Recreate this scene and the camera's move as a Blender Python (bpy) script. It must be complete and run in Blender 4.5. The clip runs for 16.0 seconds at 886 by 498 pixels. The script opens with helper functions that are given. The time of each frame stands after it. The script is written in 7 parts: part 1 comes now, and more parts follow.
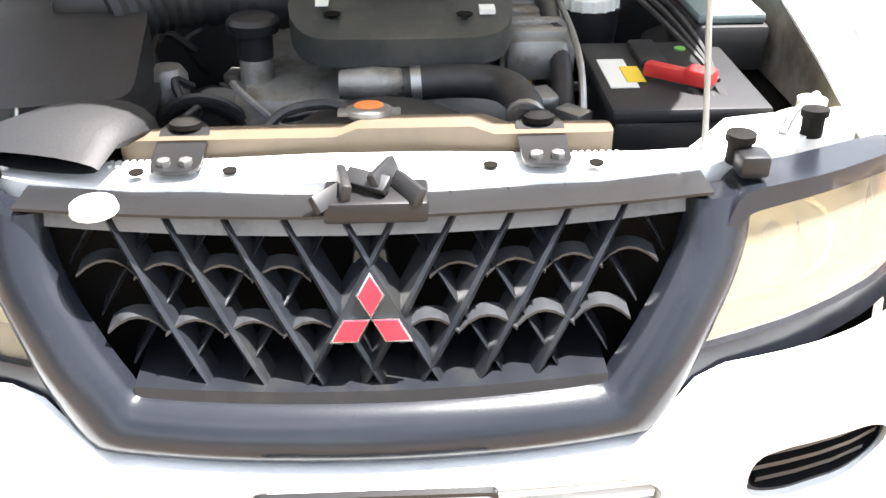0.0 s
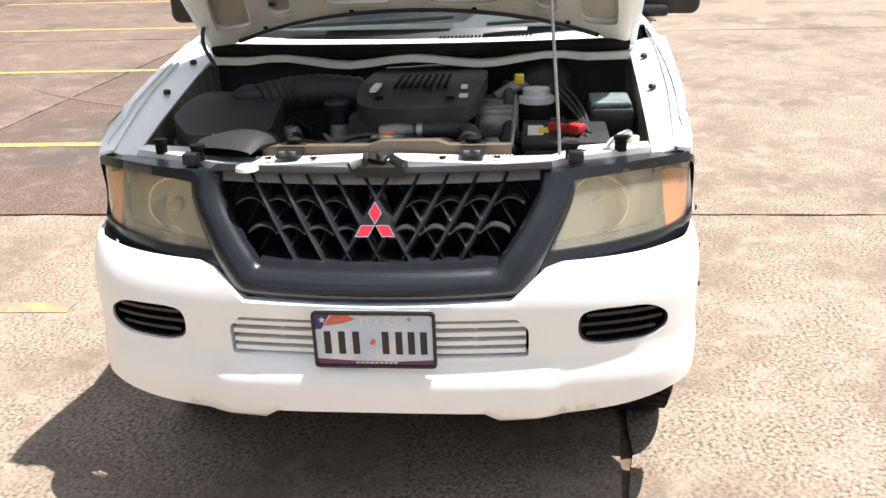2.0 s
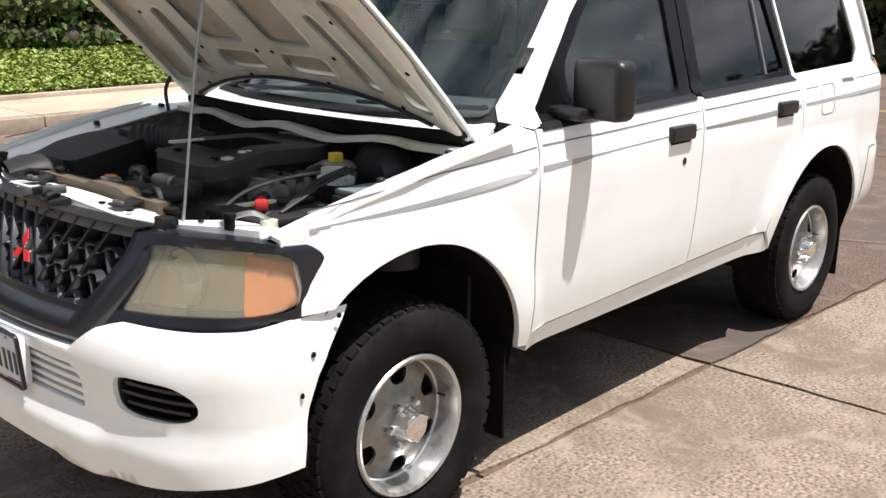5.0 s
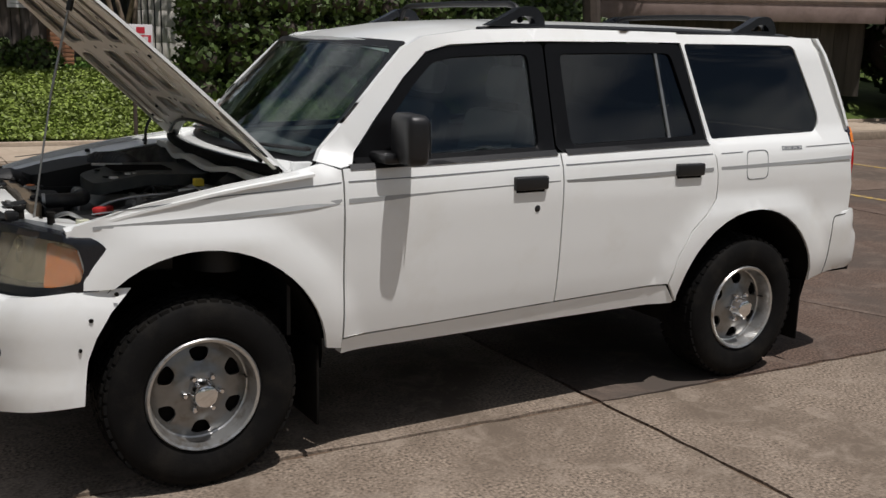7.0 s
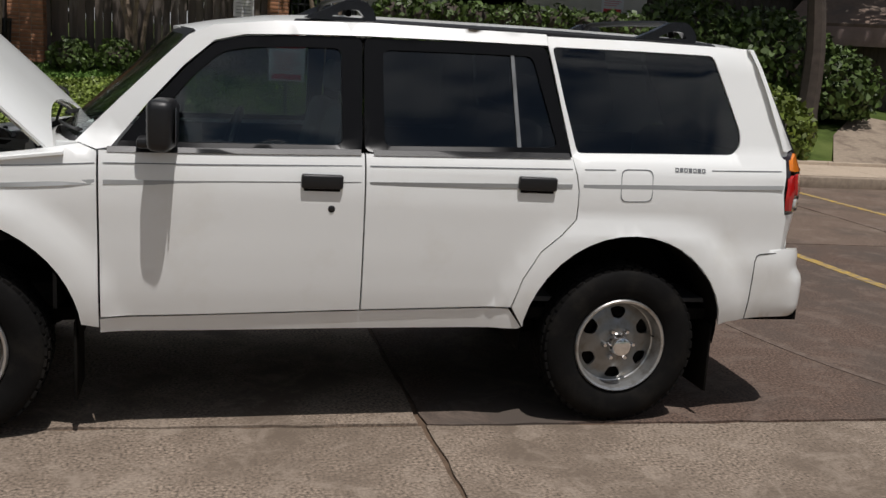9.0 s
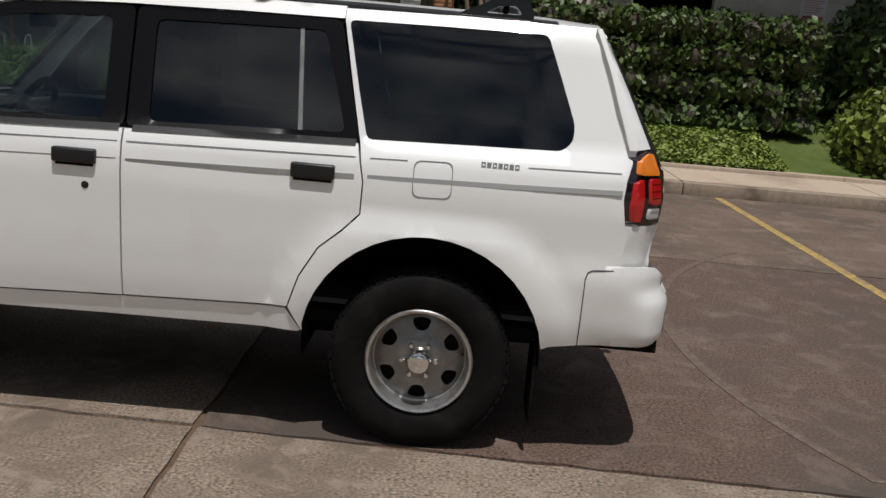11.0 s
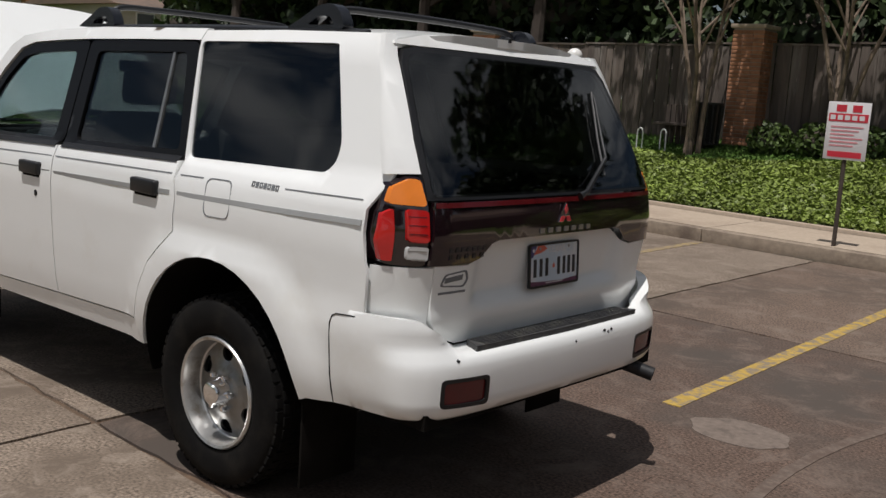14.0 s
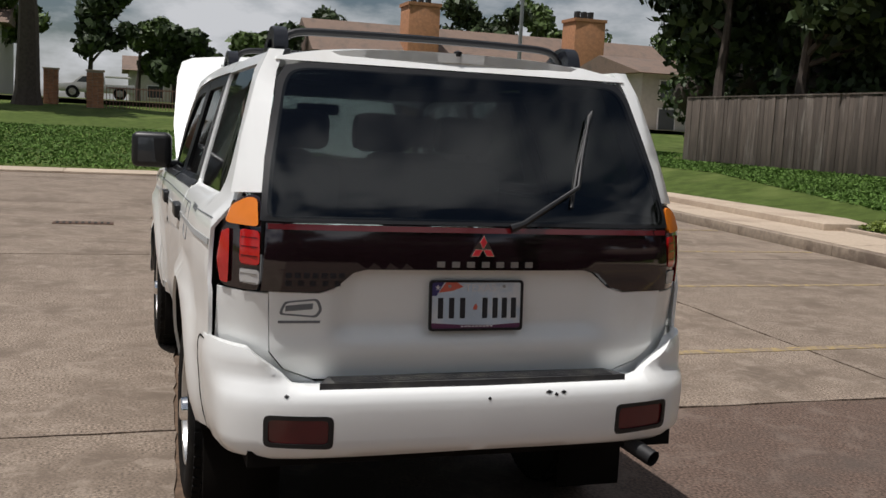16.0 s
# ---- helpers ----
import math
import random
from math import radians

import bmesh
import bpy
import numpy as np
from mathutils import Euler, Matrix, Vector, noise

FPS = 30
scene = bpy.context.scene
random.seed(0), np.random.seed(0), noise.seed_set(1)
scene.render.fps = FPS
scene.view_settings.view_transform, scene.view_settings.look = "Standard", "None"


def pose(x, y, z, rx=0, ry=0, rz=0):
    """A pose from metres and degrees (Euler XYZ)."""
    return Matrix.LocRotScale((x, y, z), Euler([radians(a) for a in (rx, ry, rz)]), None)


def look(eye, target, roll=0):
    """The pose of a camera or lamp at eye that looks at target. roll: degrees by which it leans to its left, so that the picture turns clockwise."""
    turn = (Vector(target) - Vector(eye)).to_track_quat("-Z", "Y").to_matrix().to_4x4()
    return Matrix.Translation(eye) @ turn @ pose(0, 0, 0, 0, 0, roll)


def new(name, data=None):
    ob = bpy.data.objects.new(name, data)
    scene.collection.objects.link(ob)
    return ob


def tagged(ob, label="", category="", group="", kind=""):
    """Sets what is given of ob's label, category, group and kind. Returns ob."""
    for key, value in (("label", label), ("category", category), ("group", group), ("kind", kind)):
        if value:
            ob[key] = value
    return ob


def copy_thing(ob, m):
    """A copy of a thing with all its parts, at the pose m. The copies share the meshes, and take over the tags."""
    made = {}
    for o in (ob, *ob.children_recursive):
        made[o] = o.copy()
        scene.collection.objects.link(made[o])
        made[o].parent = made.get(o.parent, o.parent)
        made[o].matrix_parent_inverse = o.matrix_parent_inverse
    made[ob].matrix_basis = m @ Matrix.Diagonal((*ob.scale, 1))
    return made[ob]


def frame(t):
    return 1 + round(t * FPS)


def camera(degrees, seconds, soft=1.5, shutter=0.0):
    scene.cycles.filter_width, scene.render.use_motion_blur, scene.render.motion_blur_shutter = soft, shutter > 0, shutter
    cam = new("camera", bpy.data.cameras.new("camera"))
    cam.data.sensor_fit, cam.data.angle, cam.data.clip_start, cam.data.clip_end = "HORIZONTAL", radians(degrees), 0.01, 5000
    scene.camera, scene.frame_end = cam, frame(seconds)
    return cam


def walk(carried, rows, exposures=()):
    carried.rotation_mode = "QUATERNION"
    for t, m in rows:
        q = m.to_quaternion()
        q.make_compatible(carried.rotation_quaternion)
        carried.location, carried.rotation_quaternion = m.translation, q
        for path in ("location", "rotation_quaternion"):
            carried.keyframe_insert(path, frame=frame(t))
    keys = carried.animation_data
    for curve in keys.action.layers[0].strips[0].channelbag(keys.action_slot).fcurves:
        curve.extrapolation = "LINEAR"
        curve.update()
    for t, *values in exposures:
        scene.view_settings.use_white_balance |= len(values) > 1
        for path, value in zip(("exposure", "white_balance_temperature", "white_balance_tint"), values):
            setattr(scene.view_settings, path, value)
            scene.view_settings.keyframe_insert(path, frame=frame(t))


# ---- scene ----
cam = camera(47.9, 16.0)
PATH = [
    (0, (-1.701, -0.039, 1.593), (-0.013, -0.124, 0.524), 0.1),
    (0.5, (-2.088, -0.126, 1.562), (-0.313, -0.162, 0.641), 0.6),
    (1, (-2.46, -0.163, 1.598), (-0.656, -0.155, 0.735), 0.6),
    (1.5, (-2.803, -0.177, 1.649), (-0.985, -0.147, 0.815), -0.5),
    (2, (-3.018, -0.406, 1.683), (-1.159, -0.216, 0.97), -1.9),
    (2.5, (-3.09, -0.778, 1.59), (-1.259, -0.234, 1.0), -1.7),
    (3, (-2.907, -1.164, 1.581), (-1.132, -0.366, 1.12), -2.8),
    (3.5, (-2.662, -1.576, 1.542), (-0.969, -0.578, 1.172), -1.9),
    (4, (-2.398, -2.007, 1.56), (-0.841, -0.848, 1.076), 0.3),
    (4.5, (-2.083, -2.298, 1.541), (-0.57, -1.091, 1.037), 1.2),
    (4.7, (-1.988, -2.415, 1.558), (-0.508, -1.173, 1.042), 1.0),
    (6.8, (-1.178, -4.034, 1.631), (-0.101, -2.404, 1.204), 1.5),
    (7, (-1.038, -4.132, 1.635), (-0.022, -2.46, 1.217), 1.6),
    (7.5, (-0.567, -4.363, 1.615), (0.307, -2.601, 1.256), 2.8),
    (8, (-0.093, -4.572, 1.57), (0.627, -2.733, 1.257), 1.6),
    (8.5, (0.329, -4.631, 1.624), (0.969, -2.781, 1.214), 2.6),
    (9, (0.911, -4.737, 1.602), (1.388, -2.836, 1.205), 3.6),
    (9.5, (1.451, -4.812, 1.61), (1.741, -2.872, 1.221), 2.4),
    (10, (1.949, -4.773, 1.556), (2.151, -2.811, 1.228), 1.6),
    (10.2, (2.088, -4.736, 1.588), (2.266, -2.775, 1.233), 2.8),
    (12.3, (4.27, -3.989, 1.56), (3.675, -2.13, 1.123), 2.2),
    (12.5, (4.446, -3.898, 1.515), (3.745, -2.072, 1.099), 1.9),
    (13, (4.841, -3.599, 1.539), (3.916, -1.867, 1.162), 3.1),
    (13.5, (5.275, -3.32, 1.523), (4.137, -1.71, 1.186), 3.1),
    (14, (5.624, -2.968, 1.495), (4.341, -1.465, 1.185), 3.8),
    (14.5, (5.916, -2.534, 1.496), (4.462, -1.2, 1.173), 4.0),
    (15, (6.206, -2.106, 1.51), (4.567, -1.008, 1.183), 4.3),
    (15.5, (6.337, -1.61, 1.483), (4.536, -0.793, 1.19), 4.5),
    (16, (6.497, -1.073, 1.456), (4.613, -0.448, 1.214), 2.9),
]
walk(cam, [(t, look(eye, target, roll)) for t, eye, target, roll in PATH],
     exposures=[(0, 2.7), (0.5, 2.35), (1.0, 1.85), (1.5, 1.5), (2.0, 1.2), (2.5, 0.98), (3.0, 0.74), (3.5, 0.80), (4.7, 0.76), (5.7, 0.1), (6.8, -0.55), (10.2, -0.58), (12.5, -0.54), (14.5, -0.53), (15.5, -0.45), (16.0, -0.32)])

# ---- daylight ----
SUN_DIR = Vector((0.06, -0.30, 0.94)).normalized()
world = bpy.data.worlds.new("sky")
scene.world = world
world.use_nodes = True
wn = world.node_tree.nodes
sky = wn.new("ShaderNodeTexSky")
sky.sky_type = "NISHITA"
sky.sun_disc = False
sky.sun_elevation = math.asin(SUN_DIR.z)
sky.sun_rotation = math.atan2(SUN_DIR.x, SUN_DIR.y)
# broken white cloud over the blue
wtc = wn.new("ShaderNodeTexCoord")
wmap = wn.new("ShaderNodeMapping")
wmap.inputs["Scale"].default_value = (1.6, 1.6, 4.5)
wnoise = wn.new("ShaderNodeTexNoise")
wnoise.inputs["Scale"].default_value = 2.4
wnoise.inputs["Detail"].default_value = 7.0
wnoise.inputs["Roughness"].default_value = 0.58
wramp = wn.new("ShaderNodeValToRGB")
wramp.color_ramp.elements[0].position = 0.43
wramp.color_ramp.elements[1].position = 0.62
wmix = wn.new("ShaderNodeMixRGB")
wmix.inputs[2].default_value = (15, 15.3, 16, 1)
wl = world.node_tree.links
wl.new(wtc.outputs["Generated"], wmap.inputs["Vector"])
wl.new(wmap.outputs["Vector"], wnoise.inputs["Vector"])
wl.new(wnoise.outputs["Fac"], wramp.inputs["Fac"])
wl.new(wramp.outputs["Color"], wmix.inputs["Fac"])
wl.new(sky.outputs["Color"], wmix.inputs[1])
wl.new(wmix.outputs["Color"], wn["Background"].inputs["Color"])
wn["Background"].inputs["Strength"].default_value = 0.047
sun_data = bpy.data.lights.new("sun", "SUN")
sun_data.energy = 4.9
sun_data.angle = radians(0.6)
sun_data.color = (1.0, 0.96, 0.94)
sun = new("sun", sun_data)
sun.matrix_world = look(SUN_DIR * 60, (0, 0, 0))

# ---- materials ----
def material(name, color, rough=0.6, metal=0.0, vary=0.15, scale=8.0, bump=0.0, bump_scale=60.0, stain=None,
             stain_scale=0.8, stain_cut=(0.5, 0.65), coat=0.0, island=0.0, spec=0.5, stretch=(1, 1, 1), per_object=0.0, blotch=None, blotch_scale=3.0):
    """A principled surface with grain, larger stains and fine relief, in metres of the object's own space."""
    m = bpy.data.materials.new(name)
    m.use_nodes = True
    n, l = m.node_tree.nodes, m.node_tree.links
    b = n["Principled BSDF"]
    b.inputs["Roughness"].default_value = rough
    b.inputs["Metallic"].default_value = metal
    b.inputs["Coat Weight"].default_value = coat
    b.inputs["Coat Roughness"].default_value = 0.05
    b.inputs["Specular IOR Level"].default_value = spec
    geo = n.new("ShaderNodeNewGeometry")
    mapping = n.new("ShaderNodeMapping")
    mapping.inputs["Scale"].default_value = stretch
    l.new(geo.outputs["Position"], mapping.inputs["Vector"])
    tex = n.new("ShaderNodeTexNoise")
    tex.inputs["Scale"].default_value = scale
    tex.inputs["Detail"].default_value = 6.0
    l.new(mapping.outputs["Vector"], tex.inputs["Vector"])
    rng = n.new("ShaderNodeMapRange")
    rng.inputs["From Min"].default_value, rng.inputs["From Max"].default_value = 0.25, 0.75
    rng.inputs["To Min"].default_value, rng.inputs["To Max"].default_value = 1 - vary, 1 + vary
    l.new(tex.outputs["Fac"], rng.inputs["Value"])
    value = rng.outputs["Result"]
    if island or per_object:
        src = geo.outputs["Random Per Island"] if island else n.new("ShaderNodeObjectInfo").outputs["Random"]
        r2 = n.new("ShaderNodeMapRange")
        amount = island or per_object
        r2.inputs["To Min"].default_value, r2.inputs["To Max"].default_value = 1 - amount, 1 + amount
        l.new(src, r2.inputs["Value"])
        mul = n.new("ShaderNodeMath")
        mul.operation = "MULTIPLY"
        l.new(value, mul.inputs[0])
        l.new(r2.outputs["Result"], mul.inputs[1])
        value = mul.outputs[0]
    hsv = n.new("ShaderNodeHueSaturation")
    hsv.inputs["Color"].default_value = (*color, 1)
    l.new(value, hsv.inputs["Value"])
    out = hsv.outputs["Color"]
    if stain:
        t2 = n.new("ShaderNodeTexNoise")
        t2.inputs["Scale"].default_value = stain_scale
        t2.inputs["Detail"].default_value = 8.0
        t2.inputs["Roughness"].default_value = 0.65
        l.new(mapping.outputs["Vector"], t2.inputs["Vector"])
        ramp = n.new("ShaderNodeValToRGB")
        ramp.color_ramp.elements[0].position, ramp.color_ramp.elements[1].position = stain_cut
        l.new(t2.outputs["Fac"], ramp.inputs["Fac"])
        mx = n.new("ShaderNodeMixRGB")
        mx.inputs[2].default_value = (*stain, 1)
        l.new(ramp.outputs["Color"], mx.inputs["Fac"])
        l.new(out, mx.inputs[1])
        out = mx.outputs["Color"]
    if blotch:
        t4 = n.new("ShaderNodeTexNoise")
        t4.inputs["Scale"].default_value = blotch_scale
        t4.inputs["Detail"].default_value = 10.0
        t4.inputs["Roughness"].default_value = 0.75
        t4.inputs["Distortion"].default_value = 0.6
        l.new(geo.outputs["Position"], t4.inputs["Vector"])
        r4 = n.new("ShaderNodeValToRGB")
        r4.color_ramp.elements[0].position, r4.color_ramp.elements[1].position = 0.50, 0.72
        l.new(t4.outputs["Fac"], r4.inputs["Fac"])
        m4 = n.new("ShaderNodeMixRGB")
        m4.inputs[2].default_value = (*blotch, 1)
        l.new(r4.outputs["Color"], m4.inputs["Fac"])
        l.new(out, m4.inputs[1])
        out = m4.outputs["Color"]
    l.new(out, b.inputs["Base Color"])
    if bump:
        t3 = n.new("ShaderNodeTexNoise")
        t3.inputs["Scale"].default_value = bump_scale
        t3.inputs["Detail"].default_value = 5.0
        l.new(mapping.outputs["Vector"], t3.inputs["Vector"])
        bp = n.new("ShaderNodeBump")
        bp.inputs["Strength"].default_value = bump
        bp.inputs["Distance"].default_value = 0.01
        l.new(t3.outputs["Fac"], bp.inputs["Height"])
        l.new(bp.outputs["Normal"], b.inputs["Normal"])
    return m


def glass(name, tint, gloss=1.0, haze=None, haze_amount=0.0):
    """A thin pane: it lets tinted light through and mirrors at glancing angles."""
    m = bpy.data.materials.new(name)
    m.use_nodes = True
    n, l = m.node_tree.nodes, m.node_tree.links
    n.remove(n["Principled BSDF"])
    tr = n.new("ShaderNodeBsdfTransparent")
    tr.inputs["Color"].default_value = (*tint, 1)
    gl = n.new("ShaderNodeBsdfGlossy")
    gl.inputs["Roughness"].default_value = 0.03
    base = tr.outputs[0]
    if haze:
        df = n.new("ShaderNodeBsdfDiffuse")
        df.inputs["Color"].default_value = (*haze, 1)
        m1 = n.new("ShaderNodeMixShader")
        m1.inputs["Fac"].default_value = haze_amount
        l.new(base, m1.inputs[1])
        l.new(df.outputs[0], m1.inputs[2])
        base = m1.outputs[0]
    lw = n.new("ShaderNodeLayerWeight")
    lw.inputs["Blend"].default_value = 0.5
    pw = n.new("ShaderNodeMath")
    pw.operation = "POWER"
    pw.inputs[1].default_value = 5.0
    l.new(lw.outputs["Facing"], pw.inputs[0])
    mu = n.new("ShaderNodeMath")
    mu.operation = "MULTIPLY_ADD"
    mu.use_clamp = True
    mu.inputs[1].default_value = 0.95 * min(gloss, 1.0)
    mu.inputs[2].default_value = 0.045 * gloss
    l.new(pw.outputs[0], mu.inputs[0])
    mix = n.new("ShaderNodeMixShader")
    l.new(mu.outputs[0], mix.inputs["Fac"])
    l.new(base, mix.inputs[1])
    l.new(gl.outputs[0], mix.inputs[2])
    l.new(mix.outputs[0], n["Material Output"].inputs["Surface"])
    return m


PAINT = material("white_car_paint", (0.86, 0.87, 0.85), 0.32, vary=0.012, scale=3, coat=0.6, stain=(0.78, 0.77, 0.72), stain_scale=2.0, stain_cut=(0.55, 0.8))
WING = material("grey_inner_wing_paint", (0.30, 0.285, 0.25), 0.6, vary=0.2, scale=9, stain=(0.09, 0.08, 0.065), stain_scale=5, stain_cut=(0.40, 0.62))
PRIMER = material("cream_underside_paint", (0.68, 0.65, 0.57), 0.5, vary=0.05, scale=5, stain=(0.44, 0.39, 0.31), stain_scale=4, stain_cut=(0.52, 0.72), coat=0.1)
HOOD_RECESS = material("darker_hood_recess", (0.47, 0.42, 0.34), 0.8, vary=0.15, scale=9, stain=(0.34, 0.29, 0.22), stain_scale=6)
BLACK = material("black_trim_plastic", (0.009, 0.009, 0.010), 0.42, vary=0.15, scale=30, bump=0.05, bump_scale=400)
SURROUND = material("dark_grey_surround_plastic", (0.011, 0.0125, 0.017), 0.25, vary=0.12, scale=12, bump=0.03, bump_scale=300)
GRILLE = material("grille_black_plastic", (0.012, 0.0135, 0.017), 0.28, vary=0.2, scale=20, stain=(0.022, 0.022, 0.021), stain_scale=10)
# Grille plastic made paler: the webs' sunlit reflection is in the colour.
GUSSET = material("lit_grille_web", (0.036, 0.038, 0.041), 0.28, vary=0.25, scale=30, stain=(0.012, 0.012, 0.012), stain_scale=14)
# Light grey stands for the reflection on the bar, painted as base colour.
TOP_BAR = material("sheen_grey_plastic", (0.16, 0.16, 0.155), 0.38, vary=0.15, scale=14, stain=(0.09, 0.09, 0.088), stain_scale=9)
RUBBER = material("tyre_rubber", (0.0075, 0.0072, 0.007), 0.75, vary=0.2, scale=14, bump=0.12, bump_scale=150, stain=(0.016, 0.0145, 0.0125), stain_scale=5, spec=0.1)
FRAME_BLACK = material("satin_black_window_frame", (0.005, 0.005, 0.0055), 0.3, vary=0.1, scale=30, spec=0.2)
DARK = material("underbody_black", (0.010, 0.009, 0.008), 0.9, vary=0.3, scale=6, spec=0.05)
CHROME = material("chrome", (0.80, 0.80, 0.80), 0.10, 1.0, vary=0.04)
RIM = material("machined_alloy_rim", (0.56, 0.56, 0.55), 0.33, 0.85, vary=0.08, scale=25, stain=(0.34, 0.31, 0.27), stain_scale=14)
RIM_FACE = material("grey_alloy_wheel_face", (0.25, 0.25, 0.245), 0.36, 0.9, vary=0.1, scale=25, stain=(0.20, 0.185, 0.165), stain_scale=14)
STEEL = material("dull_steel", (0.36, 0.36, 0.35), 0.42, 0.9, vary=0.15, scale=18)
ALLOY = material("cast_alloy", (0.27, 0.265, 0.25), 0.5, 0.6, vary=0.2, scale=25, bump=0.15, bump_scale=80, stain=(0.16, 0.14, 0.11), stain_scale=12)
TINT = glass("dark_tinted_glass", (0.28, 0.305, 0.305), 1.6)
TINT_FRONT = glass("lighter_tinted_glass", (0.54, 0.60, 0.61), 1.7)
CLEAR = glass("windscreen_glass", (0.84, 0.92, 0.90), 1.6)
LENS = glass("hazy_headlamp_lens", (0.93, 0.90, 0.78), 1.0, (0.66, 0.61, 0.50), 0.20)
AMBER_LENS = material("amber_lens", (0.80, 0.22, 0.02), 0.2, vary=0.06, scale=20, coat=0.6)
RED_LENS = material("red_lens", (0.50, 0.012, 0.012), 0.16, vary=0.08, scale=20, coat=0.8)
DEEP_RED = material("dark_red_reflector", (0.10, 0.006, 0.008), 0.2, vary=0.1, scale=20, coat=0.6)
CLEAR_LENS = material("reversing_lens", (0.55, 0.55, 0.54), 0.15, vary=0.08, scale=30, coat=0.8)
GARNISH = material("smoked_garnish", (0.013, 0.006, 0.008), 0.08, vary=0.1, coat=1.0)
RED = material("red_emblem_enamel", (0.62, 0.02, 0.035), 0.25, vary=0.05, coat=0.6)
HOSE = material("black_hose_rubber", (0.020, 0.020, 0.021), 0.55, vary=0.25, scale=18, stain=(0.05, 0.047, 0.042), stain_scale=8)
DUSTY = material("dusty_black_plastic", (0.010, 0.010, 0.011), 0.6, vary=0.25, scale=12, stain=(0.015, 0.0145, 0.0135), stain_scale=5, bump=0.06, bump_scale=200)
COVER = material("engine_cover_grey_green", (0.027, 0.030, 0.028), 0.5, vary=0.12, scale=20, stain=(0.055, 0.055, 0.048), stain_scale=6, bump=0.05, bump_scale=250)
TANK = material("aged_tan_radiator_tank", (0.11, 0.082, 0.052), 0.6, vary=0.18, scale=14, stain=(0.085, 0.065, 0.042), stain_scale=7)
CAP_ORANGE = material("orange_cap_label", (0.75, 0.20, 0.04), 0.5, vary=0.08)
WHITE_PLASTIC = material("white_plastic", (0.74, 0.74, 0.71), 0.45, vary=0.05, stain=(0.55, 0.53, 0.47), stain_scale=10)
CREAM_PLASTIC = material("yellowed_tank_plastic", (0.55, 0.55, 0.42), 0.5, vary=0.08, scale=10)
RED_PLASTIC = material("red_clamp_plastic", (0.42, 0.02, 0.02), 0.45, vary=0.08)
YELLOW = material("yellow_sticker", (0.72, 0.52, 0.04), 0.5, vary=0.05)
LABEL = material("printed_label", (0.66, 0.66, 0.62), 0.5, vary=0.04)
LABEL_DARK = material("label_print", (0.10, 0.10, 0.11), 0.6, vary=0.05)
TEAL = material("grey_teal_lid", (0.16, 0.21, 0.21), 0.5, vary=0.1, stain=(0.09, 0.11, 0.11), stain_scale=8)
SEAT = material("grey_seat_cloth", (0.17, 0.165, 0.155), 0.9, vary=0.12, scale=40)
DASH = material("dark_grey_dash", (0.055, 0.056, 0.058), 0.7, vary=0.1, scale=20)
PLATE_WHITE = material("plate_pale_blue_white", (0.52, 0.60, 0.68), 0.35, vary=0.12, scale=6, stain=(0.72, 0.72, 0.72), stain_scale=9)
PLATE_RED = material("plate_sunset_red", (0.66, 0.14, 0.09), 0.4, vary=0.1)
PLATE_NAVY = material("plate_navy", (0.05, 0.04, 0.16), 0.4, vary=0.1)
PLATE_MAROON = material("plate_maroon", (0.14, 0.04, 0.10), 0.4, vary=0.1)
PLATE_INK = material("plate_black_ink", (0.02, 0.02, 0.025), 0.5, vary=0.05)
STRIPE = material("thin_grey_stripe", (0.16, 0.17, 0.18), 0.5, vary=0.05)
PAD = material("ribbed_black_step_pad", (0.035, 0.035, 0.037), 0.6, vary=0.2, scale=30, stain=(0.08, 0.078, 0.07), stain_scale=10)

CONCRETE = material("weathered_concrete", (0.221, 0.174, 0.134), 0.88, vary=0.95, scale=70, bump=0.04, bump_scale=120, blotch=(0.315, 0.258, 0.205), blotch_scale=5.0, stain=(0.148, 0.114, 0.086),
                    stain_scale=1.1, stain_cut=(0.46, 0.62), per_object=0.07, spec=0.3)
CONCRETE_DARK = material("dark_brown_concrete", (0.110, 0.074, 0.056), 0.85, vary=0.95, scale=70, bump=0.045, bump_scale=120, blotch=(0.188, 0.142, 0.114), blotch_scale=3.6, stain=(0.085, 0.068, 0.056),
                         stain_scale=0.6, stain_cut=(0.45, 0.62), per_object=0.08, spec=0.35)
CONCRETE_MID = material("brown_stained_concrete", (0.152, 0.109, 0.083), 0.86, vary=0.95, scale=70, bump=0.045, bump_scale=120, blotch=(0.235, 0.185, 0.148), blotch_scale=3.0, stain=(0.105, 0.08, 0.063),
                        stain_scale=0.8, stain_cut=(0.45, 0.62), per_object=0.06, spec=0.3)
TYRE_MARK = material("faint_tyre_scrub", (0.150, 0.113, 0.09), 0.9, vary=0.3, scale=40, stain=(0.112, 0.078, 0.06), stain_scale=14, stain_cut=(0.42, 0.58))
SIDEWALK = material("pale_tan_concrete", (0.46, 0.37, 0.28), 0.9, vary=0.12, scale=18, bump=0.35, bump_scale=90, stain=(0.36, 0.28, 0.21), stain_scale=0.8, per_object=0.04)
KERB_FACE = material("kerb_concrete", (0.30, 0.24, 0.18), 0.9, vary=0.2, scale=14, bump=0.35, bump_scale=70, stain=(0.16, 0.12, 0.09), stain_scale=1.8)
JOINT = material("dirt_filled_joint", (0.12, 0.078, 0.05), 0.95, vary=0.35, scale=20)
YELLOW_LINE = material("worn_yellow_paint", (0.47, 0.31, 0.065), 0.85, vary=0.2, scale=20, stain=(0.24, 0.19, 0.13), stain_scale=13, stain_cut=(0.45, 0.57))
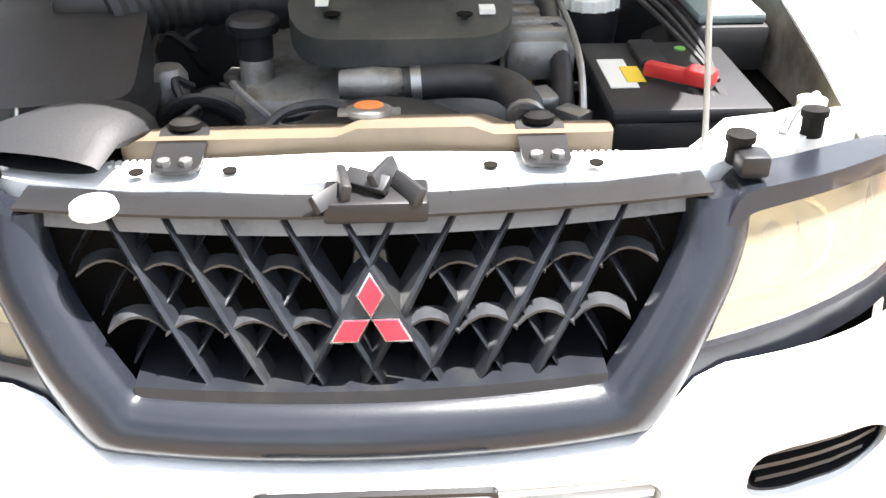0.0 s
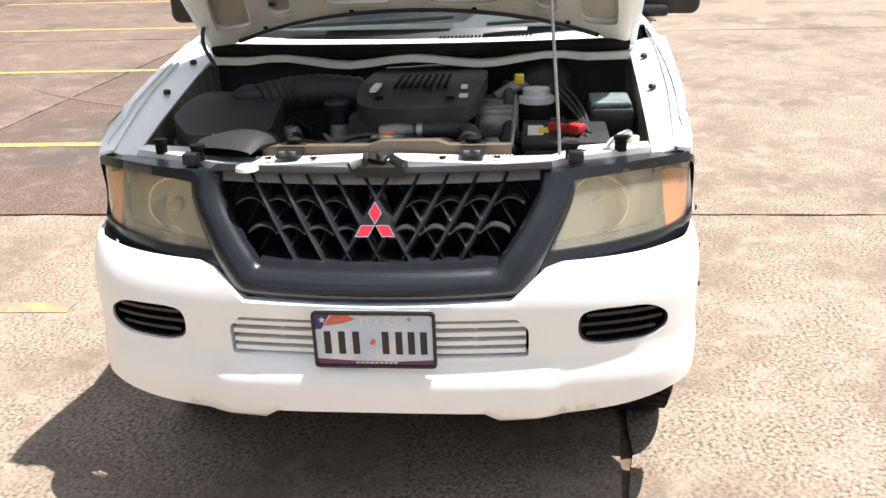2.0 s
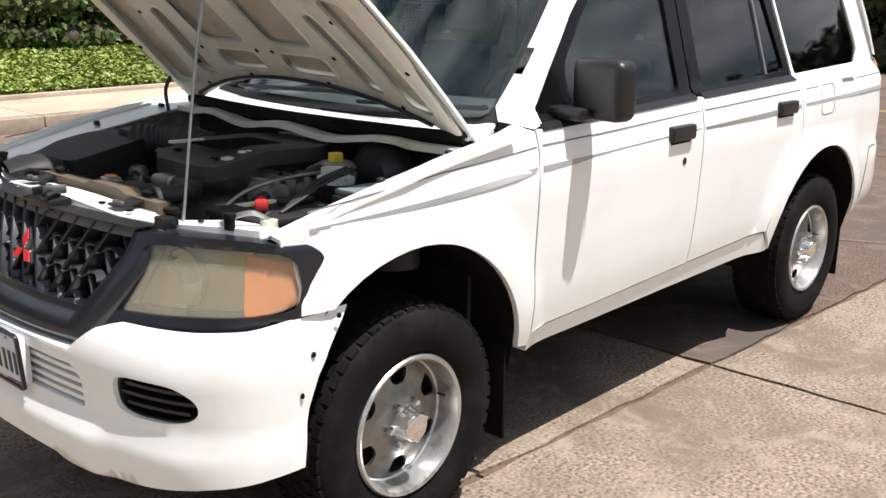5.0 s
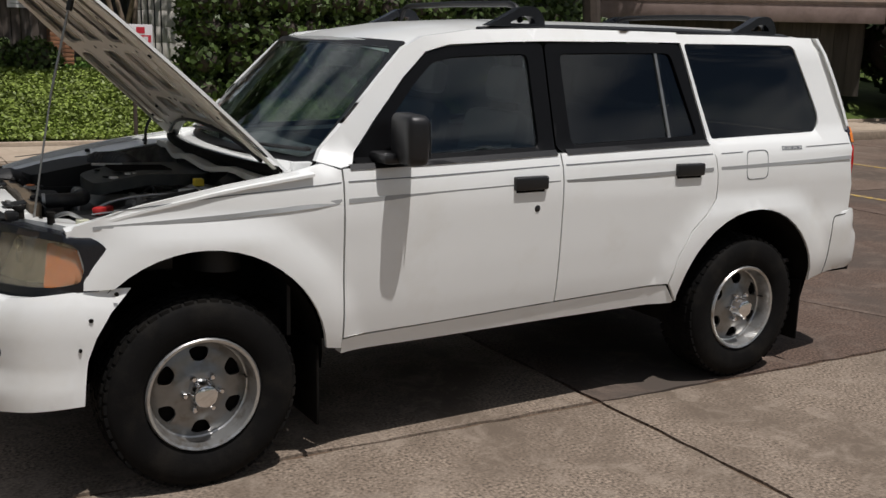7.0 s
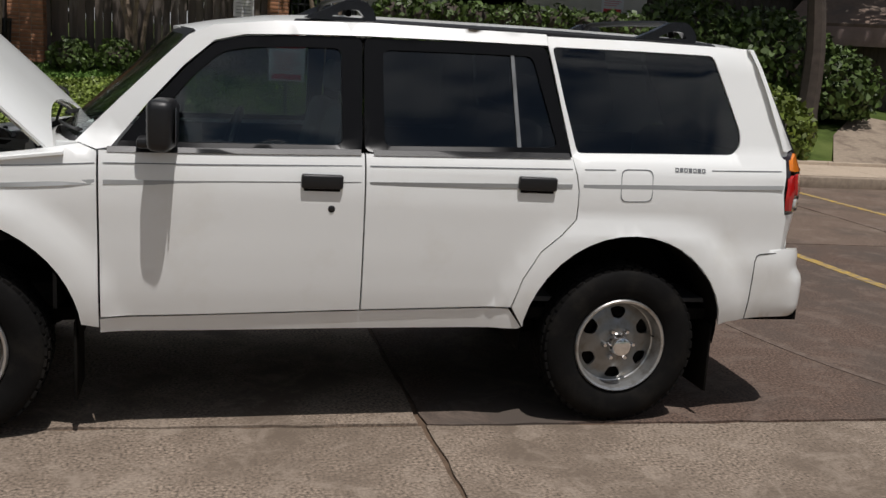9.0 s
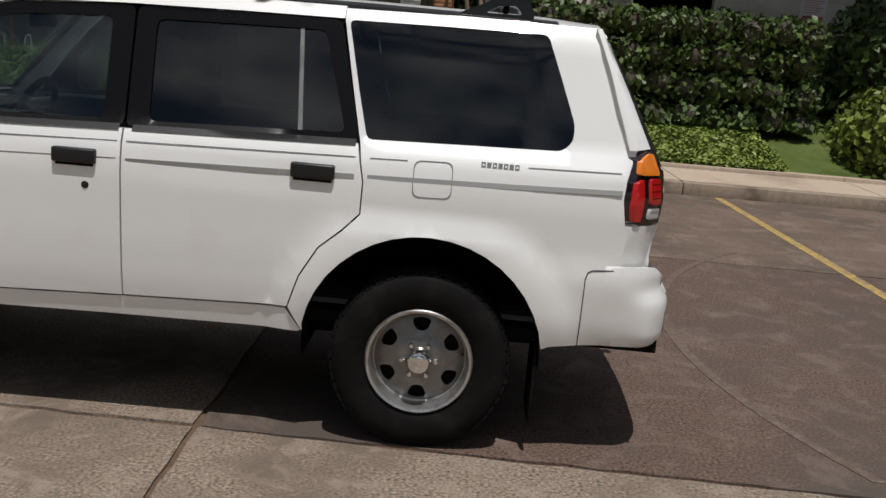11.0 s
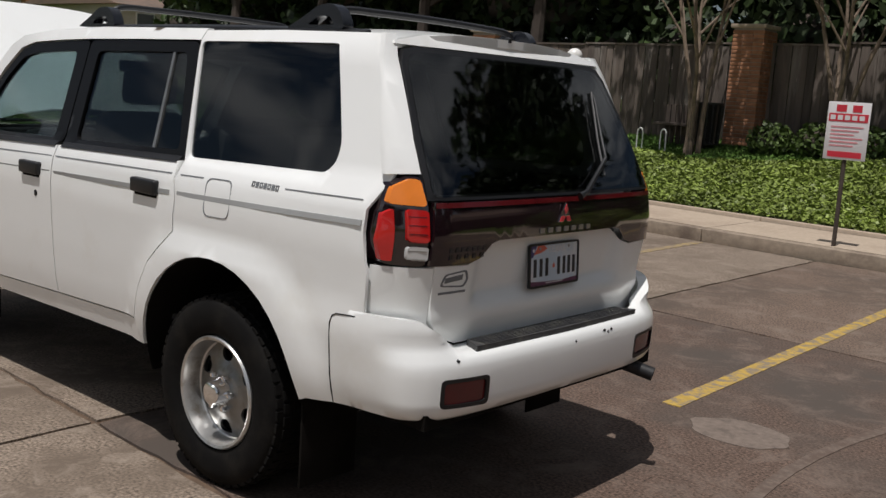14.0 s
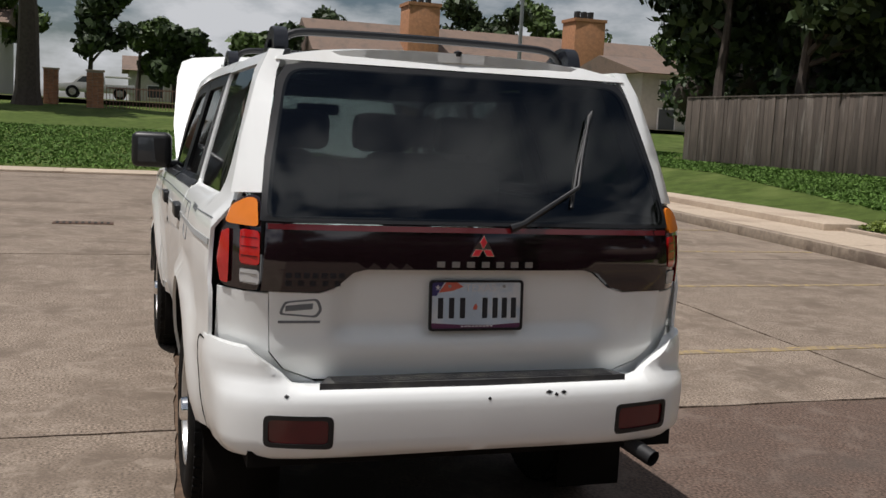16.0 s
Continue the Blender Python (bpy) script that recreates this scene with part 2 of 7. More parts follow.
FADED_LINE = material("faded_yellow_paint", (0.36, 0.265, 0.11), 0.88, vary=0.25, scale=25, stain=(0.22, 0.17, 0.125), stain_scale=11, stain_cut=(0.40, 0.56))
PATCH = material("pale_patch", (0.185, 0.145, 0.118), 0.9, vary=0.2, scale=30, stain=(0.125, 0.098, 0.08), stain_scale=12)
LAWN = material("lawn_soil_green", (0.07, 0.10, 0.025), 0.95, vary=0.35, scale=3, stain=(0.12, 0.15, 0.045), stain_scale=0.5, bump=0.6, bump_scale=60, spec=0.1)
BED = material("planting_bed_earth", (0.055, 0.045, 0.022), 0.95, vary=0.3, scale=6, spec=0.1)
GRASS = material("grass_blades", (0.095, 0.17, 0.035), 0.7, vary=0.25, scale=1.2, island=0.35, spec=0.2)
IVY = material("groundcover_leaves", (0.19, 0.245, 0.05), 0.5, vary=0.3, scale=1.5, island=0.45, spec=0.35)
LEAF = material("hedge_leaves", (0.064, 0.10, 0.023), 0.5, vary=0.3, scale=1.6, island=0.5, spec=0.35)
LEAF_BRIGHT = material("sunlit_shrub_leaves", (0.125, 0.165, 0.027), 0.5, vary=0.3, scale=1.6, island=0.45, spec=0.35)
LEAF_DARK = material("tree_leaves", (0.036, 0.056, 0.019), 0.55, vary=0.35, scale=0.7, island=0.5, spec=0.3)
BARK = material("smooth_bark", (0.22, 0.165, 0.12), 0.85, vary=0.25, scale=9, bump=0.4, bump_scale=40, stain=(0.12, 0.09, 0.065), stain_scale=5)
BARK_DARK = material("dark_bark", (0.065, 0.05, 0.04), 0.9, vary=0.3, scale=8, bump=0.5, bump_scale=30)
WOOD = material("weathered_fence_board", (0.115, 0.092, 0.076), 0.9, vary=0.3, scale=4, bump=0.3, bump_scale=30, stain=(0.27, 0.24, 0.21), stain_scale=1.4,
                stain_cut=(0.54, 0.72), stretch=(3, 3, 0.35), per_object=0.28)
BRICK = material("orange_brown_brick", (0.36, 0.17, 0.09), 0.88, vary=0.2, scale=12, bump=0.3, bump_scale=60, per_object=0.2)
BRICK_FAR = material("far_brick", (0.42, 0.20, 0.10), 0.88, vary=0.2, scale=5, stain=(0.34, 0.17, 0.09), stain_scale=3)
MORTAR = material("mortar", (0.30, 0.27, 0.23), 0.95, vary=0.15, scale=20)
SIDING = material("white_painted_siding", (0.62, 0.58, 0.52), 0.7, vary=0.08, scale=6, stain=(0.48, 0.43, 0.37), stain_scale=1.5, per_object=0.04)
FASCIA = material("faded_pink_fascia", (0.34, 0.25, 0.22), 0.85, vary=0.12, scale=6, stain=(0.26, 0.19, 0.165), stain_scale=2)
# Shed boards stand in shade; that darkness is put into the wood colour.
SHED = material("shade_dark_shed_wood", (0.085, 0.07, 0.058), 0.9, vary=0.3, scale=4, stretch=(3, 3, 0.35), per_object=0.2)
ROOFING = material("brown_shingle", (0.18, 0.125, 0.095), 0.9, vary=0.2, scale=10, bump=0.4, bump_scale=30, stain=(0.13, 0.10, 0.08), stain_scale=1)
STUCCO = material("pale_wall", (0.45, 0.42, 0.38), 0.85, vary=0.08, scale=4)
IRON = material("black_iron", (0.015, 0.015, 0.016), 0.5, vary=0.1)
SIGN_WHITE = material("sign_white", (0.72, 0.70, 0.70), 0.5, vary=0.04)
SIGN_RED = material("sign_red", (0.58, 0.03, 0.05), 0.5, vary=0.05)
GLOBE = material("opal_globe", (0.82, 0.81, 0.78), 0.3, vary=0.02)
LAMP_BACK = material("lamp_housing_silver", (0.60, 0.57, 0.48), 0.35, 0.35, vary=0.08, scale=20)
# Near black in place of shade inside openings; the bin liner's own colour too.
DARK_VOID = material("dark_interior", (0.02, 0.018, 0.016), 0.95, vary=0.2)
FAR_GLASS = material("far_window_glass", (0.05, 0.055, 0.06), 0.1, vary=0.1)
TRUCK_PAINT = material("silver_truck_paint", (0.42, 0.41, 0.39), 0.35, 0.3, vary=0.05, coat=0.4)

# ---- building helpers ----
from mathutils.geometry import delaunay_2d_cdt


def mesh_of(bm, name, mat, sharp=35):
    me = bpy.data.meshes.new(name)
    bm.normal_update()
    bm.to_mesh(me)
    bm.free()
    for m in (mat if isinstance(mat, (list, tuple)) else (mat,)):
        me.materials.append(m)
    me.polygons.foreach_set("use_smooth", [True] * len(me.polygons))
    me.set_sharp_from_angle(angle=radians(sharp))
    return me


def part(name, bm, mat, parent, label="", sharp=35):
    ob = new(name, mesh_of(bm, name, mat, sharp))
    ob.parent = parent
    if label:
        ob["label"] = label
    return ob


def thing(name, label, category, at=(0, 0, 0), group="", kind=""):
    ob = new(name)
    ob.empty_display_size = 0.2
    ob.location = at
    return tagged(ob, label, category, group, kind)


def inside(p, poly):
    x, y = p
    hit = False
    for i in range(len(poly)):
        (x0, y0), (x1, y1) = poly[i - 1], poly[i]
        if (y0 > y) != (y1 > y) and x < (x1 - x0) * (y - y0) / (y1 - y0) + x0:
            hit = not hit
    return hit


def densify(poly, step):
    out = []
    for i in range(len(poly)):
        a, b = Vector(poly[i]), Vector(poly[(i + 1) % len(poly)])
        k = max(1, int((b - a).length / step))
        out += [tuple(a.lerp(b, j / k)) for j in range(k)]
    return out


def rounded(poly, r, n=4):
    """The polygon with its corners rounded off."""
    out = []
    for i in range(len(poly)):
        p, a, b = Vector(poly[i]), Vector(poly[i - 1]), Vector(poly[(i + 1) % len(poly)])
        da, db = min(r, (a - p).length * 0.45), min(r, (b - p).length * 0.45)
        s, e = p + (a - p).normalized() * da, p + (b - p).normalized() * db
        for j in range(n + 1):
            t = j / n
            out.append(tuple(s * (1 - t) ** 2 + p * 2 * t * (1 - t) + e * t * t))
    return out


def sheet(outer, func, inward, thick=0.004, holes=(), step=0.05, bm=None):
    """A curved panel: the flat outline (u, v), with holes, carried to func(u, v) and given thickness along inward."""
    outer = densify(outer, step)
    rings = [outer] + [densify(h, step) for h in holes]
    pts, edges = [], []
    for ring in rings:
        k = len(pts)
        pts += ring
        edges += [(k + i, k + (i + 1) % len(ring)) for i in range(len(ring))]
    us, vs = [p[0] for p in outer], [p[1] for p in outer]
    u = min(us) + step * 0.5
    while u < max(us):
        v = min(vs) + step * 0.5
        while v < max(vs):
            if inside((u, v), outer) and not any(inside((u, v), h) for h in holes):
                if all((u - q[0]) ** 2 + (v - q[1]) ** 2 > (step * 0.35) ** 2 for q in pts[:sum(len(r) for r in rings)]):
                    pts.append((u, v))
            v += step
        u += step
    res = delaunay_2d_cdt([Vector(p) for p in pts], edges, [], 0, 1e-6)
    co, tris = res[0], res[2]
    keep = []
    for t in tris:
        c = sum((co[i] for i in t), Vector((0, 0))) / len(t)
        if inside(c, outer) and not any(inside(c, h) for h in holes):
            keep.append(t)
    bm = bm or bmesh.new()
    inward = Vector(inward)
    top = [bm.verts.new(func(c.x, c.y)) for c in co]
    low = [bm.verts.new(v.co + inward * thick) for v in top]
    count = {}
    made = []
    for t in keep:
        made.append(bm.faces.new([top[i] for i in t]))
        made.append(bm.faces.new([low[i] for i in reversed(t)]))
        for i in range(3):
            e = (t[i], t[(i + 1) % 3])
            count[frozenset(e)] = None if frozenset(e) in count else e
    for e in count.values():
        if e:
            made.append(bm.faces.new([top[e[1]], top[e[0]], low[e[0]], low[e[1]]]))
    bmesh.ops.delete(bm, geom=[v for v in top + low if not v.link_faces], context="VERTS")
    bmesh.ops.recalc_face_normals(bm, faces=made)
    return bm


def box(bm, x0, x1, y0, y1, z0, z1, bevel=0.0, m=None, seg=2):
    made = bmesh.ops.create_cube(bm, size=1.0)["verts"]
    for v in made:
        v.co = Vector(((x0 + x1) / 2 + v.co.x * (x1 - x0), (y0 + y1) / 2 + v.co.y * (y1 - y0), (z0 + z1) / 2 + v.co.z * (z1 - z0)))
    if bevel:
        edges = list({e for v in made for e in v.link_edges})
        made = list({v for f in bmesh.ops.bevel(bm, geom=edges, offset=bevel, segments=seg, affect="EDGES", profile=0.5)["faces"] for v in f.verts} | {v for v in made if v.is_valid})
    if m is not None:
        bmesh.ops.transform(bm, matrix=m, verts=[v for v in made if v.is_valid])
    return bm


def a_box(x0, x1, y0, y1, z0, z1, bevel=0.0, m=None, seg=2):
    return box(bmesh.new(), x0, x1, y0, y1, z0, z1, bevel, m, seg)


def tube(path, radius, sides=10, closed=False, bm=None, cap=True):
    """A round bar or hose along points; radius a number or one for each point."""
    bm = bm or bmesh.new()
    pts = [Vector(p) for p in path]
    n = len(pts)
    rs = [radius] * n if isinstance(radius, (int, float)) else list(radius)
    rings = []
    for i, p in enumerate(pts):
        a = pts[i - 1] if i or closed else p
        b = pts[(i + 1) % n] if i < n - 1 or closed else p
        d = (b - a).normalized()
        side = d.orthogonal().normalized() if i == 0 else (rings_side - d * rings_side.dot(d)).normalized()
        rings_side = side
        up = d.cross(side)
        rings.append([bm.verts.new(p + (side * math.cos(2 * math.pi * k / sides) + up * math.sin(2 * math.pi * k / sides)) * rs[i]) for k in range(sides)])
    for i in range(n if closed else n - 1):
        r0, r1 = rings[i], rings[(i + 1) % n]
        for k in range(sides):
            bm.faces.new([r0[k], r0[(k + 1) % sides], r1[(k + 1) % sides], r1[k]])
    if cap and not closed:
        bm.faces.new(list(reversed(rings[0])))
        bm.faces.new(rings[-1])
    return bm


def bend(points, n=6):
    """A smooth line through points."""
    p = [Vector(q) for q in points]
    p = [p[0] * 2 - p[1]] + p + [p[-1] * 2 - p[-2]]
    out = []
    for i in range(1, len(p) - 2):
        a, b, c, d = p[i - 1:i + 3]
        for j in range(n):
            t = j / n
            out.append(0.5 * (2 * b + (c - a) * t + (2 * a - 5 * b + 4 * c - d) * t * t + (3 * b - a - 3 * c + d) * t ** 3))
    return out + [p[-2]]


def lathe(profile, axis="y", sides=32, at=(0, 0, 0), bm=None, closed=False, cap=True):
    """Turn (radius, along) points round an axis."""
    bm = bm or bmesh.new()
    at = Vector(at)
    rings = []
    for r, h in profile:
        ring = []
        for k in range(sides):
            a = 2 * math.pi * k / sides
            c, s = r * math.cos(a), r * math.sin(a)
            ring.append(bm.verts.new(at + Vector({"y": (c, h, s), "z": (c, s, h), "x": (h, c, s)}[axis])))
        rings.append(ring)
    made = []
    for i in range(len(rings) if closed else len(rings) - 1):
        r0, r1 = rings[i], rings[(i + 1) % len(rings)]
        for k in range(sides):
            made.append(bm.faces.new([r0[k], r0[(k + 1) % sides], r1[(k + 1) % sides], r1[k]]))
    if not closed and cap:
        for ring, (r, h) in ((rings[0], profile[0]), (rings[-1], profile[-1])):
            if r > 1e-5:
                made.append(bm.faces.new(ring))
    bmesh.ops.recalc_face_normals(bm, faces=made)
    return bm


def prism(outline, lo, hi, axis="y", bevel=0.0):
    """A flat outline given depth: axis y takes (x, z), axis x takes (y, z), axis z takes (x, y)."""
    bm = bmesh.new()
    put = {"y": lambda a, b, h: (a, h, b), "x": lambda a, b, h: (h, a, b), "z": lambda a, b, h: (a, b, h)}[axis]
    a = [bm.verts.new(put(u, v, lo)) for u, v in outline]
    b = [bm.verts.new(put(u, v, hi)) for u, v in outline]
    bm.faces.new(a)
    bm.faces.new(b)
    for i in range(len(a)):
        bm.faces.new([a[i - 1], a[i], b[i], b[i - 1]])
    bmesh.ops.recalc_face_normals(bm, faces=bm.faces)
    if bevel:
        bmesh.ops.bevel(bm, geom=list(bm.edges), offset=bevel, segments=2, affect="EDGES", profile=0.5)
    return bm


def words(text, size, m, mat, parent, name="lettering", depth=0.001, label=""):
    """Raised lettering in the built-in font, as a mesh."""
    cu = bpy.data.curves.new("text", "FONT")
    cu.body, cu.size, cu.extrude, cu.align_x, cu.align_y = text, size, depth, "CENTER", "CENTER"
    cu.space_character = 1.05
    tmp = new("text", cu)
    bpy.context.view_layer.update()
    me = bpy.data.meshes.new_from_object(tmp.evaluated_get(bpy.context.evaluated_depsgraph_get()))
    bpy.data.objects.remove(tmp)
    me.transform(m)
    me.materials.clear()
    me.materials.append(mat)
    ob = new(name, me)
    ob.parent = parent
    if label:
        ob["label"] = label
    return ob


def leaf_cloud(name, centres, normals, size, mat, seed=0, spread=0.9, shape=1.6):
    """Many small pointed leaves, each two triangles, at given places, turned about their normals at random."""
    rng = np.random.default_rng(seed)
    n = len(centres)
    d = normals + rng.normal(0, spread, (n, 3))
    d /= np.linalg.norm(d, axis=1)[:, None] + 1e-9
    a = np.cross(d, rng.normal(0, 1, (n, 3)))
    a /= np.linalg.norm(a, axis=1)[:, None] + 1e-9
    b = np.cross(d, a)
    s = size * rng.uniform(0.6, 1.3, (n, 1))
    v = np.stack([centres - a * s * shape * 0.5, centres - b * s * 0.5 + d * s * 0.12, centres + a * s * shape * 0.5, centres + b * s * 0.5 + d * s * 0.12], 1).reshape(-1, 3)
    me = bpy.data.meshes.new(name)
    me.vertices.add(4 * n)
    me.vertices.foreach_set("co", v.ravel())
    f = np.arange(4 * n, dtype=np.int32)
    me.loops.add(4 * n)
    me.loops.foreach_set("vertex_index", f)
    me.polygons.add(n)
    me.polygons.foreach_set("loop_start", np.arange(0, 4 * n, 4, dtype=np.int32))
    me.polygons.foreach_set("loop_total", np.full(n, 4, np.int32))
    me.update(calc_edges=True)
    me.validate()
    me.materials.append(mat)
    return me

# ---- the white off-road estate car: front axle at x = 0, nose towards -x, middle at y = 0 ----
suv = thing("suv", "white off-road estate car with its bonnet propped open", "car")
Z_W = [0.30, 0.42, 0.50, 0.60, 0.75, 0.95, 1.03, 1.045, 1.06, 1.12, 1.165, 1.20, 1.64, 1.70, 1.74]
W_W = [0.742, 0.768, 0.788, 0.806, 0.819, 0.828, 0.830, 0.822, 0.827, 0.818, 0.803, 0.767, 0.643, 0.600, 0.55]
FRONT_AXLE, REAR_AXLE, HUB_Z, ARCH_R = 0.0, 2.73, 0.355, 0.470


def flare(x, z):
    bump = 0.0
    for cx in (FRONT_AXLE + 0.01, REAR_AXLE):
        d = math.hypot(x - cx, z - 0.41)
        if d < 0.66 and z < 0.93:
            bump = max(bump, 0.032 * math.cos(min(1.0, max(0.0, (d - ARCH_R) / 0.15)) * math.pi / 2))
    return bump


def half_width(x, z):
    w = float(np.interp(z - 0.018 * (x - 1.5) * (1 if 0.9 < z < 1.2 else 0), Z_W, W_W))
    w -= float(np.interp(x, [-0.6, -0.45, -0.1, 0.6, 3.1, 3.45, 3.62], [0.05, 0.022, 0.004, 0, 0, 0.018, 0.05]))
    if z > 1.165:
        w -= float(np.interp(x, [0.30, 0.45, 0.62, 0.9], [0.075, 0.06, 0.03, 0.0])) * min(1, (z - 1.165) / 0.02) * max(0.0, 1 - (z - 1.2) / 0.42)
    if x > 3.02 and z < 0.84:
        k = min(1.0, (x - 3.02) / 0.28)
        w += 0.016 * k * k * (3 - 2 * k) * float(np.interp(z, [0.48, 0.55, 0.74, 0.79, 0.84], [0.3, 1, 1, 0.75, 0]))
    return w + flare(x, z)


def side(sign, inset=0.0):
    return lambda x, z: (x, sign * (half_width(x, z) - inset), z)


def arch(cx, a0, a1, r=ARCH_R, n=18):
    return [(cx + r * math.cos(radians(a0 + (a1 - a0) * i / n)), 0.41 + r * math.sin(radians(a0 + (a1 - a0) * i / n))) for i in range(n + 1)]


BELT = lambda x: 1.146 + 0.027 * (x - 0.55)
for sg in (-1, 1):
    inn = (0, -sg, 0)
    # front wing
    wing = [(0.54, 0.455), (0.535, 1.143), (0.47, 1.165), (0.39, 1.150), (0.10, 1.100), (-0.20, 1.035), (-0.42, 0.968), (-0.455, 0.935),
            (-0.415, 0.90), (-0.395, 0.82), (-0.40, 0.757)] + list(reversed(arch(0.01, 7, 132)))
    part("front_wing", sheet(wing, side(sg), inn, 0.02, step=0.045), PAINT, suv, sharp=50)
    # rocker sill
    part("rocker_sill", sheet([(0.545, 0.43), (0.545, 0.487), (1.0, 0.503), (1.56, 0.521), (2.20, 0.542), (2.262, 0.46), (2.25, 0.452), (1.5, 0.442)], side(sg, 0.006), inn, 0.05, step=0.06), PAINT, suv)
    # doors
    for k, (skin, frame_o, frame_i, hx) in enumerate((
            ([(0.548, 0.497), (0.545, 0.9), (0.543, BELT(0.55)), (1.0, BELT(1.0)), (1.5530, BELT(1.553)), (1.5560, 0.9), (1.5600, 0.529), (1.0, 0.511)],
             [(0.595, 1.155), (0.72, 1.315), (0.86, 1.475), (0.97, 1.575), (1.08, 1.605), (1.30, 1.618), (1.546, 1.628), (1.548, 1.18)],
             [(0.79, 1.185), (0.792, 1.33), (0.90, 1.455), (0.995, 1.540), (1.10, 1.562), (1.30, 1.574), (1.462, 1.580), (1.468, 1.200)], 1.302),
            ([(1.567, 0.530), (1.563, 0.9), (1.560, BELT(1.56)), (2.0, BELT(2.0)), (2.438, BELT(2.44)), (2.466, 1.06), (2.463, 0.94), (2.40, 0.875), (2.315, 0.80), (2.245, 0.68), (2.205, 0.552)],
             [(1.558, 1.18), (1.556, 1.40), (1.556, 1.628), (1.95, 1.638), (2.335, 1.645), (2.388, 1.42), (2.440, 1.208), (2.0, 1.195)],
             [(1.640, 1.205), (1.635, 1.40), (1.632, 1.585), (1.95, 1.595), (2.275, 1.602), (2.335, 1.40), (2.385, 1.232), (2.0, 1.218)], 2.198))):
        door = part("front_door" if k == 0 else "rear_door", sheet(skin, side(sg), inn, 0.03, step=0.05), PAINT, suv, sharp=50)
        part("window_frame", sheet(rounded(frame_o, 0.03, 3), side(sg, 0.006), inn, 0.03, [rounded(frame_i, 0.03, 3)], 0.05), FRAME_BLACK, door, "black window surround")
        pane = part("window", sheet(rounded(frame_i, 0.03, 3), side(sg, 0.016), inn, 0.004, step=0.06), TINT_FRONT if k == 0 else TINT, door, "tinted glass")
        pane.visible_shadow = False
        part("weatherstrip", sheet([(skin[2][0] + 0.03, BELT(skin[2][0]) - 0.004), (skin[2][0] + 0.03, BELT(skin[2][0]) + 0.016), (1.54 if k == 0 else 2.43, BELT(1.54 if k == 0 else 2.43) + 0.016), (1.54 if k == 0 else 2.43, BELT(1.54 if k == 0 else 2.43) - 0.004)],
                                   side(sg, -0.004), inn, 0.02, step=0.08), BLACK, door)
        if k == 1:
            part("window_divider", sheet([(2.205, 1.215), (2.178, 1.60), (2.193, 1.60), (2.222, 1.215)], side(sg, 0.008), inn, 0.012, step=0.06), STEEL, door, "grey divider bar")
        hz = BELT(hx) - 0.105
        hw = half_width(hx + 0.08, hz)
        bm = a_box(hx, hx + 0.165, -0.018, 0.018, hz - 0.028, hz + 0.028, 0.009, seg=3)
        bmesh.ops.translate(bm, vec=(0, sg * (hw + 0.004), 0), verts=bm.verts)
        part("door_handle", bm, BLACK, door, "black pull handle")
        bm = a_box(hx + 0.01, hx + 0.155, -0.003, 0.003, hz - 0.04, hz - 0.026, 0.002)
        bmesh.ops.translate(bm, vec=(0, sg * (hw + 0.001), 0), verts=bm.verts)
        part("handle_recess", bm, DARK, door)
        if k == 0:
            part("keyhole", lathe([(0, 0.0), (0.008, 0.0), (0.014, -0.003), (0.016, -0.008)], "y", 16, (1.425, sg * (half_width(1.42, 0.95) + 0.004), 0.952)) if sg > 0 else
                 lathe([(0, 0.0), (0.008, 0.0), (0.014, 0.003), (0.016, 0.008)], "y", 16, (1.425, sg * (half_width(1.42, 0.95) + 0.004), 0.952)), BLACK, door, "black key lock")
        x0, x1 = (0.56, 1.54) if k == 0 else (1.575, 2.435)
        part("pinstripe", sheet([(x0, BELT(x0) - 0.047), (x0, BELT(x0) - 0.0435), (x1, BELT(x1) - 0.0435), (x1, BELT(x1) - 0.047)], side(sg, -0.0012), inn, 0.002, step=0.1), STRIPE, door, "thin grey pinstripe")
        # Grey band painted along the fold for the shadow line of the crease.
        part("side_crease", sheet([(x0, BELT(x0) - 0.126), (x0, BELT(x0) - 0.108), (x1, BELT(x1) - 0.108), (x1, BELT(x1) - 0.126)], side(sg, -0.0015), inn, 0.003, step=0.1), material("crease_shade_grey", (0.36, 0.37, 0.37), 0.5, vary=0.05) if "crease_shade_grey" not in bpy.data.materials else bpy.data.materials["crease_shade_grey"], door, "body crease, its shade painted as a grey band")
    # rear quarter panel with the pillar behind the last window
    qwin = [(2.468, 1.214), (2.420, 1.40), (2.362, 1.648), (2.75, 1.656), (3.118, 1.660), (3.19, 1.48), (3.245, 1.335), (3.243, 1.275), (3.205, 1.236), (2.85, 1.226)]
    quarter = [(2.445, 1.200), (2.4715, 1.06), (2.4685, 0.937), (2.4045, 0.870), (2.3195, 0.796), (2.2505, 0.678), (2.2105, 0.551), (2.268, 0.46)]
    quarter += list(reversed(arch(REAR_AXLE, 8, 170)))
    quarter += [(3.23, 0.49), (3.43, 0.505), (3.425, 0.825), (3.468, 0.828), (3.472, 0.965), (3.462, 0.985), (3.447, 1.08), (3.452, 1.15), (3.480, 1.235), (3.495, 1.272), (3.43, 1.43), (3.335, 1.655), (3.315, 1.700), (2.8, 1.700), (2.345, 1.690), (2.345, 1.652), (2.40, 1.40)]
    panel = part("quarter_panel", sheet(quarter, side(sg), inn, 0.012, [rounded(qwin, 0.02, 2)], 0.05), PAINT, suv, sharp=50)
    pane = part("quarter_window", sheet(rounded(qwin, 0.02, 2), side(sg, 0.008), inn, 0.005, step=0.07), TINT, panel, "dark tinted glass")
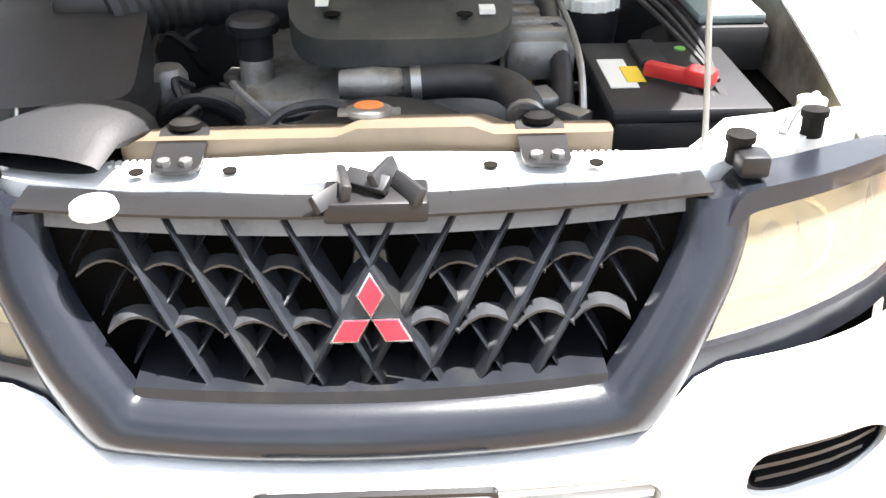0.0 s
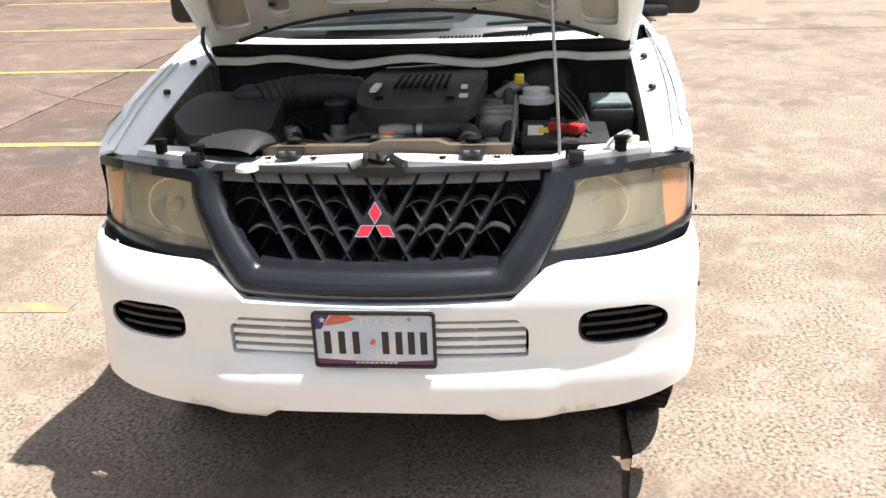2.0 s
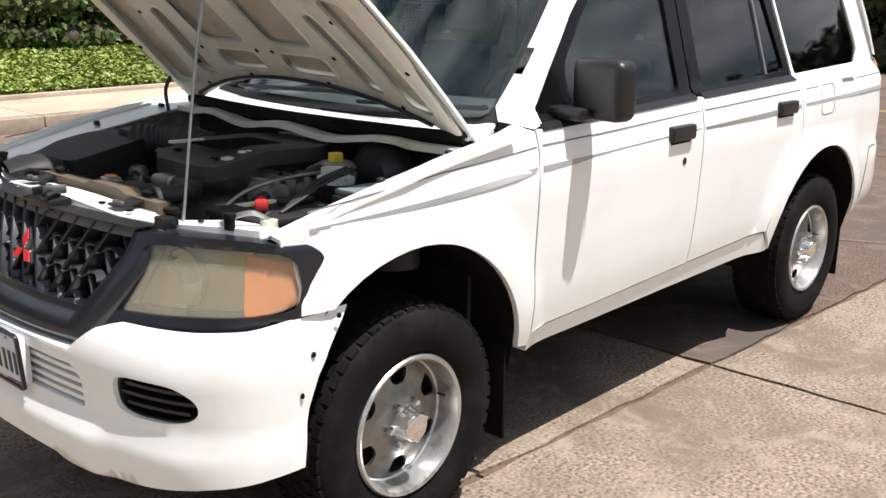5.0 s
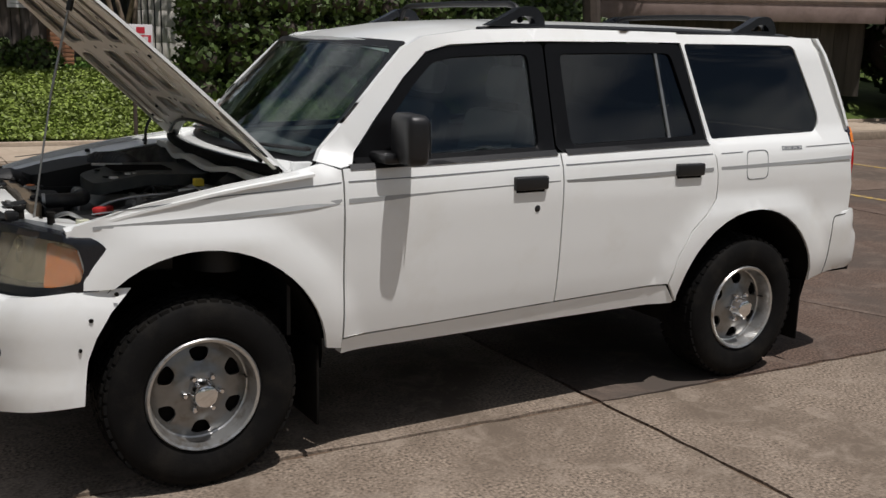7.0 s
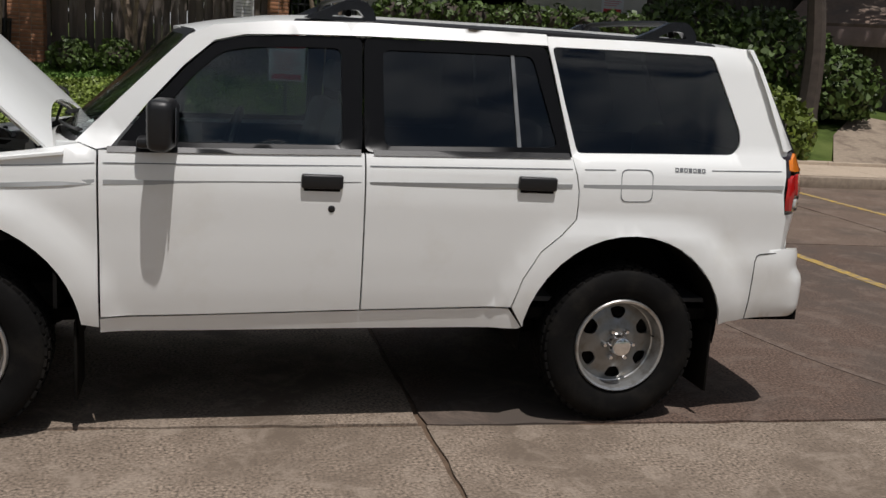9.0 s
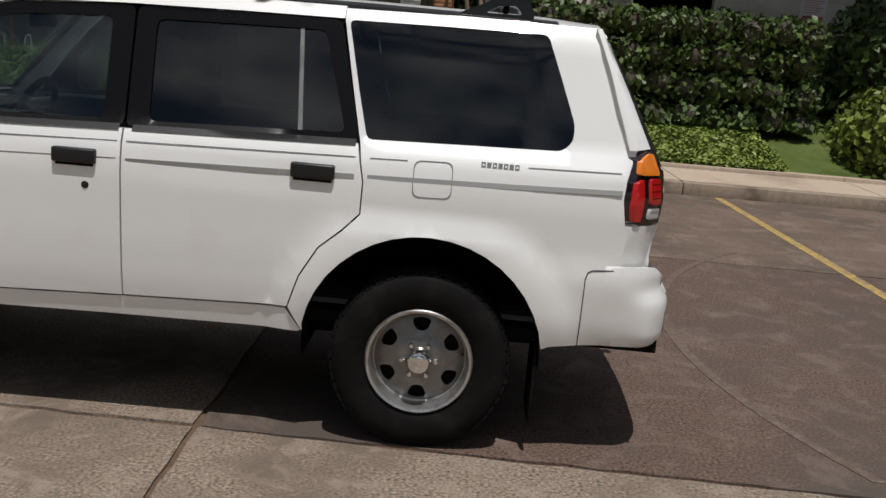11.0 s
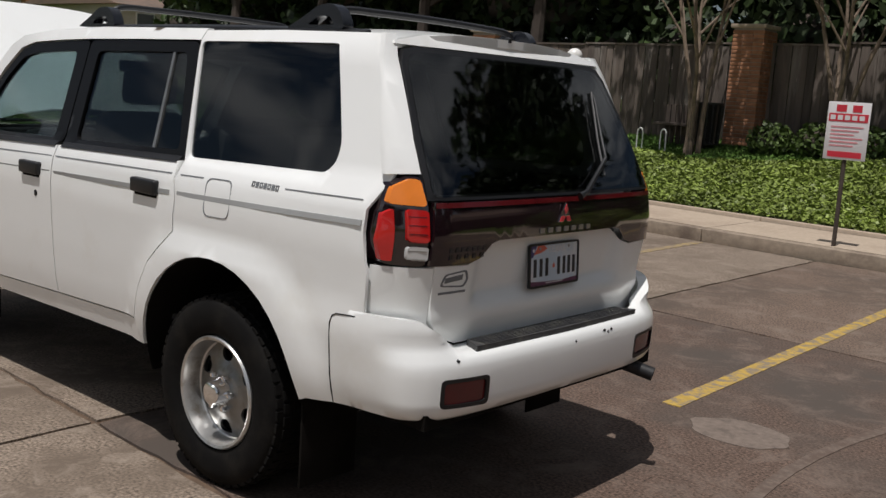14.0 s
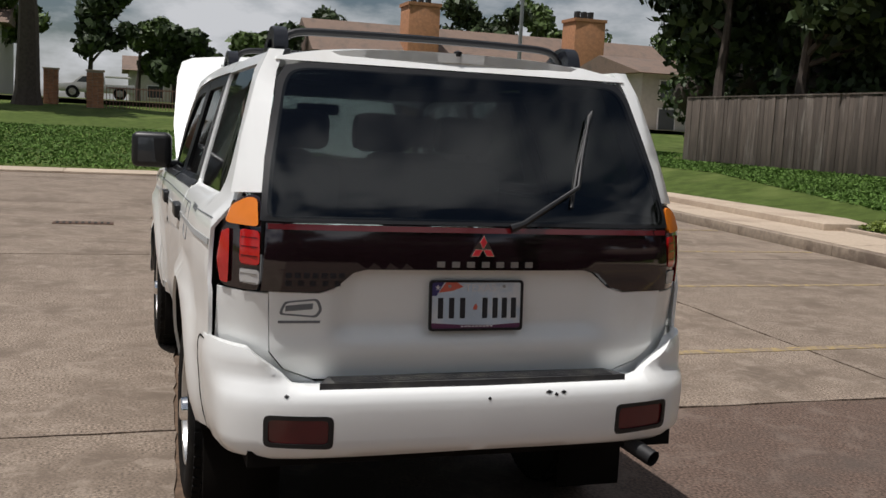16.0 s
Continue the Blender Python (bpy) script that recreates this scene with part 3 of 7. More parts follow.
    pane.visible_shadow = False
    part("pinstripe", sheet([(2.49, 1.150), (2.49, 1.1535), (2.63, 1.1575), (2.63, 1.154)], side(sg, -0.0012), inn, 0.002, step=0.1), STRIPE, panel)
    part("pinstripe", sheet([(3.08, 1.168), (3.08, 1.1715), (3.43, 1.180), (3.43, 1.1765)], side(sg, -0.0012), inn, 0.002, step=0.1), STRIPE, panel)
    # The painted crease shade goes on over the quarter panel and front wing.
    part("side_crease", sheet([(2.485, 1.072), (2.485, 1.09), (3.44, 1.116), (3.44, 1.098)], side(sg, -0.0015), inn, 0.003, step=0.1), bpy.data.materials["crease_shade_grey"], panel)
    part("side_crease", sheet([(-0.36, 0.955), (-0.36, 0.968), (0.1, 1.0), (0.53, 1.038), (0.53, 1.02), (0.1, 0.984)], side(sg, -0.0015), inn, 0.003, step=0.1), bpy.data.materials["crease_shade_grey"], suv)
    part("pinstripe", sheet([(-0.36, 1.007), (-0.36, 1.0105), (0.1, 1.066), (0.53, 1.1005), (0.53, 1.097), (0.1, 1.0625)], side(sg, -0.0012), inn, 0.002, step=0.1), STRIPE, suv)
    for k in range(7):
        x0 = 2.905 + k * 0.021
        part("badge_letter_bar", sheet([(x0, 1.158), (x0, 1.176), (x0 + 0.016, 1.1765), (x0 + 0.016, 1.1585)], side(sg, -0.0012), inn, 0.002, [[(x0 + 0.004, 1.163), (x0 + 0.004, 1.172), (x0 + 0.012, 1.172), (x0 + 0.012, 1.163)]] if k % 2 == 0 else (), 0.1), STRIPE, panel)
    if sg < 0:
        fl = rounded([(2.655, 1.022), (2.655, 1.160), (2.802, 1.164), (2.802, 1.026)], 0.03, 4)
        fi = rounded([(2.658, 1.025), (2.658, 1.157), (2.799, 1.161), (2.799, 1.029)], 0.03, 4)
        part("fuel_flap_gap", sheet(fl, side(sg, -0.0015), inn, 0.003, [fi], 0.05), STRIPE, panel, "thin gap round fuel flap")
    for seam in ([(3.333, 0.492), (3.333, 0.770), (3.3365, 0.770), (3.3365, 0.492)], [(3.333, 0.770), (3.341, 0.796), (3.358, 0.806), (3.44, 0.812), (3.44, 0.8085), (3.359, 0.8025), (3.344, 0.794), (3.3365, 0.770)]):
        part("bumper_seam", sheet(seam, side(sg, -0.002), inn, 0.004, step=0.05), DARK, panel, "thin dark seam above the bumper end")
    # pillar and roof edge
    rail = [(0.455, 1.172), (0.60, 1.325), (0.75, 1.480), (0.865, 1.595), (0.96, 1.640), (1.2, 1.672), (1.6, 1.690), (2.343, 1.698), (2.343, 1.652), (1.95, 1.645), (1.55, 1.635), (1.30, 1.625), (1.08, 1.612), (0.965, 1.582),
            (0.852, 1.482), (0.712, 1.322), (0.585, 1.160), (0.535, 1.150)]
    part("roof_pillar", sheet(rail, side(sg, -0.002), inn, 0.03, step=0.05), PAINT, suv, sharp=50)
    # wheel arch liner and mud flap
    for cx in (FRONT_AXLE, REAR_AXLE):
        bm = bmesh.new()
        prof = [(cx + (ARCH_R - 0.004) * math.cos(radians(a)), 0.41 + (ARCH_R - 0.004) * math.sin(radians(a))) for a in range(-4, 190, 8)]
        ra = [bm.verts.new((x, sg * (half_width(x, z) - 0.012), z)) for x, z in prof]
        rb = [bm.verts.new((x, sg * 0.42, z)) for x, z in prof]
        for i in range(len(prof) - 1):
            bm.faces.new([ra[i], ra[i + 1], rb[i + 1], rb[i]])
        bm.faces.new(rb)
        part("wheel_arch_liner", bm, DARK, suv)
        x = cx + 0.445
        bm = a_box(x, x + 0.012, -0.13, 0.13, 0.15, 0.47, 0.004, Matrix.Translation((0, sg * 0.655, 0)))
        part("mud_flap", bm, DARK, suv, "black rubber mud flap")
    # mirror
    bm = a_box(-0.058, 0.058, -0.105, 0.105, -0.095, 0.095, 0.035, seg=4)
    for v in bm.verts:
        v.co.x *= 0.85 + 0.25 * (v.co.z + 0.11)
        if v.co.x < 0:
            v.co.x *= 0.9 - 1.2 * abs(v.co.y) * 0.5
    bmesh.ops.rotate(bm, cent=(0, 0, 0), matrix=Matrix.Rotation(radians(sg * 8), 3, "Z"), verts=bm.verts)
    bmesh.ops.translate(bm, vec=(0.775, sg * 0.885, 1.262), verts=bm.verts)
    mirror = part("door_mirror", bm, BLACK, suv, "black plastic door mirror")
    bm = a_box(0.68, 0.80, -0.07, 0.07, 1.165, 1.205, 0.015)
    bmesh.ops.translate(bm, vec=(0, sg * 0.80, 0), verts=bm.verts)
    part("mirror_arm", bm, BLACK, mirror)
    bm = a_box(0.824, 0.828, -0.075, 0.075, -0.065, 0.065, 0.0015)
    bmesh.ops.translate(bm, vec=(0, sg * 0.885, 1.262), verts=bm.verts)
    part("mirror_glass", bm, FAR_GLASS, mirror, "mirror glass")

# ---- roof, screen and rack ----
def roof_z(x, y):
    return float(np.interp(x, [0.80, 0.95, 1.2, 1.6, 2.4, 3.1, 3.33], [1.615, 1.650, 1.690, 1.716, 1.728, 1.727, 1.712])) + 0.012 - 0.055 * (abs(y) / 0.60) ** 3


part("roof", sheet([(0.885, -0.625), (0.84, -0.45), (0.80, -0.2), (0.79, 0), (0.80, 0.2), (0.84, 0.45), (0.885, 0.625), (0.98, 0.612), (1.6, 0.607), (3.28, 0.605), (3.34, 0.4), (3.355, 0), (3.34, -0.4), (3.28, -0.605), (1.6, -0.607), (0.98, -0.612)],
                   lambda x, y: (x, y, roof_z(x, y)), (0, 0, -1), 0.03, step=0.07), PAINT, suv, sharp=50)
part("headliner", a_box(0.9, 3.25, -0.56, 0.56, 1.600, 1.612), SEAT, suv)


def screen(u, v):
    """u across, v from 0 at the foot to 1 at the head of the windscreen."""
    y = u * (0.715 - 0.085 * v)
    bow = (1 - u * u)
    return (0.455 + 0.42 * v - bow * (0.13 - 0.055 * v), y, 1.155 + 0.455 * v + 0.01 * bow)


pane = part("windscreen", sheet(rounded([(-0.965, 0.03), (-0.965, 0.97), (0.965, 0.97), (0.965, 0.03)], 0.08, 3), screen, (0.7, 0, -0.6), 0.005, step=0.14), CLEAR, suv, "clear windscreen")
pane.visible_shadow = False
part("windscreen_seal", sheet([(-1.0, -0.02), (-1.0, 1.02), (1.0, 1.02), (1.0, -0.02)], screen, (0.7, 0, -0.6), 0.012, [rounded([(-0.955, 0.04), (-0.955, 0.96), (0.955, 0.96), (0.955, 0.04)], 0.08, 3)], 0.14), BLACK, suv, "black rubber seal")
for sg in (-1, 1):
    bm = a_box(1.28, 3.16, sg * 0.55 - 0.024, sg * 0.55 + 0.024, 0, 0.022, 0.008, seg=2)
    bmesh.ops.subdivide_edges(bm, edges=[e for e in bm.edges if abs(e.verts[0].co.x - e.verts[1].co.x) > 1], cuts=12)
    for v in bm.verts:
        v.co.z += roof_z(v.co.x, v.co.y) - 0.004
    part("roof_rail", bm, BLACK, suv, "black roof rail")
for x in (1.50, 2.95):
    path = bend([(x, -0.54, roof_z(x, 0.54) + 0.035), (x + 0.005, -0.48, 1.782), (x + 0.01, -0.30, 1.79), (x + 0.01, 0, 1.793), (x + 0.01, 0.30, 1.79), (x + 0.005, 0.48, 1.782), (x, 0.54, roof_z(x, 0.54) + 0.035)], 5)
    bar = part("roof_bar", tube(path, 0.014, 8), BLACK, suv, "dark roof cross bar")
    for sg in (-1, 1):
        base = roof_z(x, 0.55) + 0.012
        foot = sheet(rounded([(x - 0.19, 0.0), (x - 0.10, 0.040), (x - 0.02, 0.082), (x + 0.045, 0.090), (x + 0.085, 0.072), (x + 0.110, 0.030), (x + 0.112, 0.0)], 0.02, 3),
                     lambda u, v: (u, sg * 0.545 - 0.024, base + v), (0, 1, 0), 0.048, [rounded([(x - 0.075, 0.014), (x - 0.02, 0.044), (x + 0.040, 0.046), (x + 0.066, 0.016)], 0.012, 3)], 0.05)
        part("roof_bar_foot", foot, SURROUND, bar, "grey plastic foot")
part("washer_nozzle", lathe([(0.008, 0), (0.008, 0.012), (0.014, 0.014), (0.014, 0.028), (0, 0.034)], "z", 12, (3.345, -0.01, 1.702)), BLACK, suv)

# ---- tail: gate, lamps, bumper ----
def tail_x(y, z):
    a = abs(y)
    x = float(np.interp(z, [0.45, 0.70, 0.85, 0.98, 1.08, 1.18, 1.25, 1.70, 1.74], [3.585, 3.60, 3.618, 3.640, 3.648, 3.632, 3.600, 3.345, 3.31]))
    x -= 0.022 * (a / 0.66) ** 2
    if a > 0.62:
        x -= 0.11 * ((a - 0.62) / 0.15) ** 1.8
    return x


def tail(inset=0.0):
    def f(y, z):
        slope = (tail_x(y + 0.004, z) - tail_x(y - 0.004, z)) / 0.008
        k = 1 / math.sqrt(1 + slope * slope)
        return (tail_x(y, z) - inset * k, y + inset * slope * k, z)
    return f


FWD = (-1, 0, 0)
GARN = [(-0.655, 1.185), (0.655, 1.185), (0.665, 0.985), (0.50, 0.985), (0.45, 1.0), (0.40, 1.045), (0.36, 1.055), (-0.36, 1.055), (-0.40, 1.045), (-0.45, 1.0), (-0.50, 0.985), (-0.665, 0.985)]
gate_skin = [(-0.645, 0.985), (-0.50, 0.980), (-0.45, 0.995), (-0.40, 1.04), (-0.36, 1.05), (0.36, 1.05), (0.40, 1.04), (0.45, 0.995), (0.50, 0.980), (0.645, 0.985),
             (0.635, 0.80), (0.59, 0.745), (0.50, 0.712), (-0.50, 0.712), (-0.59, 0.745), (-0.635, 0.80)]


def gate_surface(y, z):
    x = tail_x(y, z)
    # hollow for the number plate, with a shelf below it
    e = min(max((0.47 - abs(y)) / 0.07, 0), 1) * min(max((z - 0.835) / 0.035, 0), 1)
    return (x - 0.035 * e + 0.012 * math.exp(-((z - 0.80) / 0.04) ** 2), y, z)


gate = part("tailgate", sheet(gate_skin, gate_surface, FWD, 0.03, step=0.02), PAINT, suv, sharp=60)
part("tailgate_garnish", sheet(GARN, tail(-0.006), FWD, 0.03, step=0.05), GARNISH, gate, "smoked dark red garnish panel")
part("garnish_strip", sheet([(-0.65, 1.168), (-0.65, 1.184), (0.65, 1.184), (0.65, 1.168)], tail(-0.0085), FWD, 0.004, step=0.08), DEEP_RED, gate, "dark red reflective strip")
rw = [(-0.655, 1.20), (0.655, 1.20), (0.635, 1.36), (0.585, 1.60), (0.56, 1.637), (0.50, 1.648), (-0.50, 1.648), (-0.56, 1.637), (-0.585, 1.60), (-0.635, 1.36)]
pane = part("rear_window", sheet(rounded(rw, 0.03, 3), tail(-0.004), FWD, 0.005, step=0.09), TINT, gate, "dark tinted rear window")
pane.visible_shadow = False
rim_o = [(-0.672, 1.19), (0.672, 1.19), (0.652, 1.37), (0.604, 1.61), (0.575, 1.652), (0.51, 1.664), (-0.51, 1.664), (-0.575, 1.652), (-0.604, 1.61), (-0.652, 1.37)]
part("rear_window_seal", sheet(rim_o, tail(-0.002), FWD, 0.015, [rounded([(a * 0.985, 1.43 + (b - 1.43) * 0.975) for a, b in rw], 0.03, 3)], 0.08), BLACK, gate, "black rubber seal")
part("gate_top", sheet([(-0.605, 1.668), (0.605, 1.668), (0.60, 1.678), (0.45, 1.707), (0.25, 1.718), (0, 1.722), (-0.25, 1.718), (-0.45, 1.707), (-0.60, 1.678)], tail(0.0), FWD, 0.03, step=0.08), PAINT, gate)
for sg in (-1, 1):
    # painted pillar between rear window and side
    po = [(sg * 0.668, 1.268), (sg * 0.750, 1.262), (sg * 0.716, 1.43), (sg * 0.662, 1.62), (sg * 0.622, 1.70), (sg * 0.575, 1.70), (sg * 0.604, 1.63), (sg * 0.655, 1.37)]
    part("rear_pillar", sheet(po, tail(0.006), FWD, 0.02, step=0.05), PAINT, suv, sharp=60)
    # lamp cluster wrapping the corner
    lo = [(sg * 0.67, 1.258), (sg * 0.70, 1.262), (sg * 0.745, 1.235), (sg * 0.775, 1.15), (sg * 0.785, 1.06), (sg * 0.775, 0.985), (sg * 0.675, 0.982)]
    lamp = part("tail_lamp", sheet(rounded(lo, 0.02, 3), tail(0.004), FWD, 0.06, step=0.03), GARNISH, suv, "tail lamp in black housing")
    part("indicator", sheet(rounded([(sg * 0.676, 1.252), (sg * 0.70, 1.254), (sg * 0.742, 1.228), (sg * 0.762, 1.175), (sg * 0.676, 1.172)], 0.012, 3), tail(-0.004), FWD, 0.02, step=0.03), AMBER_LENS, lamp, "amber indicator")
    part("stop_lamp", sheet(rounded([(sg * 0.672, 1.160), (sg * 0.722, 1.162), (sg * 0.724, 1.062), (sg * 0.672, 1.060)], 0.012, 3), tail(-0.004), FWD, 0.02, step=0.03), RED_LENS, lamp, "red stop lamp")
    part("side_reflector", sheet(rounded([(sg * 0.750, 1.160), (sg * 0.770, 1.145), (sg * 0.781, 1.06), (sg * 0.772, 0.998), (sg * 0.752, 0.996)], 0.006, 3), tail(-0.004), FWD, 0.02, step=0.03), RED_LENS, lamp, "red side marker")
    part("reversing_lamp", sheet(rounded([(sg * 0.672, 1.046), (sg * 0.722, 1.046), (sg * 0.722, 1.004), (sg * 0.672, 1.002)], 0.01, 3), tail(-0.004), FWD, 0.02, step=0.03), CLEAR_LENS, lamp, "clear reversing lamp")
    for k in range(6):
        z = 1.005 + k * 0.0265
        part("lens_rib", sheet([(sg * 0.678, z), (sg * 0.678, z + 0.003), (sg * 0.720, z + 0.003), (sg * 0.720, z)], tail(-0.0055), FWD, 0.003, step=0.1), DEEP_RED if z > 1.05 else STEEL, lamp)
    # painted corner under the lamp
    part("rear_corner", sheet([(sg * 0.648, 0.978), (sg * 0.782, 0.978), (sg * 0.785, 0.70), (sg * 0.48, 0.69), (sg * 0.50, 0.706), (sg * 0.593, 0.741), (sg * 0.638, 0.796)], tail(0.004), FWD, 0.02, step=0.04), PAINT, suv, sharp=60)


def plan_line(points):
    """Distance along a plan line, measured from the middle: returns a function s -> (x, y, nx, ny), mirrored for negative s, and the length."""
    p = [Vector(q) for q in points]
    p = [Vector((q.x, q.y)) for q in bend([(a.x, a.y, 0) for a in p], 6)]
    ss = [0.0]
    for a, b in zip(p, p[1:]):
        ss.append(ss[-1] + (b - a).length)
    xs, ys = [q.x for q in p], [q.y for q in p]

    def at(s):
        a = abs(s)
        x, y = float(np.interp(a, ss, xs)), float(np.interp(a, ss, ys))
        x2, y2 = float(np.interp(a + 0.02, ss, xs)), float(np.interp(a + 0.02, ss, ys))
        x1, y1 = float(np.interp(max(a - 0.02, 0), ss, xs)), float(np.interp(max(a - 0.02, 0), ss, ys))
        d = Vector((x2 - x1, y2 - y1)).normalized()
        return x, math.copysign(y, s), d.y, math.copysign(d.x, s) * (1 if s else 0)

    def s_at_x(x):
        order = np.argsort(xs)
        return float(np.interp(x, np.array(xs)[order], np.array(ss)[order]))
    return at, ss[-1], s_at_x


rear_at, rear_len, rear_s = plan_line([(3.735, 0), (3.728, 0.30), (3.715, 0.52), (3.685, 0.66), (3.63, 0.745), (3.55, 0.785), (3.43, 0.80)])


def rear_bumper(s, z):
    x, y, nx, ny = rear_at(s)
    push = float(np.interp(z, [0.48, 0.52, 0.60, 0.66, 0.69, 0.71, 0.73, 0.78, 0.83], [-0.05, -0.004, 0.0, 0.0, -0.008, -0.022, -0.035, -0.03, -0.045]))
    corner = min(1, max(0, (abs(s) - 0.50) / 0.15))
    if z > 0.70:
        push -= (1 - corner) * (z - 0.70) * 1.5
    out = math.copysign(math.sqrt(max(0.0, 1 - nx * nx)), s)
    k = min(1.0, max(0.0, (abs(s) - rear_len + 0.24) / 0.18))
    k = k * k * (3 - 2 * k)
    y = (y + push * out) * (1 - k) + math.copysign(half_width(x, z) + 0.001, s) * k
    return (x + push * abs(nx), y, z)


L = rear_len
r_out = [(-L, 0.505), (-0.75, 0.50), (-0.66, 0.495), (0, 0.508), (0.66, 0.495), (0.75, 0.50), (L, 0.505), (L, 0.825), (L - 0.06, 0.828), (0.74, 0.815), (0.66, 0.775), (0.58, 0.715), (0.52, 0.705), (-0.52, 0.705), (-0.58, 0.715), (-0.66, 0.775), (-0.74, 0.815), (-L + 0.06, 0.828), (-L, 0.825)]
rh = [rounded([(sg * 0.46, 0.532), (sg * 0.46, 0.632), (sg * 0.665, 0.636), (sg * 0.665, 0.54)], 0.02, 3) for sg in (-1, 1)]
rbump = part("rear_bumper", sheet(r_out, rear_bumper, FWD, 0.05, rh, 0.026), PAINT, suv, sharp=60)
for h in rh:
    part("bumper_reflector", sheet(h, lambda s, z: tuple(Vector(rear_bumper(s, z)) - Vector((0.006, 0, 0))), FWD, 0.02, step=0.05), DEEP_RED, rbump, "dark red reflector")
    part("reflector_rim", sheet(h, lambda s, z: tuple(Vector(rear_bumper(s, z)) + Vector((0.001, 0, 0))), FWD, 0.02, [[(0.5625 * math.copysign(1, a) + (a - 0.5625 * math.copysign(1, a)) * 0.86, 0.585 + (b - 0.585) * 0.74) for a, b in h]], 0.05), BLACK, rbump)
bm = sheet([(3.585, -0.56), (3.668, -0.56), (3.690, 0), (3.668, 0.56), (3.585, 0.56)], lambda x, y: (x, y, 0.704), (0, 0, -1), 0.02, step=0.1)
part("bumper_shelf", bm, PAINT, rbump)
part("step_pad", sheet([(3.612, -0.46), (3.690, -0.50), (3.703, 0), (3.690, 0.50), (3.612, 0.46)], lambda x, y: (x, y, 0.724), (0, 0, -1), 0.022, step=0.08), PAD, rbump, "ribbed black step pad")
for k in range(6):
    x = 3.622 + k * 0.012
    part("pad_rib", a_box(x, x + 0.005, -0.455, 0.455, 0.722, 0.727), PAD, rbump)


for s_, z, w in ((0.22, 0.684, 0.012), (0.245, 0.676, 0.007), (0.27, 0.682, 0.010), (0.02, 0.672, 0.006), (-0.60, 0.69, 0.008)):
    part("paint_chip", sheet([(s_ - w, z), (s_, z + 0.006), (s_ + w, z + 0.001), (s_ + 0.2 * w, z - 0.006)], lambda s, z: tuple(Vector(rear_bumper(s, z)) + Vector((0.0015, 0, 0))), FWD, 0.002, step=0.05), DUSTY, rbump, "dark chip in the paint")


def number_plate(parent, m):
    """A registration plate: pale ground, sunset corner, heavy characters shown as bars. Local x across, y up, z out."""
    w, h = 0.152, 0.076
    body = part("number_plate", a_box(-w, w, -h, h, -0.002, 0.0, 0.0), PLATE_WHITE, parent, "pale state number plate in black frame")
    fr = sheet(rounded([(-w - 0.003, -h - 0.003), (-w - 0.003, h + 0.003), (w + 0.003, h + 0.003), (w + 0.003, -h - 0.003)], 0.012, 3), lambda a, b: (a, b, 0.004), (0, 0, -1), 0.010,
               [rounded([(-w + 0.005, -h + 0.005), (-w + 0.005, h - 0.004), (w - 0.005, h - 0.004), (w - 0.005, -h + 0.005)], 0.008, 3)], 0.1)
    pieces = [part("plate_frame", fr, BLACK, body, "thin black frame")]
    def flat(name, pts, mat, z):
        pieces.append(part(name, prism(pts, 0.0002, z, "z"), mat, body))
    flat("plate_corner", [(-w + 0.005, 0.03), (-w + 0.005, h - 0.004), (-0.108, h - 0.004), (-0.132, 0.03)], PLATE_NAVY, 0.0006)
    flat("plate_sunset", [(-0.125, 0.04), (-0.102, h - 0.004), (-0.065, h - 0.004), (-0.045, 0.058), (-0.08, 0.046)], PLATE_RED, 0.0006)
    star = [((0.010 if k % 2 == 0 else 0.004) * math.sin(k * math.pi / 5) - 0.128, 0.056 + (0.010 if k % 2 == 0 else 0.004) * math.cos(k * math.pi / 5)) for k in range(10)]
    flat("plate_star", star, SIGN_WHITE, 0.0012)
    flat("plate_foot_band", [(-w + 0.005, -h + 0.005), (-w + 0.005, -0.054), (-0.05, -0.060), (0.05, -0.062), (w - 0.005, -0.056), (w - 0.005, -h + 0.005)], PLATE_MAROON, 0.0006)
    for k in range(9):
        x = -0.05 + k * 0.012
        flat("motto_bar", [(x, -0.067), (x, -0.063), (x + 0.009, -0.063), (x + 0.009, -0.067)], SIGN_WHITE, 0.0010)
    for x in (-0.118, -0.082, -0.046, 0.028, 0.062, 0.093, 0.124):
        flat("character_bar", [(x - 0.0085, -0.040), (x - 0.0085, 0.024), (x + 0.0085, 0.024), (x + 0.0085, -0.040)], PLATE_INK, 0.0012)
    for sx in (-0.09, 0.09):
        pieces.append(part("plate_bolt", lathe([(0.005, 0.0), (0.005, 0.003), (0, 0.004)], "z", 10, (sx, 0.060, 0.0)), STEEL, body))
    flat("plate_mark", [(-0.012, -0.012), (-0.008, 0.0), (-0.002, 0.006), (0.004, -0.004), (0.0, -0.014)], PLATE_RED, 0.0010)
    pieces.append(words("TEXAS", 0.034, Matrix.Translation((0.012, 0.054, 0.0012)), SIGN_WHITE, body, "state_name", label="raised white state name"))
    body.matrix_basis = m
    return body


def plate_pose(x, y, z, facing, lean=0):
    """facing -1: towards the nose; 1: towards the tail."""
    turn = Matrix(((0, 0, facing), (facing, 0, 0), (0, 1, 0))).to_4x4()
    return Matrix.Translation((x, y, z)) @ Matrix.Rotation(radians(lean), 4, "Y") @ turn


number_plate(suv, plate_pose(3.622, 0.0, 0.940, 1, -4))
# badge and model lettering on the garnish, shown as plain shapes
RHOMB = [(0, 0), (0.021, 0.036), (0, 0.072), (-0.021, 0.036)]


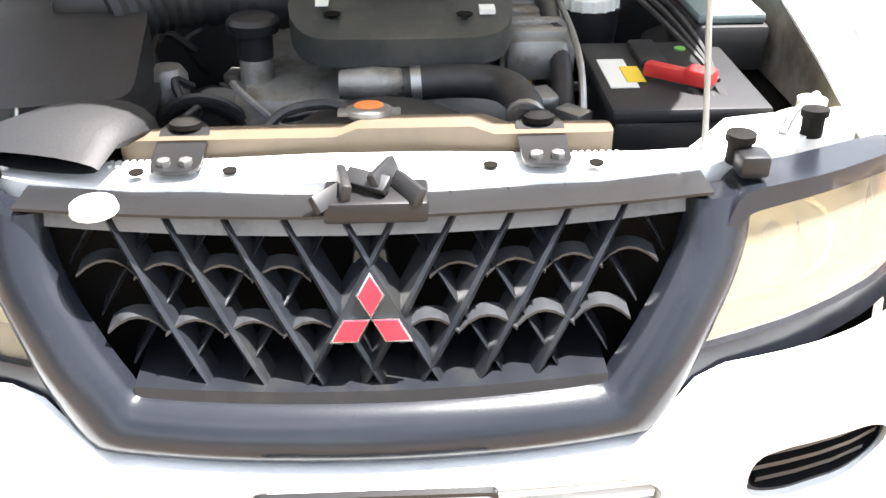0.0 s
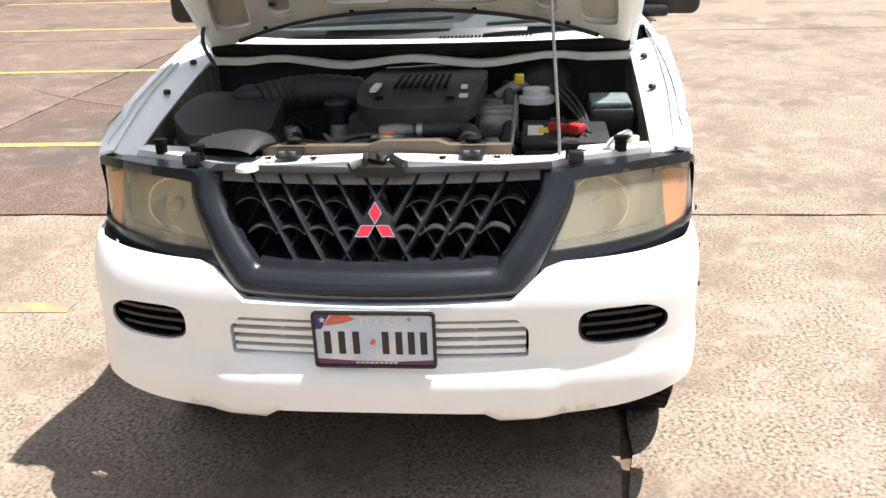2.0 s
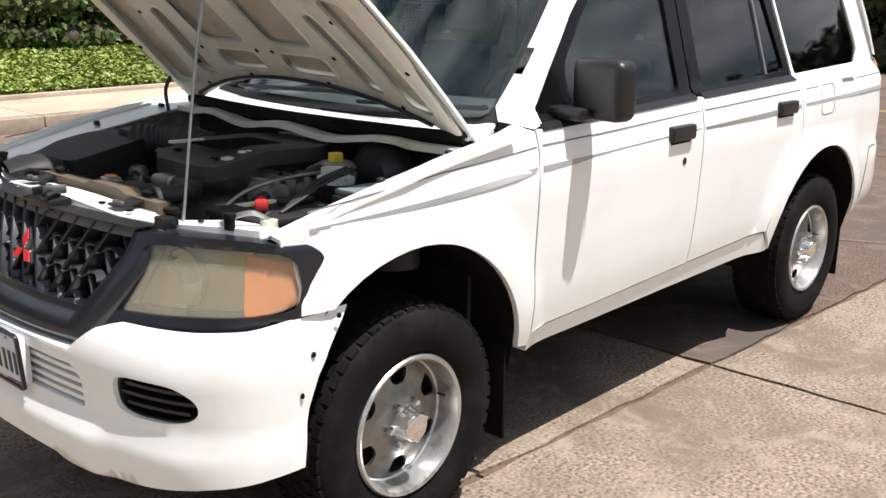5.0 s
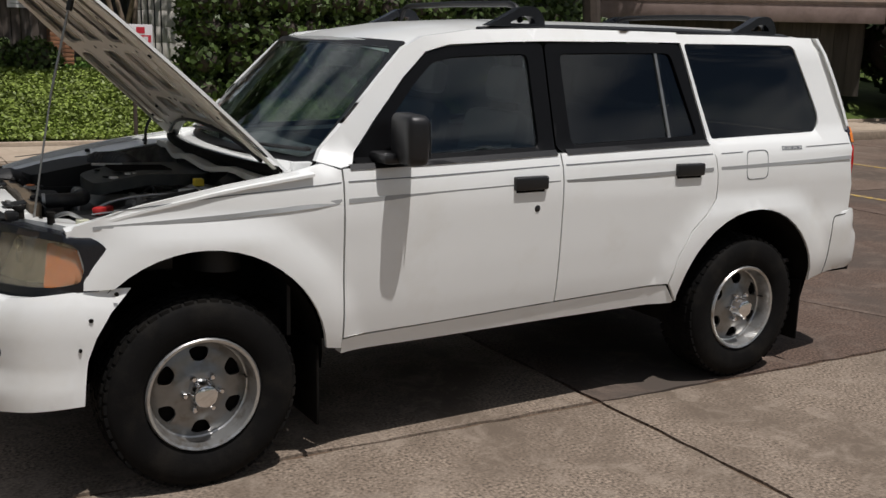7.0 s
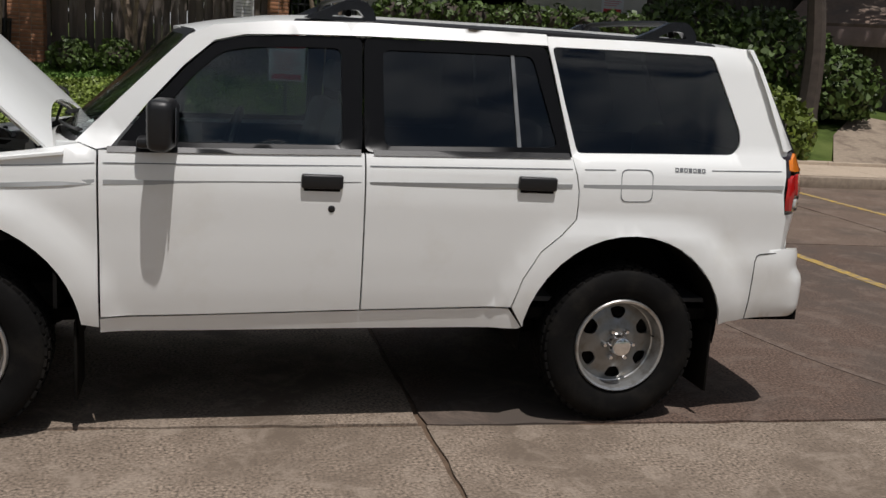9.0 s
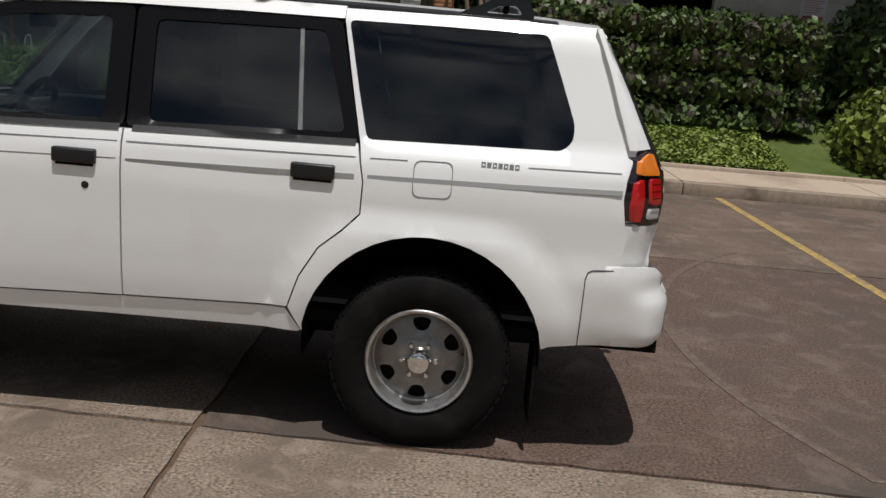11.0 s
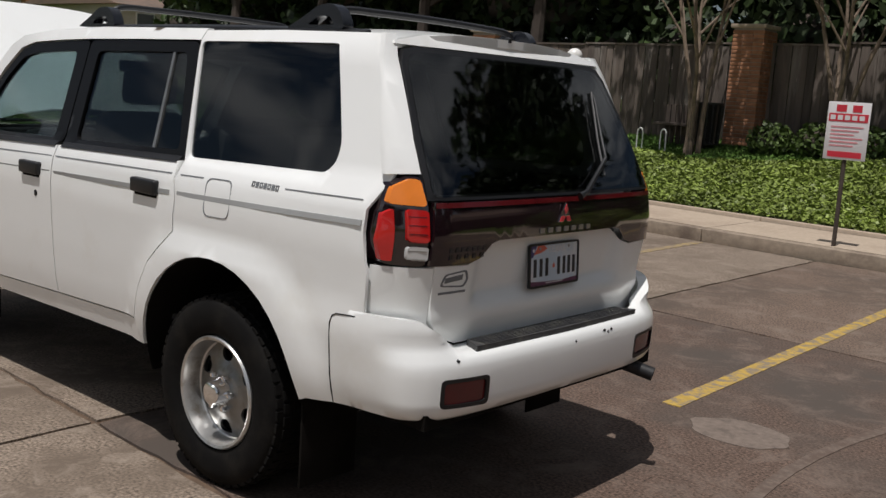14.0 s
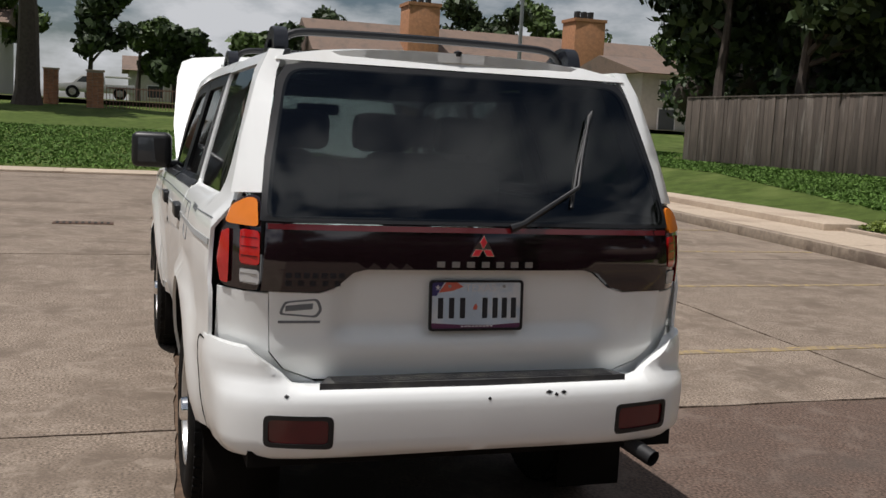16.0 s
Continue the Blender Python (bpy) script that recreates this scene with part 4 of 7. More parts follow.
def three_rhombs(parent, m, scale, mat, rim, back):
    base = part("badge", prism([(a * scale, b * scale) for a, b in ((0, 0.076), (0.026, 0.036), (0.068, -0.036), (0.043, -0.040), (0.0, -0.003), (-0.043, -0.040), (-0.068, -0.036), (-0.026, 0.036))], -0.004 * scale, 0, "z"), back, parent, "three-rhomb badge in red with chrome edge")
    for k in range(3):
        a = k * 2 * math.pi / 3
        pts = [((x * math.cos(a) - y * math.sin(a)) * scale * 0.97, (x * math.sin(a) + y * math.cos(a)) * scale * 0.97) for x, y in RHOMB]
        for nm, pp, mt, z in (("badge_edge", pts, rim, 0.006), ("rhomb", [(sum(q[0] for q in pts) / 4 + (p[0] - sum(q[0] for q in pts) / 4) * 0.86, sum(q[1] for q in pts) / 4 + (p[1] - sum(q[1] for q in pts) / 4) * 0.86) for p in pts], mat, 0.0085)):
            part(nm, prism(pp, 0, z * scale, "z"), mt, base)
    base.matrix_basis = m
    return base


three_rhombs(suv, plate_pose(tail_x(0, 1.125) + 0.010, 0.0, 1.120, 1, 0), 0.62, RED, CHROME, GARNISH)
for k in range(7):
    y = -0.145 + k * 0.048
    bm = prism([(y, 1.064), (y, 1.081), (y + 0.024, 1.081), (y + 0.024, 1.064)], 0, 0.004, "x")
    bmesh.ops.translate(bm, vec=(tail_x(y, 1.07) + 0.005, 0, 0), verts=bm.verts)
    part("badge_letter_bar", bm, STEEL, gate)
for row, n in ((1.035, 7), (1.012, 5)):
    for k in range(n):
        y = -0.60 + k * (0.026 if n == 7 else 0.036)
        bm = prism([(y, row - 0.008), (y, row + 0.008), (y + 0.018, row + 0.008), (y + 0.018, row - 0.008)], 0, 0.003, "x")
        bmesh.ops.translate(bm, vec=(tail_x(y, row) + 0.005, 0, 0), verts=bm.verts)
        part("model_letter_bar", bm, SURROUND, gate)
st = rounded([(-0.615, 0.915), (-0.60, 0.955), (-0.50, 0.965), (-0.485, 0.93), (-0.50, 0.905)], 0.012, 3)
part("dealer_sticker", sheet(st, lambda y, z: (gate_surface(y, z)[0] + 0.0015, y, z), FWD, 0.002, [[(-0.55 + (a + 0.55) * 0.86, 0.935 + (b - 0.935) * 0.8) for a, b in st]], 0.05), STRIPE, gate, "outline dealer sticker")
part("dealer_sticker_bar", sheet([(-0.595, 0.925), (-0.595, 0.942), (-0.515, 0.95), (-0.515, 0.932)], lambda y, z: (gate_surface(y, z)[0] + 0.0015, y, z), FWD, 0.002, step=0.05), STRIPE, gate)
part("dealer_sticker_bar", sheet([(-0.615, 0.888), (-0.615, 0.896), (-0.49, 0.896), (-0.49, 0.888)], lambda y, z: (gate_surface(y, z)[0] + 0.0015, y, z), FWD, 0.002, step=0.05), STRIPE, gate)
# rear wiper
wx = lambda y, z, o=0.03: (tail_x(y, z) + o, y, z)
wiper = part("rear_wiper", tube([wx(0.09, 1.185, 0.02), wx(0.13, 1.20), wx(0.34, 1.315), wx(0.37, 1.40), wx(0.43, 1.55)], [0.014, 0.010, 0.007, 0.006, 0.004], 8), BLACK, gate, "black rear wiper arm")
part("wiper_blade", tube([wx(0.31, 1.25, 0.012), wx(0.36, 1.38, 0.012), wx(0.45, 1.56, 0.012)], 0.006, 6), BLACK, wiper)
# exhaust, underside
part("exhaust_pipe", tube(bend([(3.0, 0.45, 0.46), (3.45, 0.51, 0.485), (3.60, 0.54, 0.485), (3.745, 0.595, 0.452)]), 0.028, 12, cap=False), DUSTY, suv, "sooty exhaust tailpipe")
part("underbody", a_box(-0.45, 3.45, -0.42, 0.42, 0.42, 0.50), DARK, suv)
part("floor_pan", a_box(0.5, 3.66, -0.70, 0.70, 0.47, 0.52), DARK, suv)
part("rear_axle", tube([(REAR_AXLE, -0.62, HUB_Z), (REAR_AXLE, 0.62, HUB_Z)], 0.05, 12), DARK, suv)
part("differential", lathe([(0, -0.13), (0.1, -0.1), (0.13, 0), (0.1, 0.1), (0, 0.13)], "x", 16, (REAR_AXLE, 0.05, HUB_Z)), DARK, suv)
part("front_axle", tube([(0, -0.62, HUB_Z), (0, 0.62, HUB_Z)], 0.045, 12), DARK, suv)
# Added sheet, unseen: keeps sun from leaking through onto the ground below.
tray = [(-0.44, 0.78), (-0.56, 0.745), (-0.65, 0.66), (-0.70, 0.52), (-0.735, 0.30), (-0.745, 0.0)]
part("undertray", prism(tray + [(x, -y) for x, y in reversed(tray[:-1])] + [(-0.30, -0.55), (-0.30, 0.55)], 0.40, 0.415, "z"), DARK, suv, "added dark sheet behind the bumper that blocks stray sun")
part("skid_plate", a_box(-0.55, 0.3, -0.38, 0.38, 0.33, 0.36, 0.01), DARK, suv)

# ---- wheels ----
wheel = None
for wx0, sg in ((FRONT_AXLE, -1), (REAR_AXLE, -1), (FRONT_AXLE, 1), (REAR_AXLE, 1)):
    m = Matrix.Translation((wx0, sg * 0.70, HUB_Z)) @ (Matrix.Rotation(math.pi, 4, "Z") if sg > 0 else Matrix())
    if wheel is None:
        wheel = new("wheel")
        wheel.parent = suv
        R = 0.355
        prof = [(0.205, 0.115), (0.215, -0.105), (0.235, -0.118), (0.285, -0.125), (0.325, -0.117), (0.343, -0.103), (0.350, -0.085), (0.355, -0.05), (0.355, 0.05), (0.350, 0.085), (0.335, 0.11), (0.28, 0.125), (0.22, 0.12)]
        tyre = part("tyre", lathe(prof, "y", 64, closed=True), RUBBER, wheel, "black all-terrain tyre", 40)
        bm = bmesh.new()
        for k in range(48):
            for row, (y, w) in enumerate(((-0.094, 0.012), (-0.062, 0.016), (-0.02, 0.016), (0.02, 0.016), (0.062, 0.016), (0.094, 0.012))):
                a = 2 * math.pi * (k + (row % 2) * 0.5) / 48
                rr = 0.3545 if abs(y) < 0.08 else 0.3475
                box(bm, -0.016, 0.016, y - w, y + w, rr - 0.008, rr + 0.0035, m=Matrix.Rotation(a, 4, "Y"))
        part("tread_block", bm, RUBBER, tyre)
        rimp = [(0.207, -0.09), (0.212, -0.108), (0.206, -0.116), (0.196, -0.112), (0.190, -0.09), (0.184, -0.045), (0.178, -0.040)]
        rim = part("rim", lathe(rimp + [(0.175, 0.0), (0.18, 0.1), (0.205, 0.11)], "y", 48, closed=True), RIM, wheel, "bright alloy wheel rim", 30)
        # dished face with eight rounded slots
        outer = [(0.180 * math.cos(2 * math.pi * i / 48), 0.180 * math.sin(2 * math.pi * i / 48)) for i in range(48)]
        slots = []
        for k in range(6):
            a = 2 * math.pi * (k + 0.5) / 6
            c, s = math.cos(a), math.sin(a)
            slots.append(rounded([(c * u - s * v, s * u + c * v) for u, v in ((0.112, -0.021), (0.112, 0.021), (0.157, 0.041), (0.167, 0.0), (0.157, -0.041))], 0.018, 3))
        def dish(a, b):
            r = math.hypot(a, b)
            return (a, float(np.interp(r, [0.0, 0.07, 0.085, 0.11, 0.14, 0.17, 0.18], [-0.075, -0.075, -0.07, -0.058, -0.056, -0.046, -0.040])), b)
        part("wheel_disc", sheet(outer, dish, (0, 1, 0), 0.012, slots, 0.02), RIM_FACE, wheel, "slotted alloy wheel face", 40)
        # Drum widened into a near-black disc that gives the slots their shade.
        part("brake_drum", lathe([(0.0, -0.026), (0.168, -0.024), (0.172, 0.05), (0, 0.05)], "y", 32), DARK, wheel)
        hub = part("hub_cap", lathe([(0.052, -0.07), (0.052, -0.085), (0.046, -0.095), (0.044, -0.125), (0.040, -0.132), (0.030, -0.136), (0.0, -0.137)], "y", 24), CHROME, wheel, "chrome hub cap")
        for k in range(6):
            a = 2 * math.pi * k / 6
            part("wheel_nut", lathe([(0.012, -0.07), (0.012, -0.098), (0.008, -0.104), (0, -0.105)], "y", 6, (0.067 * math.cos(a), 0, 0.067 * math.sin(a))), CHROME, wheel, "chrome wheel nut")
        part("valve", tube([(0.172, -0.05, 0.03), (0.166, -0.085, 0.034)], 0.004, 6), BLACK, wheel)
        wheel.matrix_basis = m
    else:
        copy_thing(wheel, m)

# ---- nose: bumper, grille, lamps ----
front_at, front_len, front_s = plan_line([(-0.797, 0), (-0.790, 0.20), (-0.777, 0.36), (-0.757, 0.50), (-0.722, 0.64), (-0.672, 0.74), (-0.59, 0.812), (-0.46, 0.844), (-0.28, 0.848)])
AFT = (1, 0, 0)


def front_bumper(s, z):
    x, y, nx, ny = front_at(s)
    push = float(np.interp(z, [0.33, 0.36, 0.42, 0.445, 0.46, 0.55, 0.62, 0.68, 0.72, 0.745, 0.77], [-0.03, -0.006, 0.004, 0.002, -0.012, -0.006, 0.0, -0.012, -0.035, -0.06, -0.085]))
    mid = min(1, max(0, (0.47 - abs(s)) / 0.05))
    if z < 0.455:
        push += 0.016 * mid
    side_k = min(1, max(0, (abs(s) - 0.72) / 0.12))
    push *= 1 - 0.55 * side_k
    d = Vector((-abs(nx), ny if s > 0 else ny, 0))
    k = Vector((-(abs(nx)), math.copysign(math.sqrt(max(0, 1 - nx * nx)), s), 0))
    p = Vector((x, y, z)) + k * push
    return tuple(p)


S = front_len
sx = front_s
fa = [(-0.285, 0.757), (-0.36, 0.68), (-0.41, 0.60), (-0.44, 0.52), (-0.455, 0.44), (-0.462, 0.385)]
right = [(sx(a), b) for a, b in fa]
f_out = [(0, 0.628), (0.34, 0.632), (0.375, 0.662), (0.43, 0.702), (0.475, 0.714), (0.56, 0.716), (0.72, 0.722), (0.85, 0.735), (1.0, 0.75)] + right
f_out += [(0.78, 0.375), (0.55, 0.352), (0.44, 0.342), (0.31, 0.338), (0.27, 0.366), (0, 0.370)]
f_out = f_out + [(-a, b) for a, b in reversed(f_out) if a > 0]
fogs = [rounded([(sg * 0.510, 0.523), (sg * 0.510, 0.597), (sg * 0.56, 0.608), (sg * 0.70, 0.606), (sg * 0.760, 0.570), (sg * 0.760, 0.530), (sg * 0.70, 0.506), (sg * 0.56, 0.504)], 0.035, 4) for sg in (-1, 1)]
low_grille = rounded([(-0.385, 0.482), (-0.385, 0.56), (-0.35, 0.594), (0.35, 0.594), (0.385, 0.56), (0.385, 0.482)], 0.012, 3)
fbump = part("front_bumper", sheet(f_out, front_bumper, AFT, 0.04, fogs + [low_grille], 0.03), PAINT, suv, "white painted bumper", sharp=60)


def deeper(d):
    return lambda s, z: tuple(Vector(front_bumper(s, z)) + Vector((d, 0, 0)))


for h in fogs:
    sg = 1 if h[0][0] > 0 else -1
    part("vent_backing", sheet(h, deeper(0.06), AFT, 0.004, step=0.06), DARK, fbump, "dark vent recess")
    part("vent_rim", sheet([(0.628 * sg + (a - 0.628 * sg) * 1.0, b) for a, b in h], deeper(0.012), AFT, 0.05, [[(0.628 * sg + (a - 0.628 * sg) * 0.95, 0.557 + (b - 0.557) * 0.9) for a, b in h]], 0.05), BLACK, fbump)
    for z in (0.531, 0.557, 0.583):
        w = 0.095 if z != 0.557 else 0.115
        part("vent_slat", sheet([(sg * (0.628 - w), z - 0.004), (sg * (0.628 - w), z + 0.005), (sg * (0.628 + w), z + 0.005), (sg * (0.628 + w), z - 0.004)], deeper(0.016), AFT, 0.03, step=0.05), BLACK, fbump, "black vent slat")
part("intake_backing", sheet(low_grille, deeper(0.075), AFT, 0.004, step=0.1), DARK, fbump)
for z in (0.496, 0.520, 0.545, 0.570, 0.590):
    part("intake_slat", sheet([(-0.378, z - 0.006), (-0.378, z + 0.006), (0.378, z + 0.006), (0.378, z - 0.006)], deeper(0.012), AFT, 0.03, step=0.06), PAINT, fbump, "white intake slat")
for y in (-0.25, 0.25):
    part("intake_strut", sheet([(y - 0.004, 0.484), (y - 0.004, 0.592), (y + 0.004, 0.592), (y + 0.004, 0.484)], deeper(0.03), AFT, 0.02, step=0.06), PAINT, fbump)
part("plate_mount", a_box(-0.808, -0.78, -0.14, 0.14, 0.485, 0.612, 0.006), PAINT, fbump)
number_plate(suv, plate_pose(-0.816, 0.0, 0.550, -1, -4))
for sg in (-1, 1):
    for x, z in ((-0.385, 0.66), (-0.43, 0.56), (-0.30, 0.745)):
        part("bumper_screw", lathe([(0, 0.0), (0.006, 0.0), (0.008, 0.004)], "y", 10, (x, sg * (0.8500 if sg < 0 else 0.8460), z)), DARK, fbump)


def nose_x(y, z):
    return float(np.interp(z, [0.60, 0.66, 0.74, 0.82, 0.93, 0.96], [-0.775, -0.770, -0.745, -0.712, -0.655, -0.64])) + 0.24 * y * y


# thick rounded surround, open at the top
inner = [(-0.408, 0.925), (-0.402, 0.87), (-0.36, 0.795), (-0.305, 0.722), (-0.28, 0.712), (0, 0.710), (0.28, 0.712), (0.305, 0.722), (0.36, 0.795), (0.402, 0.87), (0.408, 0.925)]
outer = [(-0.505, 0.930), (-0.498, 0.86), (-0.450, 0.760), (-0.385, 0.655), (-0.33, 0.632), (0, 0.628), (0.33, 0.632), (0.385, 0.655), (0.450, 0.760), (0.498, 0.86), (0.505, 0.930)]


def along(line, n):
    p = bend([(a, b, 0) for a, b in line], 6)
    ss = [0.0]
    for a, b in zip(p, p[1:]):
        ss.append(ss[-1] + (b - a).length)
    return [(float(np.interp(ss[-1] * i / n, ss, [q.x for q in p])), float(np.interp(ss[-1] * i / n, ss, [q.y for q in p]))) for i in range(n + 1)]


bm = bmesh.new()
ia, oa = along(inner, 64), along(outer, 64)
rings = []
for (y0, z0), (y1, z1) in zip(ia, oa):
    ring = []
    for k in range(11):
        a = math.pi * k / 10
        t = 0.5 - 0.5 * math.cos(a)
        y, z = y0 + (y1 - y0) * t, z0 + (z1 - z0) * t
        ring.append(bm.verts.new((nose_x(y, z) - 0.046 * math.sin(a) ** 0.75 + 0.03, y, z)))
    rings.append(ring)
for r0, r1 in zip(rings, rings[1:]):
    for k in range(10):
        bm.faces.new([r0[k], r0[k + 1], r1[k + 1], r1[k]])
    bm.faces.new([r0[10], r0[0], r1[0], r1[10]])
bm.faces.new(rings[0])
bm.faces.new(rings[-1])
bmesh.ops.recalc_face_normals(bm, faces=bm.faces)
grille = part("grille_surround", bm, SURROUND, suv, "thick dark grey grille surround", 50)
part("grille_top_bar", sheet([(-0.41, 0.905), (-0.41, 0.937), (0.41, 0.937), (0.41, 0.905)], lambda y, z: (nose_x(y, z) + 0.012, y, z), AFT, 0.04, step=0.06), TOP_BAR, grille, "top bar with its pale sheen put into the grey")
part("grille_floor", sheet([(-0.305, 0.700), (-0.305, 0.724), (0.305, 0.724), (0.305, 0.700)], lambda y, z: (nose_x(y, z) + 0.012, y, z), AFT, 0.12, step=0.06), GRILLE, grille)
part("grille_shelf", sheet([(-0.665, -0.44), (-0.55, -0.44), (-0.55, 0.44), (-0.665, 0.44)], lambda x, y: (x + 0.2 * y * y, y, 0.937 - 0.02 * (x + 0.6)), (0, 0, -1), 0.004, step=0.1), BLACK, grille)
part("grille_backing", a_box(-0.585, -0.58, -0.42, 0.42, 0.62, 0.93), DARK, grille)


def blade(y0, z0, y1, z1, width, depth, recess):
    """A curved fin of the grille from its head to its foot."""
    bm = bmesh.new()
    rows = []
    d = Vector((y1 - y0, z1 - z0)).normalized()
    nrm = Vector((d.y, -d.x))
    n = 8
    for i in range(n + 1):
        t = i / n
        y, z = y0 + (y1 - y0) * t, z0 + (z1 - z0) * t
        w = width * (0.75 + 0.5 * math.sin(math.pi * t))
        x = nose_x(y, z) + recess + 0.022 * t
        a, b = nrm * (w * 0.5), nrm * (w * 0.18)
        rows.append([bm.verts.new(q) for q in ((x + depth, y - a.x, z - a.y), (x + 0.004, y - b.x, z - b.y), (x, y, z), (x + 0.004, y + b.x, z + b.y), (x + depth, y + a.x, z + a.y))])
    for r0, r1 in zip(rows, rows[1:]):
        for k in range(4):
            bm.faces.new([r0[k], r0[k + 1], r1[k + 1], r1[k]])
        bm.faces.new([r0[4], r0[0], r1[0], r1[4]])
    bmesh.ops.recalc_face_normals(bm, faces=bm.faces)
    return bm


floor_y = lambda y: 0.714 + max(0, abs(y) - 0.29) * 1.42
for k in range(-6, 7):
    for way, width, depth, rec in ((1, 0.024, 0.040, 0.004), (-1, 0.011, 0.036, 0.016)):
        sgn = -1 if k < 0 else 1
        y0 = (k + 0.5) * 0.0745 if k < 0 else (k - 0.5) * 0.0745
        if k == 0 or abs(y0) > 0.405:
            continue
        dy = way * (0.58 if way > 0 else 0.62) * -sgn
        z, y = 0.934, y0
        while z > floor_y(y) and z > 0.70:
            z -= 0.003
            y += dy * 0.003
        part("grille_fin", blade(y0, 0.934, y, z, width, depth, rec), GRILLE, grille, "black slanted grille fin")
for k in range(-5, 6):
    for row, z in enumerate((0.852, 0.788)):
        y = (k + 0.5 * (1 - row % 2)) * 0.0745
        if abs(y) > 0.385 - 0.06 * row or abs(y) < 0.06:
            continue
        bm = bmesh.new()
        x = nose_x(y, z) + 0.020
        rows = []
        for i in range(7):
            u = i / 3 - 1
            up = 0.015 * (1 - u * u)
            rows.append([bm.verts.new(q) for q in ((x + 0.012 * (1 - u * u), y + 0.037 * u, z + up), (x + 0.034, y + 0.037 * u, z + up + 0.003), (x + 0.034, y + 0.037 * u, z + up - 0.001), (x + 0.012 * (1 - u * u), y + 0.037 * u, z + up - 0.004))])
        for r0, r1 in zip(rows, rows[1:]):
            for c in range(4):
                bm.faces.new([r0[c], r0[c - 1], r1[c - 1], r1[c]])
        bm.faces.new(rows[0])
        bm.faces.new(rows[-1])
        bmesh.ops.recalc_face_normals(bm, faces=bm.faces)
        # The web's lighter grey carries its sheen.
        part("grille_gusset", bm, GUSSET, grille, "curved web between the fins, sunlit sheen put into its grey")
three_rhombs(suv, plate_pose(-0.706, 0.0, 0.815, -1, 20), 0.86, RED, CHROME, GRILLE)
part("badge_mount", prism([(-0.075, 0.765), (-0.03, 0.80), (-0.02, 0.88), (0.02, 0.88), (0.03, 0.80), (0.075, 0.765), (0.02, 0.735), (-0.02, 0.735)], -0.650, -0.625, "x", 0.004), GRILLE, grille)

lamp_at, lamp_len, lamp_s = plan_line([(-0.735, 0), (-0.72, 0.25), (-0.655, 0.43), (-0.615, 0.56), (-0.56, 0.68), (-0.49, 0.775), (-0.42, 0.806), (-0.36, 0.810)])


def lamp_face(inset):
    def f(s, z):
        x, y, nx, ny = lamp_at(s)
        lean = (z - 0.82) * 0.28
        k = Vector((-abs(nx), math.copysign(math.sqrt(max(0, 1 - nx * nx)), s), 0))
        p = Vector((x + lean * abs(nx), y, z)) - k * inset
        return tuple(p)
    return f


for sg in (-1, 1):
    o = [(0.497, 0.905), (0.62, 0.912), (0.75, 0.915), (0.865, 0.915), (0.915, 0.895), (0.935, 0.83), (0.92, 0.782), (0.86, 0.766), (0.75, 0.753), (0.60, 0.743), (0.435, 0.735)]
    t_out = [(0.485, 0.935), (0.62, 0.937), (0.75, 0.940), (0.872, 0.938), (0.934, 0.906), (0.953, 0.83), (0.934, 0.764), (0.868, 0.730), (0.75, 0.714), (0.60, 0.698), (0.395, 0.688)]
    o, t_out = [(sg * a, b) for a, b in o], [(sg * a, b) for a, b in t_out]
    lamp = part("headlamp", sheet(rounded(o, 0.02, 3), lamp_face(0.06), AFT, 0.004, step=0.05), LAMP_BACK, suv, "yellowed headlamp with amber indicator")
    part("lamp_trim", sheet(rounded(t_out, 0.03, 3), lamp_face(-0.012), AFT, 0.07, [rounded(o, 0.02, 3)], 0.05), SURROUND, lamp, "dark grey lamp surround", 60)
    pane = part("lamp_lens", sheet(rounded(o, 0.02, 3), lamp_face(0.0), AFT, 0.004, step=0.05), LENS, lamp, "hazy yellowed lens")
    pane.visible_shadow = False
    am = rounded([(sg * 0.765, 0.905), (sg * 0.90, 0.888), (sg * 0.925, 0.83), (sg * 0.91, 0.78), (sg * 0.785, 0.752)], 0.015, 3)
    part("indicator", sheet(am, lamp_face(0.004), AFT, 0.02, step=0.04), AMBER_LENS, lamp, "amber indicator lens")
    c = Vector(lamp_face(0.05)(sg * 0.60, 0.825))
    bm = lathe([(0.0, 0.045), (0.03, 0.04), (0.055, 0.02), (0.072, -0.012), (0.078, -0.012)], "x", 28, c, cap=False)
    part("reflector_bowl", bm, CHROME, lamp, "bright reflector bowl")
    part("bulb_shield", lathe([(0, -0.025), (0.018, -0.02), (0.02, 0.03)], "x", 16, c), STEEL, lamp)

# ---- open bonnet: built flat on its hinge line, then raised ----
def skin_z(x, y):
    return -0.045 * (x / 1.08) ** 2 * 1.2 - 0.05 * (abs(y) / 0.72) ** 3


def bonnet_half(x):
    return float(np.interp(x, [0, 0.4, 0.85, 1.04], [0.735, 0.735, 0.70, 0.655]))


def rear_edge(y):
    """The bonnet's rear edge follows the bowed foot of the windscreen."""
    return 0.155 * max(0.0, 1 - (abs(y) / 0.70) ** 2)


bow_y = [-0.7 + 0.1 * k for k in range(15)]
b_out = [(0.0, -0.725)] + [(rear_edge(y), y) for y in bow_y] + [(0.0, 0.725), (0.40, 0.735), (0.85, 0.70), (1.0, 0.665), (1.035, 0.60), (1.05, 0.3), (1.055, 0), (1.05, -0.3), (1.035, -0.60), (1.0, -0.665), (0.85, -0.70), (0.40, -0.735)]
bonnet = part("bonnet", sheet(b_out, lambda x, y: (-x, y, skin_z(x, y)), (0, 0, -1), 0.010, step=0.06), PAINT, suv, "raised white bonnet", 50)
